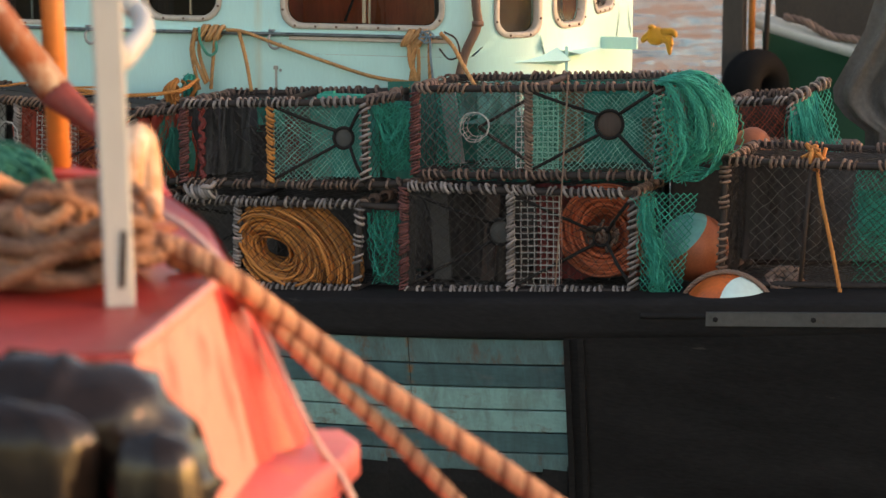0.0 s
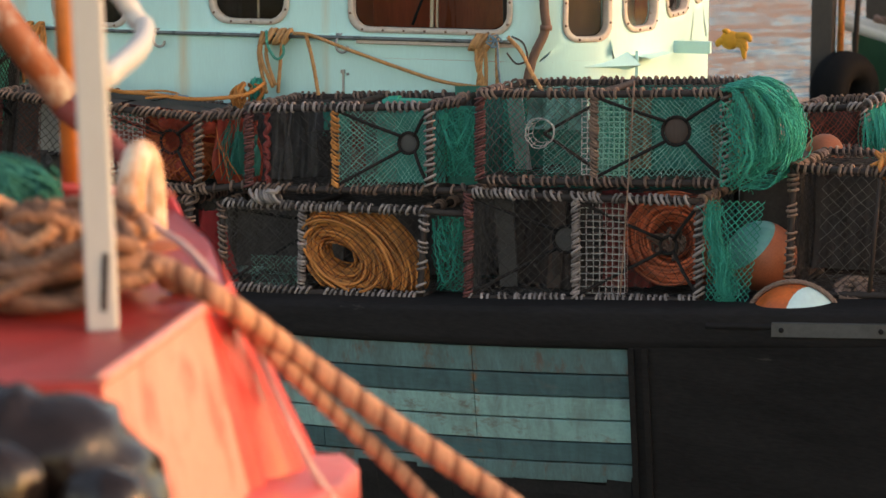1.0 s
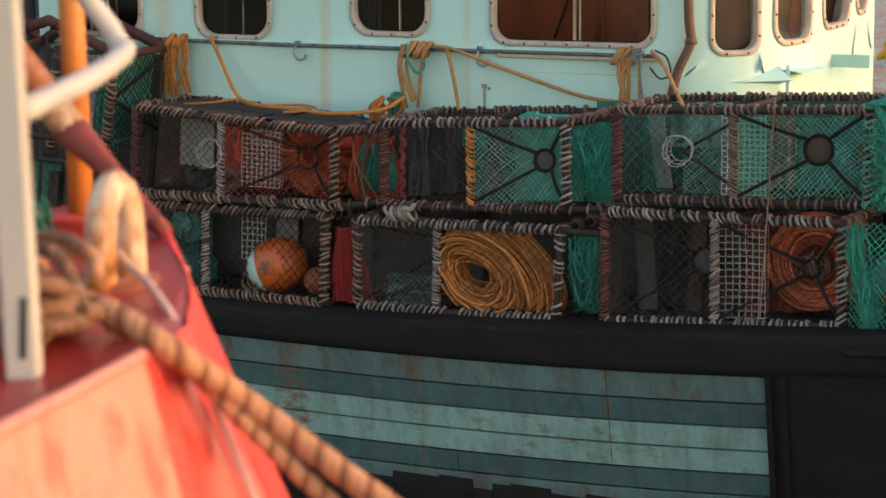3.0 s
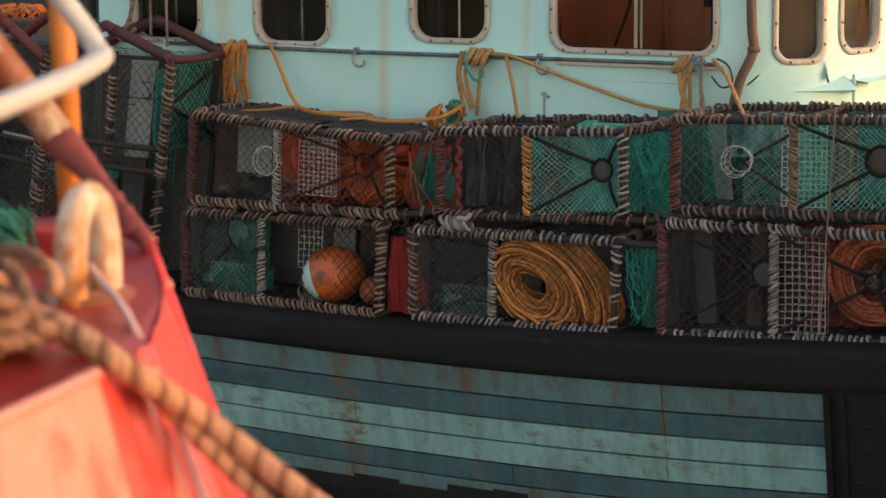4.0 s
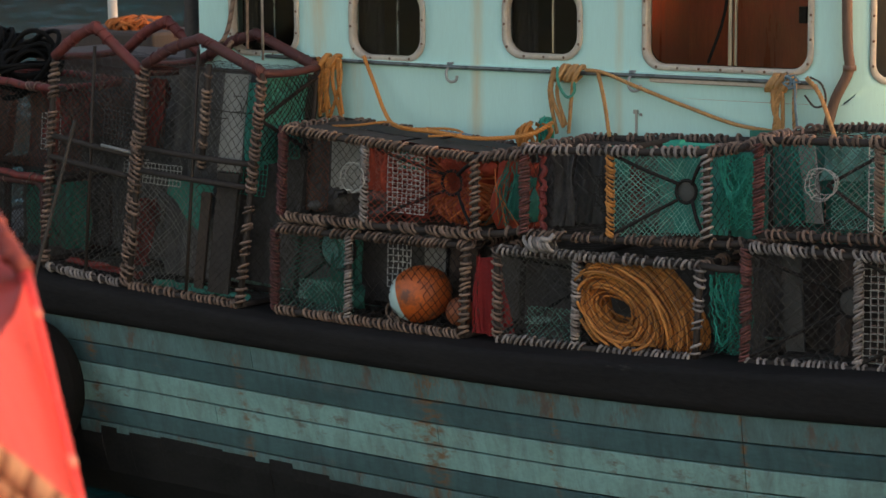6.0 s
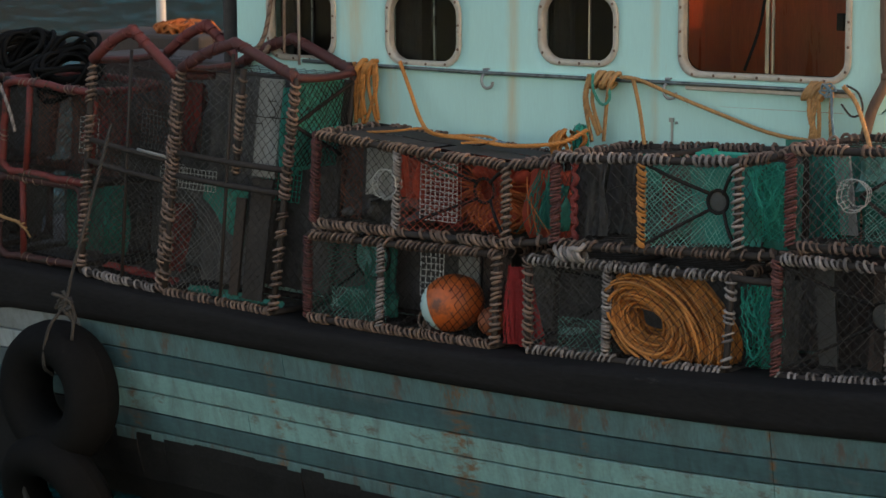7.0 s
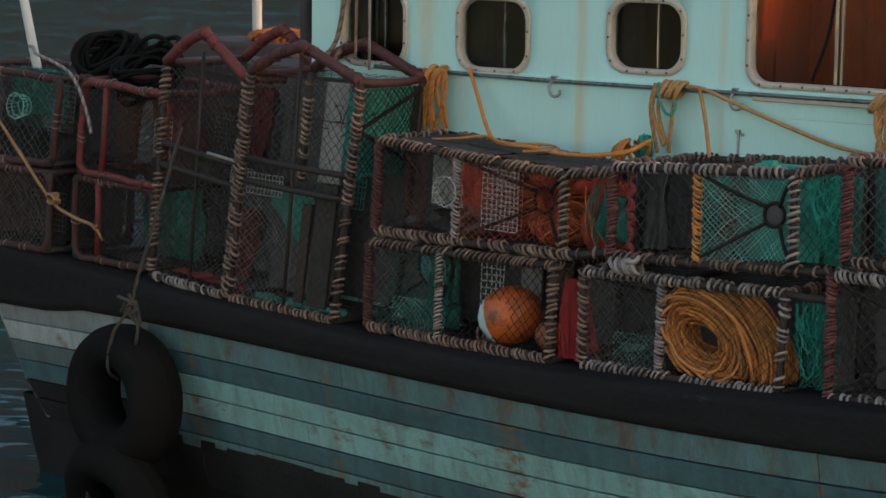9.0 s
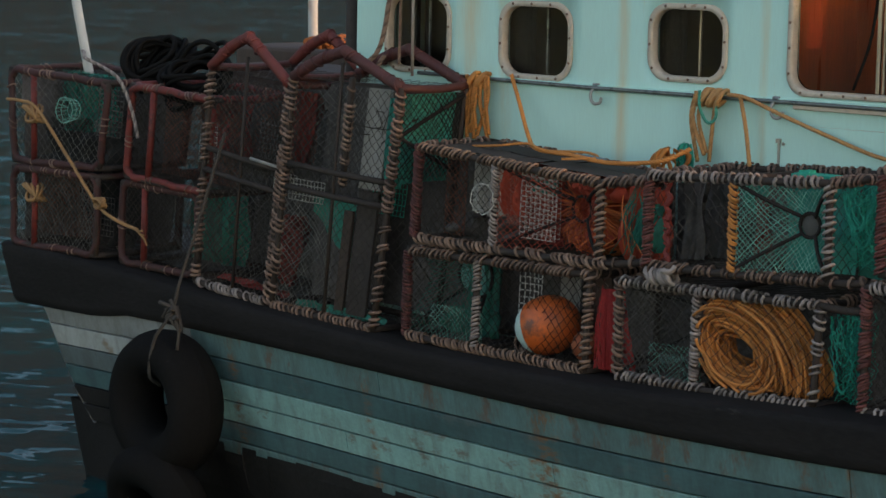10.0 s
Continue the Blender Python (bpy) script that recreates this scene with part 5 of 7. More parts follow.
for k in range(26):
    x, z = rnd.uniform(-1.06, -0.985), rnd.uniform(1.47, 1.60)
    tuft.tube(curve_pts([(x, 0.12 + 0.05 * rnd.random(), z), (x + rnd.gauss(-0.02, 0.02), 0.10 + 0.04 * rnd.random(), z - 0.08), (x + rnd.gauss(-0.03, 0.03), 0.11 + 0.04 * rnd.random(), max(1.34, z - rnd.uniform(0.1, 0.24)))], 7), 0.0016 * rnd.uniform(0.7, 1.3), 3, caps=False)
part("end_net", tuft, M_DARKGREENTWINE, c0.ob, "gathered green end net", kind="stuff")
tuft = Shape()
for k in range(5):
    x, z = rnd.uniform(-1.135, -1.05), rnd.uniform(1.40, 1.56)
    tuft.tube(curve_pts([(x, 0.13 + 0.04 * rnd.random(), z), (x + rnd.gauss(0.02, 0.02), 0.11, z - 0.07), (x + rnd.gauss(0.05, 0.03), 0.13, max(1.31, z - rnd.uniform(0.08, 0.2)))], 7), 0.0024, 4, caps=False)
part("loose_twine", tuft, M_FANROPE, c0.ob, "loose orange strands", kind="stuff")

# lower tier, aft: buoy
c0b = Creel("creel holding an orange buoy behind black netting", (-2.124, 0.137, 0.928), (-1.213, 0.087, 0.921), (-1.197, 0.086, 1.262), (-2.115, 0.136, 1.252), 0.365, B, T_, M_MAROON, T_, 0.40, G, 111, gap=0.05, tight=True)
c0b.front_net(M_GREYNETTWINE, 0.0, 0.40, 0.026, sag=0.05, r=0.0011)
c0b.front_net(M_SPOKE, 0.40, 1.0, 0.040, r=0.0015)
c0b.funnel(0.0, 0.40, 0.12, 0.68, M_DARKGREENTWINE, cell=0.024, radius=0.088, plug=M_BUOYTEAL, depth=0.72, r=0.0012)
c0b.front_net(M_PALEGREEN, 0.10, 0.40, 0.020, v=0.10, w0=0.0, w1=0.40, r=0.0012, sag=0.1)
c0b.cloth(0.02, 0.30, 0.55, M_GREENCLOTH, w0=0.0, w1=0.30, fold=0.08)
c0b.mesh_panel(0.48, 0.60, M_WHITEPLASTIC, 0.40, w0=0.35, cell=0.024, r=0.0026)
c0b.board(0.55, 0.66, 0.80, M_GREYBOARD, w0=0.35)
c0b.board(0.70, 0.84, 0.75, M_BROWNBOARD, w0=0.1)
c0b.shell(M_BLACKTWINE, 0.045)
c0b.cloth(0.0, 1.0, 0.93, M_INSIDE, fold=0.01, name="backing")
c0b.cloth(0.10, 0.24, 0.70, M_GREENCLOTH, w0=0.1, w1=0.95, fold=0.05)
ring_rope = Shape()
for k in range(5):
    ring_rope.tube([np.array(c0b.p(0.57, 0.30 + 0.03 * k, 0.14)) + np.array([0.05 * math.cos(a + k), 0.03 * math.sin(a), 0.045 * math.sin(a)]) for a in np.linspace(0, 6.28, 16, endpoint=False)], 0.006, 5, closed=True)
part("small_hank", ring_rope, M_TANROPE, c0b.ob, "small tan rope hank", kind="stuff")
red = Shape()
rows = []
for i in range(13):
    t = i / 12
    rows.append([(-1.178 + 0.021 * k * (1.15 - 0.45 * t) + 0.01 * math.sin(5 * t + k), 0.12 + 0.022 * math.sin(k * 1.7 + 1.5 * t) + 0.015 * noise.noise(Vector((k * 0.7, t * 5, 2))), 0.928 + 0.29 * t) for k in range(8)])
part("red_end_net", Shape().grid(rows), M_CRIMSON, c0b.ob, "bright red end netting")
s = Shape()
rnd = random.Random(118)
for k in range(60):
    x = rnd.uniform(-1.175, -1.05)
    s.tube(kinked(curve_pts([(-1.13 + 0.5 * (x + 1.13), 0.10, 1.21 + rnd.gauss(0, 0.01)), (x, 0.095, 1.08), (x + rnd.gauss(0, 0.012), 0.10, 0.935)], 10), rnd, 0.004), 0.0013, 3, caps=False)
part("red_twine", s, M_CRIMSON, c0b.ob, kind="stuff")


def buoy(c, r, front, tip, axis, label, eye=True, squash=(1, 1, 1)):
    """A round buoy with a second colour at its tip."""
    ob = thing("buoy", (c[0], c[1], c[2] - r), label, "buoy", "buoys")
    q = Vector((0, 0, 1)).rotation_difference(Vector(axis).normalized()).to_matrix().to_4x4()

    def cap(t0, t1, rr):
        s = Shape()
        rows = []
        for i in range(13):
            th = t0 + (t1 - t0) * i / 12
            rows.append([np.array(q @ Vector((rr * math.sin(th) * math.cos(a) * squash[0], rr * math.sin(th) * math.sin(a) * squash[1], rr * math.cos(th) * squash[2]))) + np.array(c) for a in np.linspace(0, 2 * math.pi, 33)])
        return s.grid(rows)
    part("body", cap(radians(62), math.pi, r), front, ob)
    part("tip", cap(0, radians(62), r * 1.003), tip, ob, "pale painted tip")
    if eye:
        e = np.array(q @ Vector((0, 0, r * 1.05))) + np.array(c)
        part("eyelet", Shape().tube([e + np.array([0.022 * math.cos(a), 0, 0.022 * math.sin(a)]) for a in np.linspace(0, 2 * math.pi, 12, endpoint=False)], 0.006, 6, closed=True), M_TANROPE, ob)
    return ob


buoy((-1.470, 0.19, 1.040), 0.108, M_BUOY, M_BUOYPALE, (-1, -0.22, -0.35), "orange buoy with pale tip inside a creel", squash=(1, 1, 1.16))
buoy((-1.300, 0.205, 0.985), 0.056, M_BUOYDULL, M_BUOYDULL, (-1, 0, 0), "small faded orange buoy inside a creel", eye=False)

# golden rope coil
coil = thing("rope_coil", (-0.42, 0.24, 0.945), "large golden rope coil packed in a creel", "rope coil")
rnd = random.Random(21)
ct, st_ = math.cos(radians(-36)), math.sin(radians(-36))
s = Shape()
for k in range(330):
    # slanting oval turns round an eye; only what lies between the bars is laid
    g = math.sqrt(rnd.random())
    rx, rz = 0.056 + 0.235 * g, 0.036 + 0.150 * g
    cx, cz = -0.600 + 0.095 * g + rnd.gauss(0, 0.005), 1.070 + 0.010 * g + rnd.gauss(0, 0.005)
    deep = 0.080 + 0.10 * max(0.0, 0.30 - g) / 0.30 + 0.045 * rnd.random() + 0.03 * g
    ph, t1 = rnd.uniform(0, 6.28), rnd.gauss(0, 0.03)
    run = []
    for i in range(73):
        b = 2 * math.pi * i / 72
        wob = 1 + 0.022 * math.sin(2 * b + ph) + 0.012 * math.sin(3 * b + 2 * ph)
        x, z = rx * wob * math.cos(b), rz * wob * math.sin(b)
        q = (cx + ct * x - st_ * z, deep + t1 * math.cos(b + ph) + 0.010 * math.sin(3 * b + ph), cz + st_ * x + ct * z)
        inside = -0.700 < q[0] < -0.238 and 0.953 < q[2] < 1.247
        if inside:
            run.append(q)
        if run and (not inside or i == 72):
            if len(run) > 4:
                s.tube(run, 0.0054 * rnd.uniform(0.86, 1.14), 6)
            run = []
part("turn_cordage", s, M_COIL, coil, "golden packed turns", kind="stuff")
s = Shape()
for k in range(8):
    # loose bights across the foot of the eye
    x0 = -0.69 + 0.012 * k
    s.tube(curve_pts([(x0, 0.078, 1.05 - 0.008 * k), (x0 + 0.05, 0.072, 1.01 - 0.007 * k), (x0 + 0.13, 0.072, 0.985 - 0.003 * k), (x0 + 0.22, 0.080, 0.966)], 12), 0.0054, 6)
part("bight_cordage", s, M_COIL, coil, kind="stuff")

# tall creels stood on end at the stern
M_ARCHRED = material("red_maroon_hose", (0.15, 0.027, 0.022), 0.7, var=0.35, coarse=8, bump=0.4, stain=(0.08, 0.02, 0.018), amount=0.45, stain_scale=9)
def tall(label, bl, br, tr, tl, depth, seed, peak, mats, hose=M_MAROON):
    c = Creel(label, bl, br, tr, tl, depth, None, mats[0], mats[1], mats[2], None, None, seed, "creels stood on end", gap=0.12, back_mat=None, upright_big=0.0185, open_top=True)
    P = c.p
    for v in (0, 1):
        apex = P(0.48, v, 1) + np.array([0, 0, peak])
        arch = curve_pts([P(0, v, 1), lerp(P(0, v, 1), apex, 0.5) + np.array([0, 0, 0.015]), lerp(P(0, v, 1), apex, 0.93), apex, lerp(apex, P(1, v, 1), 0.07), lerp(apex, P(1, v, 1), 0.6), P(1, v, 1)], 16)
        a = part("arched_top", Shape().tube(arch, 0.022, 10), hose, c.ob, "bound hose")
        s = Shape()
        for k in range(15):
            lashing(s, arch[k], arch[k + 1], 0.0235, 0.003, 0.028, 0.3, seed=seed + k)
        part("binding", s, hose, a, kind="stuff")
    for w in (0.63, 0.53):
        bar_with_lashing("cross_bar", P(0, 0.0, w), P(1, 0.0, w - 0.02), None, c.ob, seed, bar=0.0125)
    part("line", Shape().tube([P(0.52, 0, 0.02), P(0.45, 0.0, 1.08)], 0.0075, 6), M_BAR, c.ob)
    return c


tr_ = tall("tall netted creel stood on end with maroon arched top", (-2.906, 0.18, 0.945), (-2.306, 0.147, 0.925), (-2.165, 0.138, 1.855), (-2.781, 0.173, 1.862), 0.325, 131, 0.12, (T_, B, B))
tr_.front_net(M_DARKNET, 0.0, 0.52, 0.040, w0=0.55, r=0.0012)
tr_.front_net(M_BLACKTWINE, 0.52, 1.0, 0.042, r=0.0013)
tr_.front_net(M_GREYTWINE, 0.0, 0.55, 0.027, w1=0.50, sag=0.12, r=0.0013)
bar_with_lashing("middle_post", tr_.p(0.53, 0.06, 0.56), tr_.p(0.54, 0.02, 1.02), T_, tr_.ob, 144, gap=0.25)
hung = Shape().grid([[tr_.p(0.12 + 0.40 * u, 0.32 + 0.03 * math.sin(u * 9), 0.50 - t * (0.08 + 0.20 * u)) for u in np.linspace(0, 1, 10)] for t in np.linspace(0, 1, 6)])
part("hung_cloth", hung, M_GREENCLOTH, tr_.ob, "slanting dark green cloth")
tr_.cloth(0.0, 0.6, 0.62, M_INSIDE, fold=0.03)
tr_.mesh_panel(0.0, 0.34, M_WHITEMESH, 0.10, w0=0.47, w1=0.56, cell=0.02)
tr_.board(0.62, 0.82, 0.16, M_GREYBOARD, w0=0.56, w1=0.98, lean=0.0)
tr_.board(0.62, 0.80, 0.18, M_DARKCLOTH, w0=0.02, w1=0.55, lean=0.0)
tr_.board(0.46, 0.54, 0.25, M_BROWNBOARD, w0=0.02, w1=0.45)
tr_.cloth(0.1, 0.95, 0.25, M_GREENCLOTH, w0=0.0, w1=0.035)
tr_.mesh_panel(0.64, 0.98, M_GREEN, 0.30, w0=0.46, w1=0.60, cell=0.02)
tr_.front_net(M_GREYTWINE, 0.05, 0.60, 0.032, v=0.35, w0=0.55, w1=0.97, r=0.0012, sag=0.18)
tr_.shell(M_BLACKTWINE, 0.05)
tr_.cloth(0.0, 1.0, 0.95, M_INSIDE, fold=0.01, name="backing")
P = tr_.p
gn = net(Shape(), quad(P(1.0, 0.05, 0.62), P(1.0, 1.0, 0.62), P(1.0, 1.0, 0.97), P(1.0, 0.05, 0.97), (0.03, 0, 0)), 0.4, 0.33, 0.030, 0.0018)
part("end_net", gn, M_SPOKE, tr_.ob)
tr_.cloth(0.84, 0.99, 0.20, M_BRIGHTGREEN, w0=0.58, w1=0.95, fold=0.03)
part("spoke", Shape().tube([P(1.01, 0.03, 0.80), P(1.02, 0.95, 0.96)], 0.008, 6), M_SPOKE, tr_.ob)
part("spoke", Shape().tube([P(1.01, 0.03, 0.80), P(1.02, 0.95, 0.64)], 0.008, 6), M_SPOKE, tr_.ob)
end_sheet = Shape().grid([[P(1.0, v, w) + np.array([-0.03 + 0.02 * noise.noise(Vector((v * 4, w * 9, 1))), 0, 0]) for v in np.linspace(0.08, 0.98, 9)] for w in np.linspace(0.60, 0.97, 9)])
part("end_lining", end_sheet, M_BRIGHTGREEN, tr_.ob, "bright teal netting sheet")
sc = Shape()
rnd = random.Random(77)
for k in range(26):
    q = P(0.78, 0.3, 0.82)
    sc.tube(curve_pts([q + np.array([rnd.gauss(0, 0.05), rnd.gauss(0, 0.03), rnd.gauss(0, 0.05)]) for _ in range(3)], 7), 0.0022, 4)
part("loose_twine", sc, M_BLACKTWINE, tr_.ob, kind="stuff")

tl_ = tall("tall dark creel stood on end with maroon arched top", (-3.393, 0.207, 0.985), (-2.93, 0.18, 0.95), (-2.80, 0.174, 1.83), (-3.289, 0.20, 1.875), 0.42, 151, 0.155, (G, B, B), M_ARCHRED)
tl_.front_net(M_DARKNET, 0.0, 1.0, 0.036, r=0.0011)
tl_.mesh_panel(0.28, 0.62, M_GREYTWINE, 0.4, w0=0.60, w1=0.78, cell=0.02)
tl_.mesh_panel(0.30, 0.60, M_DARKNET, 0.4, w0=0.15, w1=0.40, cell=0.02)
tl_.board(0.15, 0.75, 0.60, M_BROWNBOARD, w0=0.70, w1=0.80)
tl_.cloth(0.80, 0.98, 0.35, M_REDWRAP, fold=0.06, w0=0.62, w1=0.95)
tl_.cloth(0.78, 0.98, 0.35, M_REDWRAP, fold=0.06, w0=0.06, w1=0.38)
tl_.front_net(M_RUSTNET, 0.15, 0.95, 0.024, v=0.45, w0=0.62, w1=0.92, r=0.0016, sag=0.2)
tl_.mesh_panel(0.72, 1.0, M_WHITEMESH, 0.2, w0=0.50, w1=0.58, cell=0.02)
tl_.cloth(0.05, 0.95, 0.30, M_REDWRAP, fold=0.03, w0=0.0, w1=0.035)
tl_.front_net(M_GREYTWINE, 0.05, 0.75, 0.030, v=0.30, w0=0.03, w1=0.55, r=0.0012, sag=0.18)
tl_.front_net(M_BLACKTWINE, 0.0, 1.0, 0.026, v=0.15, w0=0.55, w1=0.97, r=0.0016, sag=0.12)
tl_.shell(M_BLACKTWINE, 0.05)
tl_.cloth(0.0, 1.0, 0.95, M_INSIDE, fold=0.01, name="backing")
sc = Shape()
sc.tube([tl_.p(0.62, -0.02, 0.632), tl_.p(0.98, -0.02, 0.625)], 0.007, 8)
part("pale_bar", sc, M_GREYBOARD, tl_.ob, "pale worn bar")

M_DARKHOSE = material("dark_maroon_hose", (0.052, 0.015, 0.0135), 0.75, var=0.4, coarse=9, bump=0.5, stain=(0.12, 0.03, 0.024), amount=0.35, stain_scale=12)
M_REDHOSE = material("red_bound_hose", (0.16, 0.021, 0.016), 0.7, var=0.35, coarse=9, bump=0.4, stain=(0.055, 0.015, 0.013), amount=0.6, stain_scale=14)
# low creels right aft, bound in red and maroon
def hose_creel(label, bl, br, tr, tl, depth, mat, seed, posts=(), r=0.016):
    c = Creel(label, bl, br, tr, tl, depth, None, None, None, None, None, None, seed, "creels at the stern", back_mat=None)
    P = c.p
    L, H = c.size()
    ru, rw = 0.055 / L, 0.055 / H

    def ring(fixed, horizontal):
        pts = []
        for cu, cw, a0 in ((1 - ru, 1 - rw, 0), (ru, 1 - rw, 90), (ru, rw, 180), (1 - ru, rw, 270)):
            for k in range(6):
                q = radians(a0 + 90 * k / 5)
                u, w = cu + ru * math.cos(q), cw + rw * math.sin(q)
                pts.append(P(u, w, fixed) if horizontal else P(u, fixed, w))
        out = []
        for p, q in zip(pts, pts[1:] + pts[:1]):
            m = max(1, int(np.linalg.norm(q - p) / 0.07))
            for k in range(m):
                out.append(lerp(p, q, k / m))
        sag = random.Random(seed)
        return [p + np.array([sag.uniform(-0.004, 0.004), sag.uniform(-0.004, 0.004), sag.uniform(-0.005, 0.004)]) for p in out]

    for fixed, horizontal in ((0.0, False), (1.0, True), (0.98, False)):
        path = ring(fixed, horizontal)
        h = part("hose", Shape().tube(path, r, 9, closed=True), mat, c.ob)
        s = Shape()
        for k in range(0, len(path), 2):
            p, q = path[k], path[(k + 1) % len(path)]
            if np.linalg.norm(q - p) > 0.03:
                lashing(s, p, q, r + 0.002, 0.0032, 0.03, 0.35, seed=seed + k)
        part("binding", s, M_BROWNROPE, h, kind="stuff")
    for u in posts:
        part("hose", Shape().tube([P(u, 0, 0), P(u, 0, 1)], r * 0.9, 9), M_REDHOSE, c.ob)
    return c


p1 = hose_creel("maroon bound creel at the stern with green lining", (-4.69, 0.279, 1.385), (-4.05, 0.243, 1.395), (-3.985, 0.24, 1.765), (-4.71, 0.279, 1.79), 0.45, M_DARKHOSE, 171, (0.24,))
p1.front_net(M_GREYTWINE, 0, 1, 0.045, r=0.0011)
p1.cloth(0.05, 0.6, 0.6, M_GREENCLOTH, fold=0.05, w0=0.45)
p1.front_net(M_GREEN, 0.0, 0.6, 0.02, v=0.6, r=0.0016)
p1.mesh_panel(0.75, 1.0, M_GREYTWINE, 0.2, w0=0.35, cell=0.025, r=0.003)
p1.wire_ring(0.62, 0.63, M_PALEGREEN)
# near-black sheet put in for the dark inside of the creel
p1.cloth(0.1, 1.0, 0.3, M_NEARBLACK, w0=0.0, w1=0.35, fold=0.05)
p1.shell(M_BLACKTWINE, 0.05)
p1.cloth(0.0, 1.0, 0.92, M_INSIDE, name="backing")
p1.front_net(M_BLACKTWINE, 0, 1, 0.03, v=0.5)
p2 = hose_creel("lower maroon bound creel at the stern", (-4.70, 0.278, 1.012), (-4.08, 0.244, 1.015), (-4.06, 0.243, 1.355), (-4.693, 0.278, 1.35), 0.45, M_DARKHOSE, 181, (0.26,))
p2.front_net(M_GREYTWINE, 0, 1, 0.03)
# another near-black sheet in place of shade
p2.cloth(0.3, 1.0, 0.5, M_NEARBLACK, fold=0.05)
p2.front_net(M_RUSTNET, 0.0, 0.7, 0.024, v=0.3, w0=0.1, r=0.0016, sag=0.2)
p2.mesh_panel(0.55, 0.95, M_DARKNET, 0.25, w0=0.2, w1=0.7, cell=0.025)
p2.shell(M_BLACKTWINE, 0.05)
p2.cloth(0.0, 1.0, 0.9, M_INSIDE, name="backing")
p3 = hose_creel("bright red bound creel beside the tall creels", (-3.895, 0.26, 1.375), (-3.36, 0.235, 1.35), (-3.31, 0.23, 1.735), (-3.855, 0.26, 1.765), 0.42, M_REDHOSE, 191, (0.28,), r=0.0165)
p3.front_net(M_BLACKTWINE, 0, 1, 0.03)
p3.front_net(M_RUSTNET, 0.05, 1.0, 0.018, v=0.4, r=0.0018, sag=0.15)
p3.cloth(0.45, 1.0, 0.5, M_REDWRAP, w0=0.35, w1=0.95, fold=0.05)
p3.mesh_panel(0.78, 0.98, M_WHITEMESH, 0.1, w0=0.3, w1=0.7, cell=0.024)
p3.shell(M_BLACKTWINE, 0.05)
p3.cloth(0.0, 1.0, 0.9, M_INSIDE, name="backing")
p4 = hose_creel("dark creel under the red bound creel", (-3.95, 0.28, 1.0), (-3.43, 0.25, 1.0), (-3.42, 0.25, 1.335), (-3.94, 0.28, 1.345), 0.42, M_DARKHOSE, 201, (0.3,))
p4.cloth(0.3, 1.0, 0.6, M_GREENCLOTH, fold=0.05)
p4.front_net(M_DARKNET, 0.0, 1.0, 0.02, v=0.3, r=0.0016)
p4.cloth(0.0, 1.0, 0.9, M_INSIDE, name="backing")
p4.front_net(M_BLACKTWINE, 0, 1, 0.03)

# dark end sheets added in place of shade at the stern creels' ends
for c in (p1, p2):
    sheet = Shape().grid([[c.p(0.01, v, w) + np.array([0.03 * noise.noise(Vector((v * 5, w * 4, c.seed))), 0, 0]) for v in np.linspace(0.12, 0.98, 9)] for w in np.linspace(0.03, 0.95, 7)])
    part("end_lining", sheet, M_INSIDE, c.ob)
# creels forward
r1 = Creel("dark netted creel with orange knot, forward on the rail", (1.189, 0.0, 1.055), (2.05, -0.06, 1.10), (2.06, -0.06, 1.515), (1.2, 0.0, 1.505), 0.5, T_, None, T_, T_, None, None, 211, back_mat=B)
r1.front_net(M_BLACKTWINE, 0, 1, 0.032, r=0.0012)
r1.front_net(M_GREEN, 0.55, 1.0, 0.03, v=0.02, r=0.0013)
part("hung_net", net(Shape(), quad(r1.p(0.56, 0.10, 0.34), r1.p(1.0, 0.06, 0.04), r1.p(1.0, 0.06, 0.80), r1.p(0.60, 0.12, 0.70), (0, -0.03, 0)), 0.38, 0.30, 0.022, 0.0018, wob=0.006, seed=9), M_GREEN, r1.ob, "green net hung inside")
part("hung_net", net(Shape(), quad(r1.p(0.45, 0.5, 0.1), r1.p(1.0, 0.4, 0.1), r1.p(1.0, 0.4, 0.9), r1.p(0.5, 0.5, 0.9), (0, -0.05, 0)), 0.45, 0.30, 0.024, 0.0015, wob=0.006, seed=10), M_GREEN, r1.ob)
r1.front_net(M_GREYTWINE, 0.05, 0.5, 0.05, v=0.5, r=0.0011)
r1.cloth(-0.2, 1.0, 0.9, M_INSIDE)
r1.cloth(0.0, 0.35, 0.6, M_DARKCLOTH, fold=0.05, w0=0.1)
r1.cloth(0.5, 0.95, 0.6, M_GREENCLOTH, w0=0.35, w1=0.7)
r1.shell(M_BLACKTWINE, 0.035)
part("line", Shape().tube([r1.p(0.34, 0, 0.0), r1.p(0.36, 0, 0.95)], 0.008, 6), M_BAR, r1.ob)
r2 = Creel("red netted creel with hanging green net, behind", (1.0, 1.05, 1.43), (1.30, 1.0, 1.46), (1.27, 1.0, 1.625), (1.01, 1.05, 1.60), 0.35, G, B, B, G, None, None, 231)
r2.front_net(M_REDTWINE, 0, 1, 0.022, r=0.0016)
r2.cloth(0, 1, 0.3, M_BROWNBOARD)
r2.shell(M_BLACKTWINE, 0.04)
s = net(Shape(), quad((1.28, 0.99, 1.42), (1.50, 1.0, 1.40), (1.40, 1.2, 1.66), (1.27, 1.0, 1.62), (0, -0.05, 0)), 0.22, 0.22, 0.02, 0.0022)
part("hanging_net", s, M_GREEN, r2.ob)
s = Shape()
rnd = random.Random(66)
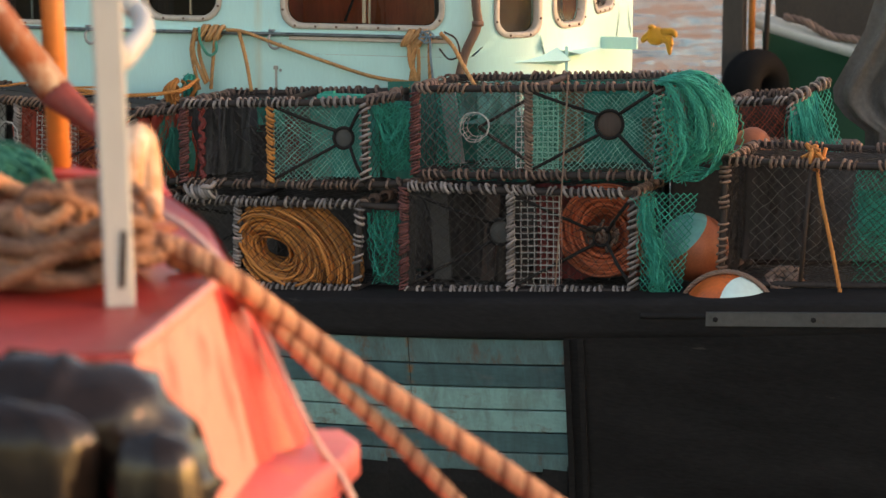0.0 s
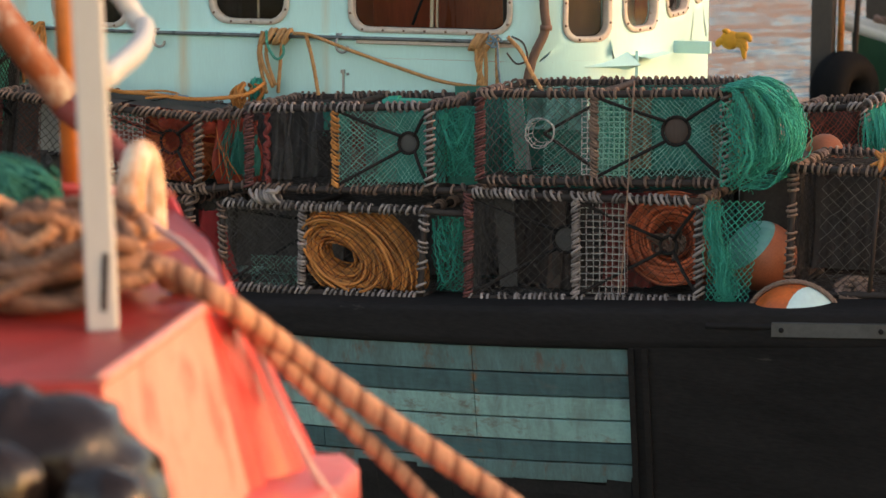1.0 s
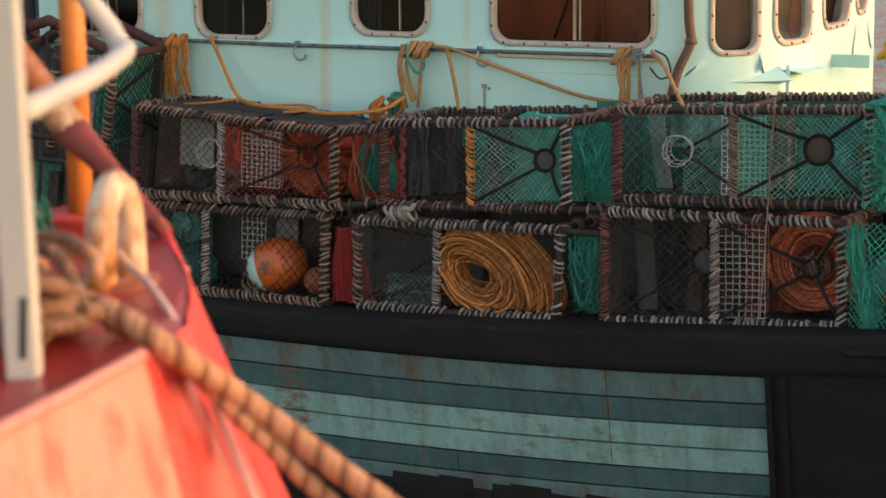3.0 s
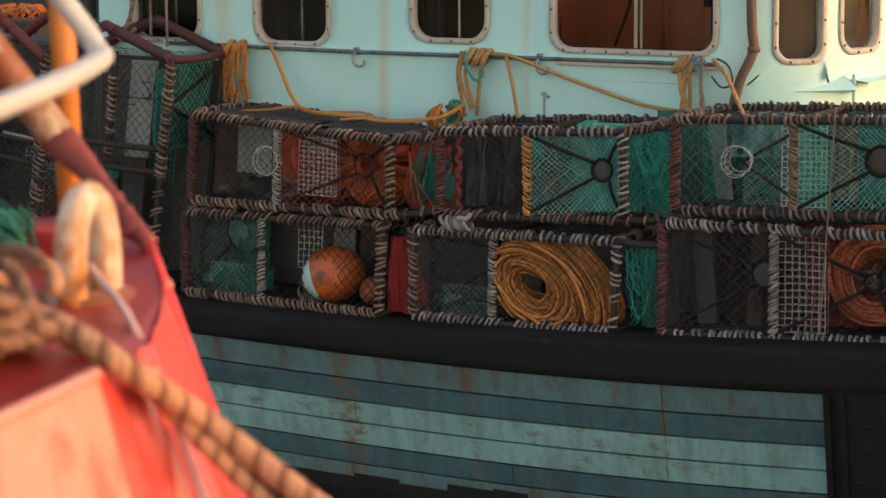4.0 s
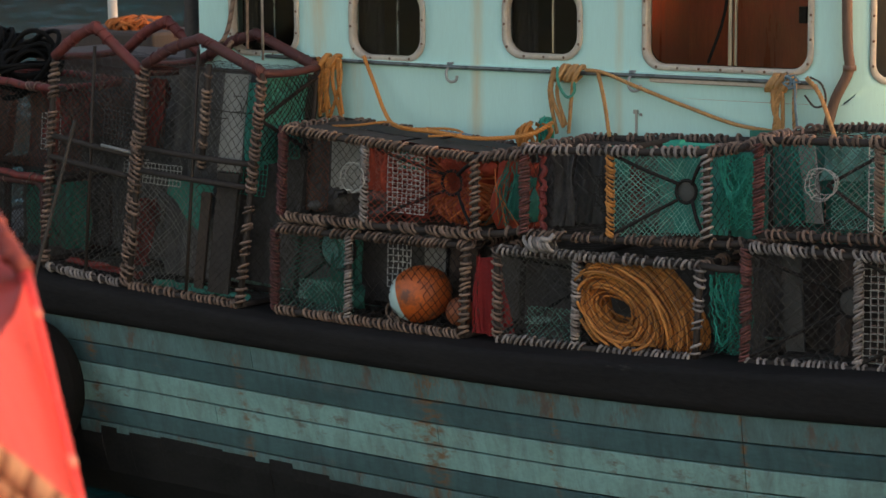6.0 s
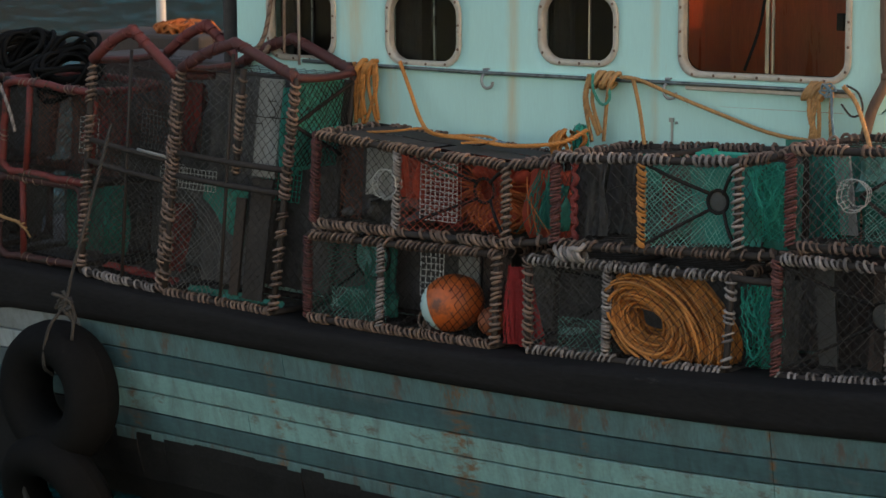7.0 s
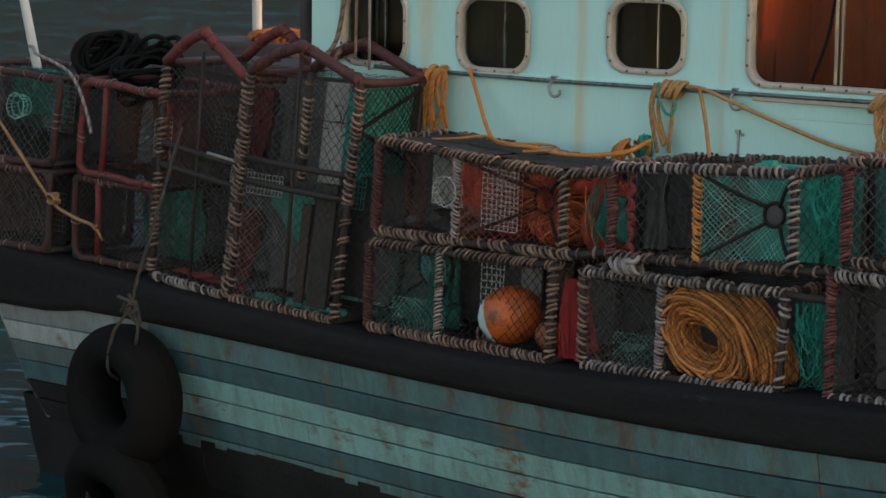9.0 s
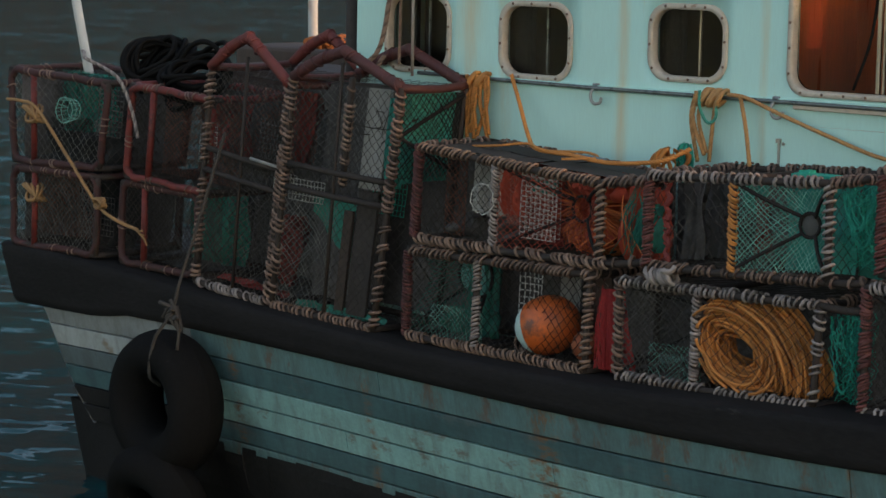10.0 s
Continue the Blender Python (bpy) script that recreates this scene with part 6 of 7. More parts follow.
for k in range(120):
    u = rnd.random()
    top = lerp((1.27, 1.0, 1.62), (1.36, 1.12, 1.655), u)
    foot = lerp((1.28, 0.97, 1.41), (1.47, 1.0, 1.39), min(1, max(0, u + rnd.gauss(0, 0.12))))
    mid = lerp(top, foot, 0.5) + np.array([rnd.gauss(0, 0.012), rnd.gauss(-0.03, 0.015), 0])
    s.tube(curve_pts([top, mid, foot], 8), 0.0017 * rnd.uniform(0.7, 1.4), 3, caps=False)
part("net_folds", s, M_GREEN, r2.ob, "bunched green net folds", kind="stuff")
bar_with_lashing("end_bar", (1.27, 1.0, 1.625), (1.40, 1.2, 1.69), G, r2.ob, 240, big=0.022)
# dark box added to close off the bright view between the creels
stand = Shape()
stand.box((0.93, 0.9, 0.9), (1.5, 1.5, 1.42))
stand.box((0.93, 0.32, 0.9), (1.17, 0.89, 1.47))
single("dark_box", stand, M_DARKCLOTH, "added dark box behind the gap, under the creel", "box", smooth=False, bevel=0.02)
sb = Shape().ball((1.16, 0.80, 1.46), 0.075, 18, 12)
single("buoy", sb, M_BUOYDULL, "faded orange buoy behind the forward creel", "buoy", "buoys")

# big green net hung over the creel's end
end_net = thing("draped_net", (1.06, 0.0, 1.44), "large bundle of bright green netting draped over a creel", "fishing net")
rnd = random.Random(31)
s = Shape()
for fold in range(12):
    # each fold is a hank of twine that hangs by itself
    m0 = 0.30 + 0.70 * ((fold * 5) % 12) / 11
    y0 = -0.12 + 0.28 * fold / 11
    w = lambda a: rnd.gauss(0, a)
    foot = 1.435 + 0.10 * rnd.random()
    sway = rnd.uniform(-0.02, 0.02)
    line = [np.array(p) for p in ((0.965, y0 * 0.6, 1.787), (0.985 + 0.09 * m0, y0, 1.803 - 0.03 * (1 - m0)), (1.01 + 0.16 * m0, y0 - 0.02, 1.735 - 0.05 * (1 - m0)), (1.015 + 0.195 * m0 + sway, y0 - 0.03, 1.645), (1.005 + 0.195 * m0 - sway, y0 - 0.035, 1.56), (0.99 + 0.16 * m0, y0 - 0.03, foot + 0.04), (0.975 + 0.10 * m0, y0, foot))]
    for k in range(17):
        off = np.array([w(0.009), w(0.009), w(0.006)])
        ctrl = [p + off * (0.6 + 0.25 * q) + np.array([w(0.004), w(0.004), w(0.004)]) for q, p in enumerate(line)]
        s.tube(kinked(curve_pts(ctrl[:rnd.choice((5, 6, 7, 7))], 22), rnd, 0.0065, 0.015), 0.0017 * rnd.uniform(0.7, 1.3), 3, caps=False)
part("twine", s, M_GREEN, end_net, kind="stuff")
s = net(Shape(), lambda u, v: np.array([0.97 + 0.15 * u * (0.55 + 0.5 * math.sin(math.pi * min(1, v + 0.1))) + 0.018 * noise.noise(Vector((u * 4, v * 7, 14))), -0.16 + 0.06 * u * u + 0.022 * noise.noise(Vector((u * 5, v * 6, 4))), 1.45 + 0.30 * v - 0.03 * u * u]), 0.17, 0.31, 0.022, 0.0019, wob=0.008, seg=0.025, seed=5)
part("mesh", s, M_GREEN, end_net)
fall_line = curve_pts([(0.96, 0, 1.79), (1.08, 0, 1.805), (1.175, 0, 1.73), (1.205, 0, 1.60), (1.15, 0, 1.46), (1.04, 0, 1.445)], 30)
s = net(Shape(), lambda u, v: fall_line[min(29, int(v * 29.99))] + np.array([0.012 * noise.noise(Vector((u * 5, v * 6, 2))), -0.13 + 0.34 * u - 0.03 * math.sin(math.pi * v), 0.012 * noise.noise(Vector((u * 5, v * 6, 9)))]), 0.34, 0.55, 0.020, 0.0017, wob=0.005, seg=0.03)
part("mesh", s, M_GREEN, end_net)
b = Shape().ball((0, 0, 0), 1.0, 20, 12)
for v in b.v:
    for q in v:
        q[:] = np.array((1.08, 0.09, 1.66)) + np.array((0.050, 0.05, 0.085)) * q * (0.9 + 0.15 * noise.noise(Vector(q * 2.2)))
part("core", b, M_GREENCLOTH, end_net)
s = net(Shape(), quad((0.97, -0.04, 1.45), (1.07, -0.06, 1.44), (1.10, -0.08, 1.66), (0.97, -0.05, 1.72), (0, -0.03, 0)), 0.12, 0.25, 0.022, 0.0018)
part("loose_mesh", s, M_GREEN, end_net)
# green netting and a big buoy below it
buoy((1.065, 0.13, 1.16), 0.128, M_BUOYDULL, M_BUOYTEAL, (-0.62, -0.45, 0.72), "large weathered orange and teal buoy under green netting", eye=False)
low = thing("hanging_net", (0.95, 0.0, 1.02), "green netting hanging from the creel beside a buoy", "fishing net")
part("mesh", net(Shape(), quad((0.90, -0.05, 1.02), (1.06, -0.08, 1.02), (1.10, 0.0, 1.38), (0.90, -0.03, 1.38), (0.01, -0.05, 0)), 0.18, 0.36, 0.024, 0.0021), M_GREEN, low)
s = Shape()
rnd = random.Random(3)
for k in range(80):
    x = rnd.uniform(0.90, 0.945)
    w = lambda a: rnd.gauss(0, a)
    s.tube(kinked(curve_pts([(x + w(0.01), -0.05 + w(0.01), 1.36 + w(0.012)), (x + 0.01 + w(0.016), -0.07 + w(0.014), 1.27), (x + 0.04 + w(0.018), -0.08 + w(0.014), 1.17), (x + 0.055 + w(0.016), -0.08 + w(0.012), 1.09), (x + 0.06 + w(0.016), -0.075, 1.015 + 0.05 * rnd.random() ** 3)], 12), rnd, 0.006), 0.0015 * rnd.uniform(0.7, 1.3), 3, caps=False)
part("bunched_twine", s, M_GREEN, low, kind="stuff")
# round fender with a rope on the rail
buoy((1.235, -0.09, 0.935), 0.172, M_BUOY, M_BUOYPALE, (1, -0.55, 0.25), "orange and pale blue round fender on the rail", eye=False)
s = Shape()
a = np.linspace(0.15, math.pi - 0.15, 22)
laid_rope(s, [(1.235 + 0.181 * math.cos(t), -0.10, 0.935 + 0.181 * math.sin(t)) for t in a], 0.0095, 3, 0.05)
single("fender_rope", s, M_TANROPE, "tan rope laid over the round fender", "rope")
s = Shape()
laid_rope(s, curve_pts([(1.52, 0.02, 1.54), (1.55, -0.04, 1.40), (1.60, -0.09, 1.22), (1.64, -0.12, 1.06)], 14), 0.0075, 3, 0.05)
rnd = random.Random(55)
for k in range(7):
    q = [np.array((1.52, -0.005, 1.545)) + np.array([rnd.gauss(0, 0.018), rnd.gauss(0, 0.012), rnd.gauss(0, 0.018)]) for _ in range(5)]
    s.tube(curve_pts(q, 14), 0.0068, 6)
s.tube([(1.52 + 0.012 * math.cos(t), 0.028 * math.cos(t), 1.52 + 0.034 * math.sin(t)) for t in np.linspace(0, 6.28, 14, endpoint=False)], 0.009, 6, closed=True)
single("knotted_rope", s, M_YELLOWROPE, "orange rope knotted to the forward creel", "rope")
s = Shape()
rnd = random.Random(12)
for k in range(12):
    s.tube([(1.42 + rnd.uniform(-0.03, 0.03) + 0.04 * math.cos(t), 0.0 + 0.02 * math.sin(t), 1.075 + rnd.uniform(-0.015, 0.02) + 0.03 * math.sin(t)) for t in np.linspace(0, 6.28, 12, endpoint=False)], 0.009, 5, closed=True)
single("rope_hank", s, M_BROWNROPE, "small brown rope hank on the rail", "rope")

# ---- ropes on the wheelhouse ----
def hitch(x, mat, label, tails, seed, drop=0.23):
    """Rope thrown round the grab rail, with loops hanging."""
    rnd = random.Random(seed)
    ob = thing("lashing_rope", (x, 0.49, 1.65), label, "rope", "ropes on the grab rail")
    s = Shape()
    for k in range(6):
        xx = x + rnd.uniform(-0.05, 0.05)
        s.tube([(xx + 0.02 * math.sin(a) * rnd.uniform(0.5, 1), 0.49 + 0.026 * math.cos(a), 1.876 + 0.028 * math.sin(a + 0.3)) for a in np.linspace(0, 6.28, 14, endpoint=False)], 0.0085, 6, closed=True)
    for k in range(tails):
        x0 = x + rnd.uniform(-0.075, 0.06)
        x1 = x0 + rnd.uniform(-0.05, 0.05)
        laid_rope(s, curve_pts([(x0, 0.475, 1.895), (x0 + rnd.uniform(-0.015, 0.015), 0.465, 1.80), (x1, 0.47, 1.876 - drop * rnd.uniform(0.75, 1.0))], 10), 0.008, 3, 0.04, 5)
    part("twine", s, mat, ob, kind="stuff")
    return ob


hitch(-2.09, M_YELLOWROPE, "orange rope tied in loops on the grab rail", 8, 1)
hitch(-1.0, M_WARMROPE, "tan and orange rope looped on the grab rail", 4, 2)
hitch(-0.12, M_WARMROPE, "tan rope looped on the grab rail end", 6, 3, 0.21)


def line_between(label, ctrl, r, mat, name="rope"):
    s = Shape()
    laid_rope(s, curve_pts(ctrl, 40), r, 3, 0.045, 5)
    return single(name, s, mat, label, "rope", "ropes on the grab rail")


line_between("orange rope running down to the creels", [(-1.93, 0.49, 1.905), (-1.86, 0.46, 1.80), (-1.78, 0.42, 1.69), (-1.66, 0.33, 1.655), (-1.45, 0.28, 1.65), (-1.25, 0.25, 1.64), (-1.05, 0.28, 1.66), (-1.0, 0.38, 1.70)], 0.0085, M_YELLOWROPE)
line_between("thin orange cord lying on the aft creel", [(-1.95, 0.30, 1.645), (-1.80, 0.28, 1.66), (-1.70, 0.32, 1.672), (-1.60, 0.30, 1.655), (-1.42, 0.32, 1.66), (-1.33, 0.27, 1.65), (-1.45, 0.22, 1.64)], 0.005, M_YELLOWROPE)
line_between("blue cord lying on the aft creel", [(-1.5, 0.30, 1.65), (-1.38, 0.28, 1.652), (-1.28, 0.26, 1.648)], 0.005, M_BLUEROPE)
line_between("tan rope slung along the wheelhouse side", [(-0.92, 0.48, 1.892), (-0.84, 0.478, 1.885), (-0.70, 0.48, 1.838), (-0.5, 0.485, 1.775), (-0.3, 0.485, 1.72), (-0.12, 0.485, 1.70)], 0.0075, M_WARMROPE)
line_between("tan rope tail down the wheelhouse side", [(-0.865, 0.478, 1.89), (-0.835, 0.475, 1.78), (-0.81, 0.47, 1.65)], 0.008, M_WARMROPE)
line_between("tan rope tail to the forward creel", [(-0.02, 0.475, 1.90), (0.04, 0.45, 1.85), (0.11, 0.38, 1.77), (0.20, 0.25, 1.70)], 0.0085, M_WARMROPE)
line_between("green and white cord tied on the rail", [(-1.03, 0.465, 1.90), (-1.02, 0.455, 1.84), (-0.985, 0.455, 1.79), (-0.955, 0.46, 1.81), (-0.965, 0.47, 1.86)], 0.006, M_GREENCORD)
line_between("blue and white cord tied on the rail", [(-0.09, 0.465, 1.905), (-0.06, 0.46, 1.88), (-0.055, 0.46, 1.80), (-0.045, 0.46, 1.72)], 0.005, M_BLUEROPE)
for k in range(5):
    a = k * 1.1
    line_between("blue and white cord knot", [(-0.07, 0.462, 1.885), (-0.07 + 0.034 * math.cos(a), 0.455, 1.885 + 0.026 * math.sin(a)), (-0.07 + 0.026 * math.cos(a + 1), 0.46, 1.885 + 0.022 * math.sin(a + 1))], 0.0036, M_BLUEROPE, "cord")
line_between("dark loop of wire by the pipe", [(0.0, 0.46, 1.905), (0.05, 0.45, 1.88), (0.065, 0.45, 1.82), (0.02, 0.46, 1.80), (-0.02, 0.46, 1.84)], 0.004, M_BLACKTWINE)
strand_heap("net_scrap", (-1.06, 0.43, 1.665), (0.03, 0.03, 0.05), M_GREEN, "scrap of green netting by the rail", "fishing net", 50, 0.0025, 8, core=M_GREENCLOTH)
strand_heap("rope_tangle", (-1.07, 0.36, 1.665), (0.07, 0.06, 0.035), M_YELLOWROPE, "tangle of orange rope on the creel", "rope", 16, 0.007, 18)
s = Shape()
laid_rope(s, [(0.62, -0.03, 1.80), (0.605, -0.05, 1.40), (0.585, -0.06, 1.02)], 0.0032, 3, 0.03, 5)
single("cord", s, M_TANROPE, "thin grey cord hanging down the creel fronts", "rope")
line_between("pale rope with eye by the aft window", [(-2.52, 0.46, 2.3), (-2.55, 0.44, 2.05), (-2.57, 0.42, 1.96), (-2.60, 0.40, 1.92), (-2.56, 0.40, 1.90), (-2.53, 0.42, 1.95)], 0.010, M_TANROPE)
line_between("thin pale line by the aft window", [(-2.47, 0.45, 2.3), (-2.46, 0.43, 1.92)], 0.006, M_TANROPE)
s = Shape().tube([(-2.36, 0.40, 2.3), (-2.36, 0.40, 1.88)], 0.006, 6)
single("wire_stay", s, M_GREYROPE, "thin wire stay by the aft window", "wire")
M_DULLYELLOW = material("weathered_yellow_rope", (0.33, 0.175, 0.075), 0.85, var=0.35, coarse=9, fine=300, bump=0.5)
# aft mast and gear behind the tall creels
GX, GY, GZ = -4.36, 1.83, 1.925
s = Shape().tube([(-2.90, 0.62, 0.9), (-2.90, 0.62, 2.6)], 0.03, 10)
single("mast", s, M_DARKCLOTH, "dark mast behind the wheelhouse", "mast")
for x, y, lean in ((GX, GY, 0.02), (-4.333, 0.60, 0.42)):
    s = Shape().tube([(x, y, 0.97), (x - lean, y, 2.45)], 0.024 if y > 1 else 0.021, 12)
    single("stanchion", s, M_WHITEPOST, "white painted stanchion at the stern", "post", "stern stanchions")
strand_heap("rope_heap", (GX + 0.15, GY, GZ - 0.035), (0.15, 0.14, 0.035), M_ORANGEROPE, "heap of sunlit orange rope by the mast", "rope heap", 110, 0.007, 28, core=M_BROWNBOARD)
gear_box = Shape()
gear_box.box((GX - 0.35, GY - 0.2, 0.95), (GX + 0.40, GY + 0.22, 1.865))
single("dark_box", gear_box, M_BROWNBOARD, "dark stowage box under the orange rope heap", "box", smooth=False, bevel=0.02)
box_ = Shape()
box_.box((-4.0, 0.85, 0.95), (-3.1, 1.3, 1.83))
single("dark_box", box_, M_BROWNBOARD, "dark stowage box behind the tall creels", "box", smooth=False, bevel=0.02)
rope_coil("black_hose_coil", (-3.98, 0.52, 1.84), (0.2, -0.75, 1.0), 0.125, 0.08, M_RUBBER, "black hose coiled on the stern creels", 16, 0.011, 41, tilt=0.8, oval=1.25)
rope_coil("black_hose_coil", (-3.70, 0.48, 1.80), (0.4, -0.7, 0.9), 0.12, 0.09, M_RUBBER, "black hose coiled on the red creel", 15, 0.011, 42, tilt=0.9, oval=1.3)
line_between("pale rope tail hanging over the stern creels", [(-4.575, 0.575, 1.868), (-4.42, 0.46, 1.872), (-4.25, 0.32, 1.872), (-4.12, 0.225, 1.866), (-4.0, 0.22, 1.835), (-3.889, 0.22, 1.784), (-3.808, 0.218, 1.661), (-3.77, 0.218, 1.549)], 0.008, M_GREYROPE)
line_between("yellow rope tied from the stern creel", [(-4.60, 0.17, 1.665), (-4.50, 0.16, 1.665), (-4.38, 0.16, 1.64), (-4.17, 0.15, 1.46), (-3.96, 0.15, 1.26), (-3.83, 0.15, 1.20), (-3.70, 0.16, 1.17)], 0.0075, M_DULLYELLOW)
s = Shape()
for k in range(5):
    s.tube([(-3.939 + 0.026 * math.cos(a + k), 0.15 + 0.016 * math.sin(a), 1.262 + 0.020 * math.sin(a + 0.9 * k)) for a in np.linspace(0, 6.28, 12, endpoint=False)], 0.007, 5, closed=True)
tied = thing("rope_knot", (-3.939, 0.15, 1.24), "knot and frayed end of the yellow rope", "rope")
part("turn_cordage", s, M_DULLYELLOW, tied, kind="stuff")
s = Shape()
for k in range(4):
    s.tube(curve_pts([(-3.72, 0.155, 1.178), (-3.69 + 0.012 * k, 0.15, 1.165 - 0.008 * k), (-3.66 + 0.01 * k, 0.15, 1.172 - 0.02 * k)], 6), 0.0045, 5)
part("frayed_end", s, M_DULLYELLOW, tied, kind="stuff")
for z in (1.60, 1.25):
    s = Shape()
    for k in range(7):
        s.tube([(-4.53 + 0.045 * math.cos(a + k), 0.265 + 0.03 * math.sin(a), z + 0.035 * math.sin(a + 0.7 * k)) for a in np.linspace(0, 6.28, 12, endpoint=False)], 0.008, 5, closed=True)
    tied = thing("rope_knot", (-4.53, 0.265, z - 0.04), "yellow rope knot on a red post", "rope")
    part("turn_cordage", s, M_DULLYELLOW, tied, kind="stuff")
M_OLDROPE = material("old_grey_brown_rope", (0.055, 0.045, 0.039), 0.9, var=0.3, coarse=9, fine=300, bump=0.5)
# tyre fender on its rope
tyre = thing("tyre_fender", (-3.56, 0.1, 0.17), "old black tyre hung as a fender", "tyre")


def torus(c, R, r, n1, n2, m, flat=1.0):
    rows = []
    for i in range(n1 + 1):
        a = 2 * math.pi * i / n1
        rows.append([np.array(c) + np.array(m @ Vector(((R + r * math.cos(b)) * math.cos(a), flat * r * math.sin(b), (R + r * math.cos(b)) * math.sin(a)))) for b in np.linspace(0, 2 * math.pi, n2 + 1)])
    return Shape().grid(rows)


TY = (-3.36, 0.02, 0.500)
tm = Matrix.Rotation(radians(-5), 3, "Z")
part("tyre", torus(TY, 0.208, 0.098, 44, 16, tm, 1.25), M_RUBBER, tyre)
s = Shape()
laid_rope(s, curve_pts([(-3.13, 0.13, 1.62), (-3.18, 0.03, 1.25), (-3.205, -0.04, 1.03), (-3.235, -0.06, 0.895), (-3.30, -0.09, 0.79), (-3.33, -0.095, 0.64), (-3.35, -0.02, 0.58)], 30), 0.0075, 3, 0.05, 5)
part("rope", s, M_OLDROPE, tyre, "old grey hanging rope", kind="stuff")
s = Shape()
rnd = random.Random(17)
for k in range(9):
    q = [np.array((-3.235, -0.055, 0.895)) + np.array([rnd.gauss(0, 0.020), rnd.gauss(0, 0.012), rnd.gauss(0, 0.022)]) for _ in range(4)]
    s.tube(curve_pts(q, 10), 0.0075, 5)
s.tube(curve_pts([(-3.235, -0.055, 0.895), (-3.20, -0.05, 0.83), (-3.20, -0.06, 0.75)], 8), 0.007, 5)
part("rope_knot", s, M_OLDROPE, tyre, "frayed brown knot", kind="stuff")
low_tyre = thing("tyre_fender", (-3.37, 0.0, -0.2), "second black tyre hung at the waterline", "tyre")
part("tyre", torus((-3.36, 0.0, 0.045), 0.215, 0.09, 40, 14, Matrix.Rotation(radians(-6), 3, "Z") @ Matrix.Rotation(radians(18), 3, "X"), 1.1), M_RUBBER, low_tyre)
# thin grey ring stands in for the pale highlight arc on the tyre
part("bead_highlight", torus((-3.36, -0.06, 0.055), 0.150, 0.012, 40, 8, Matrix.Rotation(radians(-6), 3, "Z") @ Matrix.Rotation(radians(18), 3, "X"), 1.0), M_PLATE, low_tyre, "grey ring for the highlight on the inner bead")

M_CLOTHGREY = material("dark_grey_cloth", (0.12, 0.108, 0.10), 0.9, spec=0.1, var=0.3, coarse=5, bump=0.5)
# ---- green boat beyond ----
gboat = thing("green_boat", (0.8, 8.2, 0), "dark green boat with cream rail moored beyond", "boat")


def gsheer(x):
    return 1.50 - 0.30 * x + 0.03 * x * x


s = Shape()
s.grid([[(0.12 + 0.3 * k, 7.32 + 0.10 * (1 - z), min(z, gsheer(0.12 + 0.3 * k) - 0.05)) for k in range(10)] for z in (-0.1, 0.5, 0.9, 1.2, 1.5)])
part("hull", s, M_GREENHULL, gboat)
s = Shape()
s.grid([[(0.06 + 0.3 * k, 7.30 + d, gsheer(0.06 + 0.3 * k) + z) for k in range(10)] for d, z in ((0.02, -0.055), (-0.03, -0.05), (-0.03, 0.0), (-0.02, 0.012), (0.02, 0.014), (0.02, 0.03), (0.25, 0.035))])
part("rail", s, M_CREAM, gboat, "cream painted rail")
s = Shape()
s.box((0.1, 7.9, 0.9), (3, 9.5, 2.6))
part("deckhouse", s, M_WOODPILE, gboat, smooth=False)
s = Shape()
s.box((-0.12, 7.12, -0.2), (0.02, 7.26, 2.3))
single("mooring_post", s, M_WOODPILE, "weathered timber mooring post", "post", smooth=False, bevel=0.01)
s = Shape().tube([(0.06, 7.2, 1.2), (0.065, 7.2, 2.3)], 0.022, 8)
single("pole", s, M_ORANGEPOLE, "thin rusty pole by the timber post", "pole")
s = Shape().tube([(0.16, 7.15, 1.2), (0.20, 7.15, 2.3)], 0.018, 8)
single("line", s, M_BAR, "dark line by the timber post", "rope")
s = Shape()
laid_rope(s, curve_pts([(0.25, 7.35, 1.50), (0.4, 7.32, 1.47), (0.55, 7.32, 1.39), (0.75, 7.32, 1.36), (0.95, 7.32, 1.29), (1.3, 7.32, 1.2)], 30), 0.028, 3, 0.15)
part("rope", s, M_BROWNROPE, gboat)
t2 = thing("tyre_fender", (0.08, 7.2, 0.9), "black tyre fender on the timber post", "tyre")
part("tyre", torus((0.12, 7.05, 1.06), 0.155, 0.10, 30, 12, Matrix.Rotation(radians(62), 3, "Z"), 1.4), M_RUBBER, t2)
# tarpaulin over gear on the foredeck
rows = []
for i in range(22):
    t = i / 21
    z = 1.05 + 1.2 * t
    left = float(np.interp(z, (1.05, 1.50, 1.55, 1.65, 1.90, 2.25), (1.50, 1.58, 1.50, 1.425, 1.555, 1.66)))
    rows.append([(left + k * 0.0115 * (1 + 0.5 * t), 1.0 + 0.028 * math.sin(k * 0.62 + t * 2.2) + 0.014 * math.sin(k * 1.37 - t * 3) + 0.03 * noise.noise(Vector((k * 0.12, t * 4, 0))), z) for k in range(64)])
single("tarpaulin", Shape().grid(rows), M_CLOTHGREY, "dark grey folded cloth hung over gear", "tarpaulin")

# ---- red boat in front ----
M_BAND = material("worn_pink_red_paint", (0.62, 0.13, 0.115), 0.45, var=0.2, coarse=8, fine=60, bump=0.3, stain=(0.62, 0.22, 0.07), amount=0.4, stain_scale=9)
bow = thing("red_boat", (1.0, -5.6, 1.0), "red painted boat bow with rope and rusty fittings", "boat")
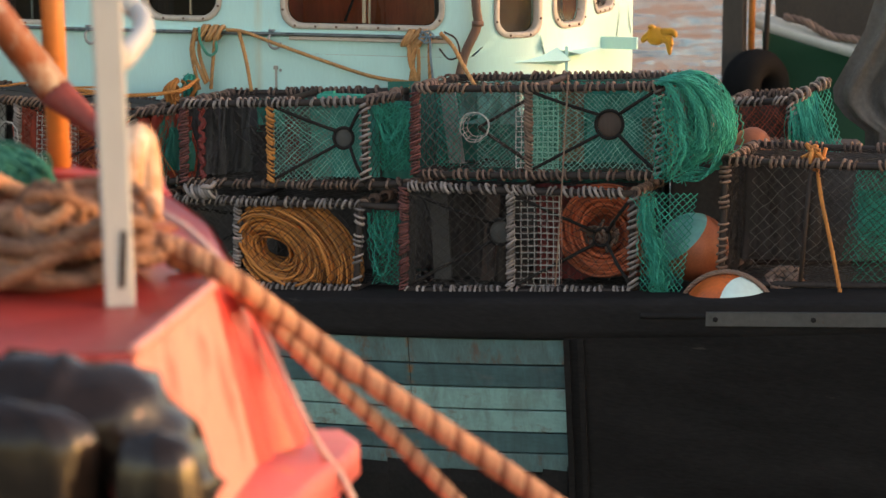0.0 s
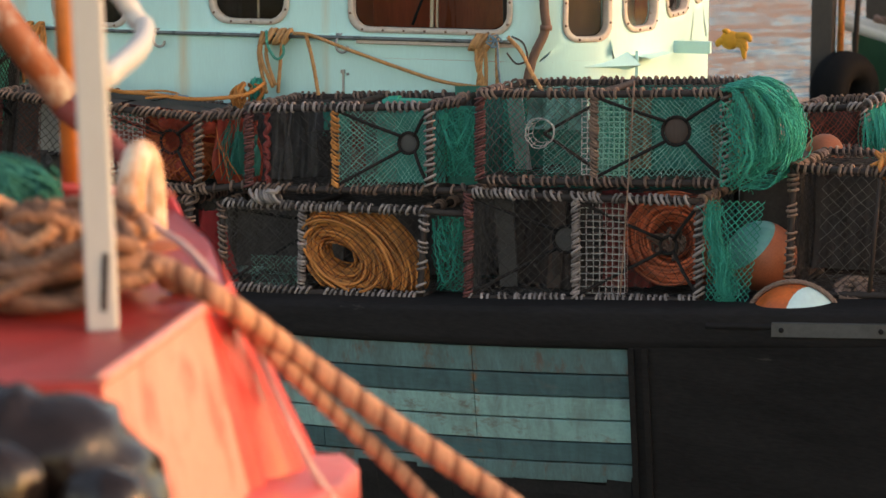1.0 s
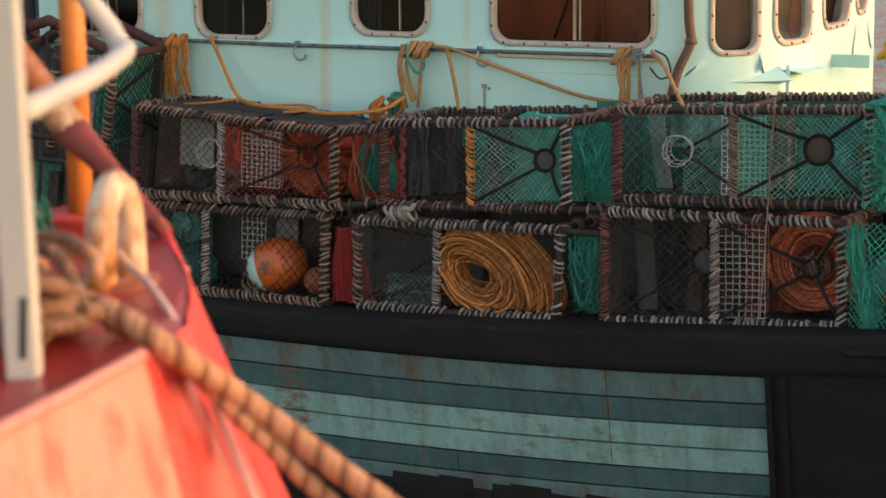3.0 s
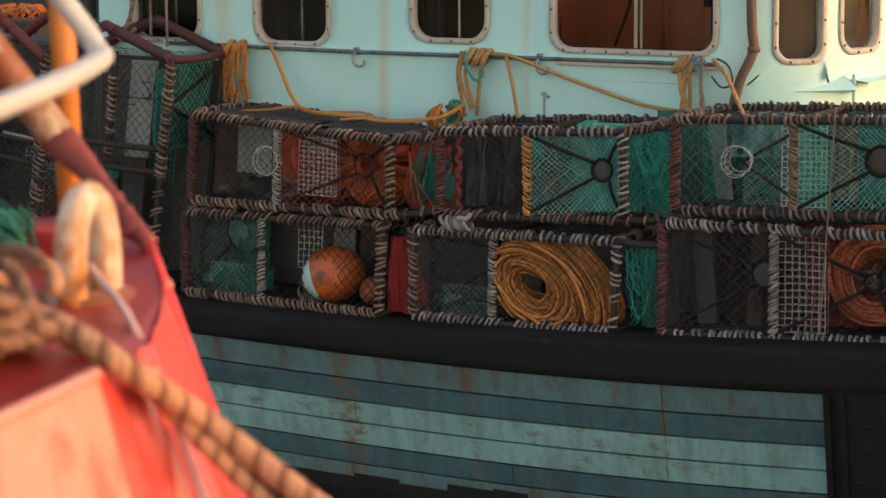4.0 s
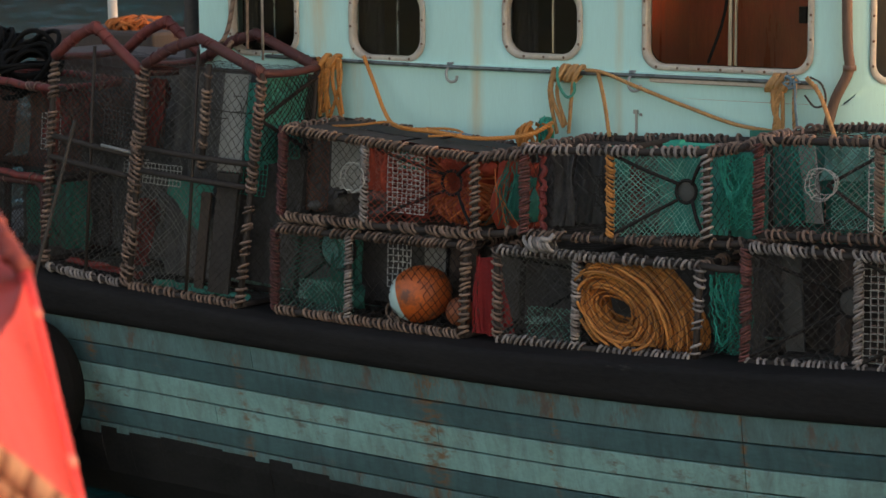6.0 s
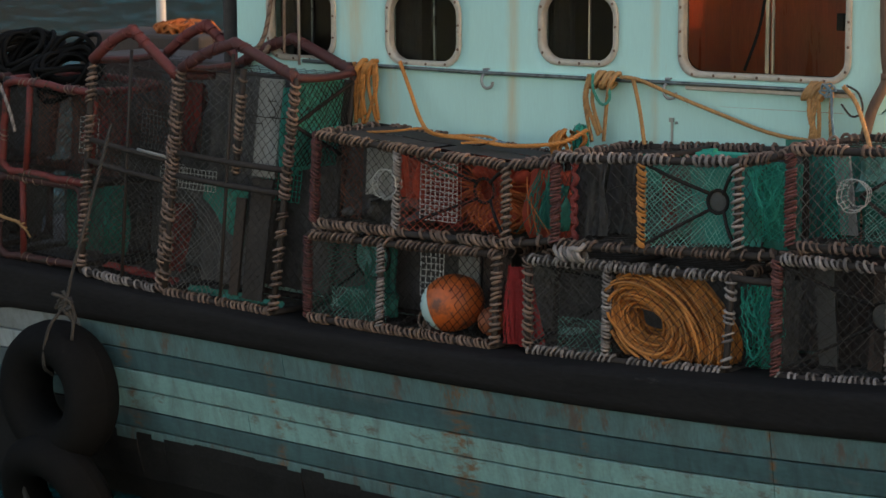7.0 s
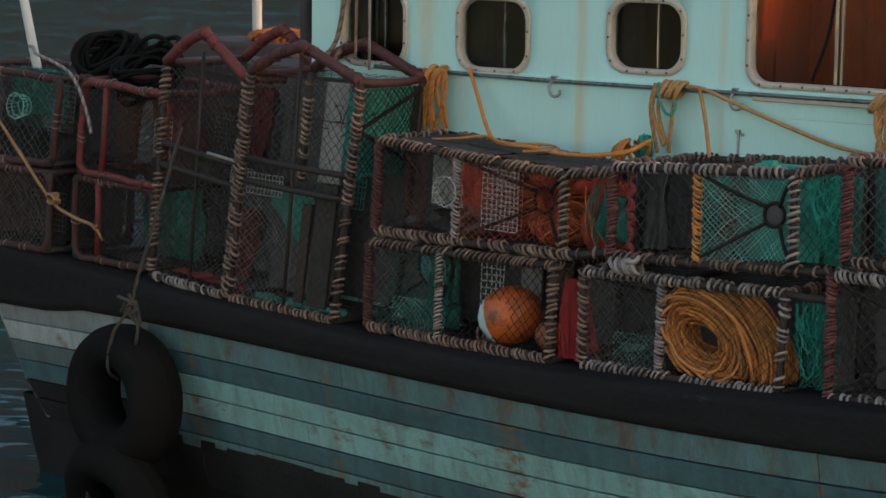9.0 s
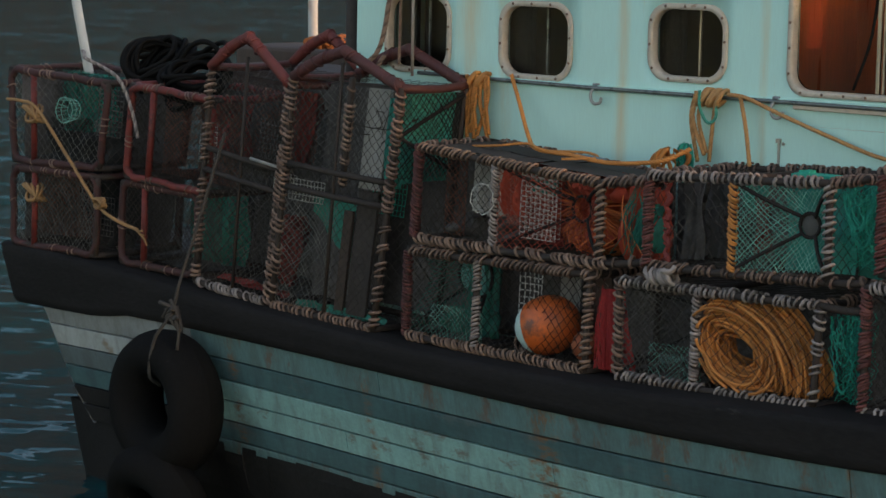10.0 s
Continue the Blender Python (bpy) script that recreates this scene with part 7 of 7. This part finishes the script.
# columns of the bulwark from aft to the stem: top edge and how it falls
TOPS = np.array([(1.475, -5.83, 1.99), (1.455, -5.72, 1.988), (1.415, -5.51, 1.985), (1.378, -5.318, 1.984)])
FALL = np.array([(0.05, 0.0, -0.32), (0.052, 0.01, -0.32), (0.056, 0.03, -0.31), (0.056, 0.045, -0.30)])
near = Shape()
near.grid([[tuple(np.array(curve_pts(TOPS, 22)[k]) + t * np.array(curve_pts(FALL, 22)[k])) for k in range(22)] for t in (0, 0.03, 0.3, 0.65, 1.0)])
aft = Shape()
aft.grid([[tuple(np.array(a) + t * np.array((0.04, -0.05, -0.45))) for a in ((1.475, -5.83, 1.99), (1.40, -5.87, 1.99), (1.30, -5.90, 1.99), (1.19, -5.80, 1.985), (0.9, -5.82, 1.985), (0.0, -5.9, 1.985))] for t in (0, 0.5, 1.0, 3.0)])
# shade on the aft end is put in by the darker deck red
part("aft_plating", aft, M_DECKRED, bow, "red plating with its shade in the darker paint")
# lit side: sun sheen is part of the paler paint colour
part("side_plating", near, M_PEACH, bow, "faded red plating with sun sheen in its colour")
TOPS2 = np.array([(1.378, -5.318, 1.984), (1.34, -5.15, 1.985), (1.19, -4.88, 2.005), (1.0, -4.635, 2.02)])
FALL2 = np.array([(0.056, 0.045, -0.30), (0.11, 0.06, -0.32), (0.22, -0.05, -0.36), (0.345, -0.25, -0.36)])
far = Shape()
rows = []
tp, fp = curve_pts(TOPS2, 30), curve_pts(FALL2, 30)
for t in np.linspace(0, 1, 12):
    row = []
    for k in range(30):
        wave = (0.017 * math.sin(k * 1.25) + 0.009 * math.sin(k * 2.6 + 2 * t)) * math.sin(math.pi * min(1, k / 14)) * (0.4 + 0.6 * t)
        row.append(tuple(tp[k] + t * fp[k] + np.array([wave, wave, 0])))
    rows.append(row)
far.grid(rows)
part("bow_plating", far, M_REDPAINT, bow, "glossy red folded bow plating")
stem = Shape()
st = np.array([tp[-1] + t * fp[-1] for t in np.linspace(-0.02, 1.6, 12)])
stem.tube(st, 0.012, 8)
stem_ob = part("stem_bar", stem, M_REDPAINT, bow)
# the rivets' shine is painted on with the peach colour
for t in (0.13, 0.64, 0.78):
    part("rivet", Shape().ball(tuple(tp[-1] + t * fp[-1] + np.array([0.008, -0.006, 0])), 0.0125, 10, 8), M_PEACH, stem_ob, "worn rivet with its shine in the paler paint")
# other side of the bow, unlit
port = Shape()
port.grid([[tuple(np.array(a) + np.array([0, 0, z])) for a in ((1.0, -4.635, 2.02), (0.70, -4.40, 2.03), (0.35, -4.9, 2.03), (0.1, -5.4, 2.02), (0.0, -5.9, 1.985))] for z in (0, -0.5, -2.1)])
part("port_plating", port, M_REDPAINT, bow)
lower = Shape()
lower.grid([[tuple(np.array(a) + np.array([dx, 0, z])) for a in ((1.53, -5.89, 1.65), (1.52, -5.75, 1.65), (1.50, -5.50, 1.66), (1.48, -5.27, 1.66), (1.47, -5.11, 1.66), (1.42, -4.95, 1.66), (1.345, -4.885, 1.66))] for dx, z in ((0, 0), (-0.15, -0.7), (-0.4, -1.7))])
part("hull", lower, M_REDPAINT, bow)
belt = Shape()
bl_ = curve_pts([(1.545, -5.92, 1.672), (1.535, -5.75, 1.674), (1.515, -5.5, 1.68), (1.50, -5.30, 1.684), (1.50, -5.16, 1.686), (1.49, -5.07, 1.685), (1.45, -5.01, 1.684)], 44)
prof = []
for k, p in enumerate(bl_):
    t = bl_[min(43, k + 1)] - bl_[max(0, k - 1)]
    o = np.array([t[1], -t[0], 0]) / max(1e-6, math.hypot(t[0], t[1]))
    wv = 0.004 * noise.noise(Vector((k * 0.35, 0, 3)))
    up = np.array([0, 0, 1.0])
    prof.append([p - o * 0.10 + up * 0.016, p + o * (0.022 + wv) + up * 0.010, p + o * (0.033 + wv) + up * 0.002, p + o * (0.034 + wv) - up * 0.045, p + o * 0.024 - up * 0.055, p - o * 0.05 - up * 0.06])
belt.grid(prof)
belt.add(prof[-1], [(0, 1, 2, 3, 4, 5)])
part("rubbing_band", belt, M_BAND, bow, "worn pinkish red rubbing band")
dk = Shape()
edge = [tuple(p) for p in TOPS] + [tuple(p) for p in TOPS2[1:]] + [(0.70, -4.40, 2.03), (0.35, -4.9, 2.03), (0.0, -5.9, 1.985), (0.9, -5.82, 1.985), (1.19, -5.80, 1.985), (1.30, -5.90, 1.99)]
dk.add([(x, y, z - 0.002) for x, y, z in edge], [tuple(range(len(edge)))])
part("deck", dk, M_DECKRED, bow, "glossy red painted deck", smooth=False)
cap = Shape()
cap.tube(curve_pts(TOPS, 20), 0.010, 8)
part("cap_edge", cap, M_PEACH, bow)
# raised coaming towards the stem
cm = Shape()
cm.grid([[(0.30, -5.05, z), (0.60, -4.75, z), (0.95, -4.72, z)] for z in (2.0, 2.055)])
cm.grid([[(0.30, -5.05, 2.055), (0.60, -4.75, 2.055), (0.95, -4.72, 2.055)], [(0.35, -4.95, 2.055), (0.62, -4.66, 2.055), (0.98, -4.66, 2.055)]])
part("coaming", cm, M_REDPAINT, bow, smooth=False)
# white stanchion with a slot
post = thing("stanchion", (1.308, -5.516, 1.99), "white painted square steel post with a slot", "post")
s = Shape()
s.box((-0.0215, -0.0215, 0), (0.0215, 0.0215, 0.72), m=Matrix.Translation((1.312, -5.503, 1.983)) @ Matrix.Rotation(radians(24), 4, "Z") @ Matrix.Rotation(radians(-1.5), 4, "Y"))
part("tube", s, M_WHITEPOST, post, smooth=False, bevel=0.004)
s = Shape()
s.box((-0.004, -0.0232, 0.03), (0.005, -0.020, 0.112), m=Matrix.Translation((1.312, -5.503, 1.983)) @ Matrix.Rotation(radians(24), 4, "Z") @ Matrix.Rotation(radians(3), 4, "Y"))
part("slot", s, M_BAR, post, "dark slot", smooth=False)
# bent white rail that joins the post
s = Shape()
s.tube(curve_pts([(1.318, -5.50, 2.335), (1.19, -5.13, 2.345), (1.055, -4.835, 2.352), (1.026, -4.805, 2.362), (1.008, -4.80, 2.385), (0.965, -4.82, 2.45), (0.90, -4.86, 2.56)], 30), 0.0172, 10)
part("bent_rail", s, M_WHITEPOST, post, "bent white tube rail")
# rusty white brace and maroon foot
brace = thing("brace", (0.95, -4.66, 2.02), "rusty white steel brace with a maroon foot", "brace")
s = Shape().tube([(0.50, -4.66, 2.58), (0.64, -4.58, 2.34), (0.755, -4.53, 2.170)], 0.032, 12)
part("tube", s, M_RUSTY, brace)
s = Shape().tube(curve_pts([(0.748, -4.533, 2.18), (0.83, -4.56, 2.13), (0.92, -4.60, 2.075), (0.995, -4.63, 2.03)], 10), [0.033, 0.029, 0.025, 0.021, 0.018, 0.017, 0.016, 0.017, 0.015, 0.015], 10)
for k in range(7):
    q = lerp((0.80, -4.55, 2.15), (0.99, -4.63, 2.035), k / 6)
    s.ball(tuple(q + np.array([0.004 * math.sin(k * 2.1), 0, 0.006 * math.cos(k * 1.7)])), 0.017 + 0.004 * math.sin(k * 2.9), 10, 8, squash=(1, 1, 0.8))
part("foot", s, M_MAROONSTEEL, brace, "dark maroon rusted foot", kind="stuff")
# orange pole
pole = thing("pole", (0.722, -4.47, 2.015), "orange painted upright steel pole", "pole")
s = Shape().tube([(0.722, -4.47, 2.015), (0.715, -4.47, 2.35), (0.705, -4.47, 2.75)], 0.0225, 12)
part("tube", s, M_ORANGEPOLE, pole)
M_RUSTIER = material("rust_eaten_white_paint", (0.72, 0.56, 0.43), 0.6, var=0.2, coarse=9, bump=0.6, stain=(0.46, 0.16, 0.034), amount=0.82, stain_scale=7, stretch=(1, 1, 0.6))
# rusty fairlead ring
ring = thing("fairlead", (1.10, -4.92, 2.0), "rusty white steel fairlead loop", "fairlead")
s = Shape()
s.tube(curve_pts([(1.099, -4.990, 1.990), (1.098, -4.985, 2.090), (1.096, -4.968, 2.134), (1.092, -4.935, 2.154), (1.088, -4.902, 2.134), (1.086, -4.885, 2.090), (1.085, -4.880, 1.990)], 26), 0.0245, 12)
part("loop", s, M_RUSTIER, ring, "rust-eaten loop")
s = Shape().tube([(1.085, -4.935, 1.985), (1.085, -4.935, 2.008)], 0.075, 20)
part("base", s, M_RUSTY, ring)
# pile of hawser on the deck
pile = thing("hawser_pile", (1.10, -5.35, 2.0), "pile of sunlit hemp hawser on the deck", "rope coil")
rnd = random.Random(6)
# every fourth turn is coloured as sunlit rope, the rest as shaded rope
s, s2 = Shape(), Shape()
for k in range(38):
    rr = rnd.uniform(0.04, 0.15)
    cx, cy, cz = 1.13 + rnd.uniform(-0.08, 0.06), -5.37 + rnd.uniform(-0.07, 0.07), 2.006 + 0.0024 * k
    ph, q0, tl = rnd.uniform(0, 6), rnd.uniform(0, 6), rnd.uniform(0.01, 0.04)
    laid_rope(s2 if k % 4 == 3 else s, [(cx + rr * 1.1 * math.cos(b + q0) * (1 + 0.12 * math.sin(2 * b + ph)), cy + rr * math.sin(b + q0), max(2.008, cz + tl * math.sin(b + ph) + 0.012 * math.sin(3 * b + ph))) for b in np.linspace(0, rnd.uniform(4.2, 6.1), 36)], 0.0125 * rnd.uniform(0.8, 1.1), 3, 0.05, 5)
part("cordage", s, M_PILEROPE, pile, "turns with shade in their dark colour", kind="stuff")
part("top_cordage", s2, M_FGROPE, pile, "turns with sun in their orange colour", kind="stuff")
# mooring hawsers led over the bow
def hawser(label, ctrl, r, pitch):
    ob = thing("hawser", ctrl[-1], label, "rope", "hawsers over the bow")
    p = curve_pts(ctrl, 110)
    for k in range(3):
        s = Shape()
        laid_rope(s, p, r, 3, pitch, 7)
        one = Shape()
        one.v, one.n = [s.v[k]], len(s.v[k])
        per = len(s.f) // 3
        off = sum(len(q) for q in s.v[:k])
        one.f = [tuple(i - off for i in f) for f in s.f[k * per:(k + 1) * per]]
        # the first strand is darker than the other two
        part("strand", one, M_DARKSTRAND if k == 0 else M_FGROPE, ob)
    return ob


hawser("thick twisted hemp hawser led over the bow", [(1.08, -5.22, 2.05), (1.21, -5.26, 2.042), (1.31, -5.285, 2.03), (1.395, -5.275, 1.985), (1.443, -5.20, 1.918), (1.505, -5.165, 1.862), (1.60, -5.14, 1.792), (1.70, -5.115, 1.722), (1.82, -5.085, 1.638), (2.4, -4.99, 1.24), (3.3, -4.90, 0.62), (4.3, -4.82, -0.05)], 0.0188, 0.044)
hawser("second thinner hemp hawser led over the bow", [(1.28, -5.25, 2.01), (1.371, -5.221, 1.964), (1.447, -5.198, 1.887), (1.53, -5.164, 1.799), (1.609, -5.13, 1.716), (1.69, -5.12, 1.635), (2.098, -5.105, 1.242), (3.0, -5.15, 0.58), (3.9, -5.25, -0.09)], 0.0138, 0.033)
s = Shape().tube(curve_pts([(1.10, -4.94, 2.05), (1.15, -4.985, 2.037), (1.22, -5.04, 2.022), (1.30, -5.105, 1.985), (1.388, -5.165, 1.908), (1.447, -5.185, 1.81), (1.50, -5.195, 1.72), (1.557, -5.20, 1.64), (1.64, -5.24, 1.45), (1.85, -5.4, 0.7), (2.1, -5.6, -0.05)], 80), 0.0065, 8)
single("strap", s, M_PINKROPE, "faded pink strap from the fairlead", "rope")
# dark green net on the deck
strand_heap("net_heap", (0.665, -4.80, 2.055), (0.20, 0.14, 0.065), M_DARKGREENTWINE, "heap of dark green net on the red deck", "fishing net", 160, 0.0032, 51, core=M_DARKGREENTWINE)
# tyre wrapped in black plastic, and the fender beside it
ft = thing("tyre_fender", (1.49, -6.06, 1.64), "black plastic wrapped tyre fender on the red side", "tyre")
wrap = torus((1.475, -6.06, 1.84), 0.118, 0.076, 96, 36, Matrix.Rotation(radians(22), 3, "Z"), 1.2)
for v in wrap.v:
    for q in v:
        d = Vector(q) - Vector((1.475, -6.06, 1.84))
        ang = math.atan2(d.z, d.x)
        fold = 1 - abs(math.sin(ang * 6.5 + 2.6 * noise.noise(d * 8)))
        q += np.array(d.normalized()) * (0.013 * fold ** 3 + 0.014 * noise.noise(d * 10) + 0.006 * noise.noise(d * 30))
part("tyre", wrap, M_GLOSS, ft, "creased shiny black plastic")


def wrapped_fender(label, base, high, wide, deep, seed):
    """A stubby fender in creased plastic with a flattened top."""
    rows = []
    for i in range(30):
        t = i / 29
        row = []
        for k in range(49):
            b = 2 * math.pi * k / 48
            fold = 1 - abs(math.sin(b * 3.0 + 1.5 * t + seed))
            r = (1 - (2 * t - 1) ** 8) ** 0.5 * (1 + 0.10 * fold ** 3 + 0.10 * noise.noise(Vector((1.5 * math.cos(b) + seed, 1.5 * math.sin(b), t * 3))))
            row.append(np.array(base) + np.array((r * wide * math.cos(b), r * deep * math.sin(b), high * t)))
        rows.append(row)
    return single("fender", Shape().grid(rows), M_GLOSS, label, "fender", "wrapped fenders")


wrapped_fender("shiny black fender in creased plastic before the tyre", (1.485, -6.215, 1.70), 0.315, 0.105, 0.05, 1.0)
wrapped_fender("short shiny black fender in creased plastic", (1.655, -6.17, 1.68), 0.30, 0.055, 0.045, 2.4)
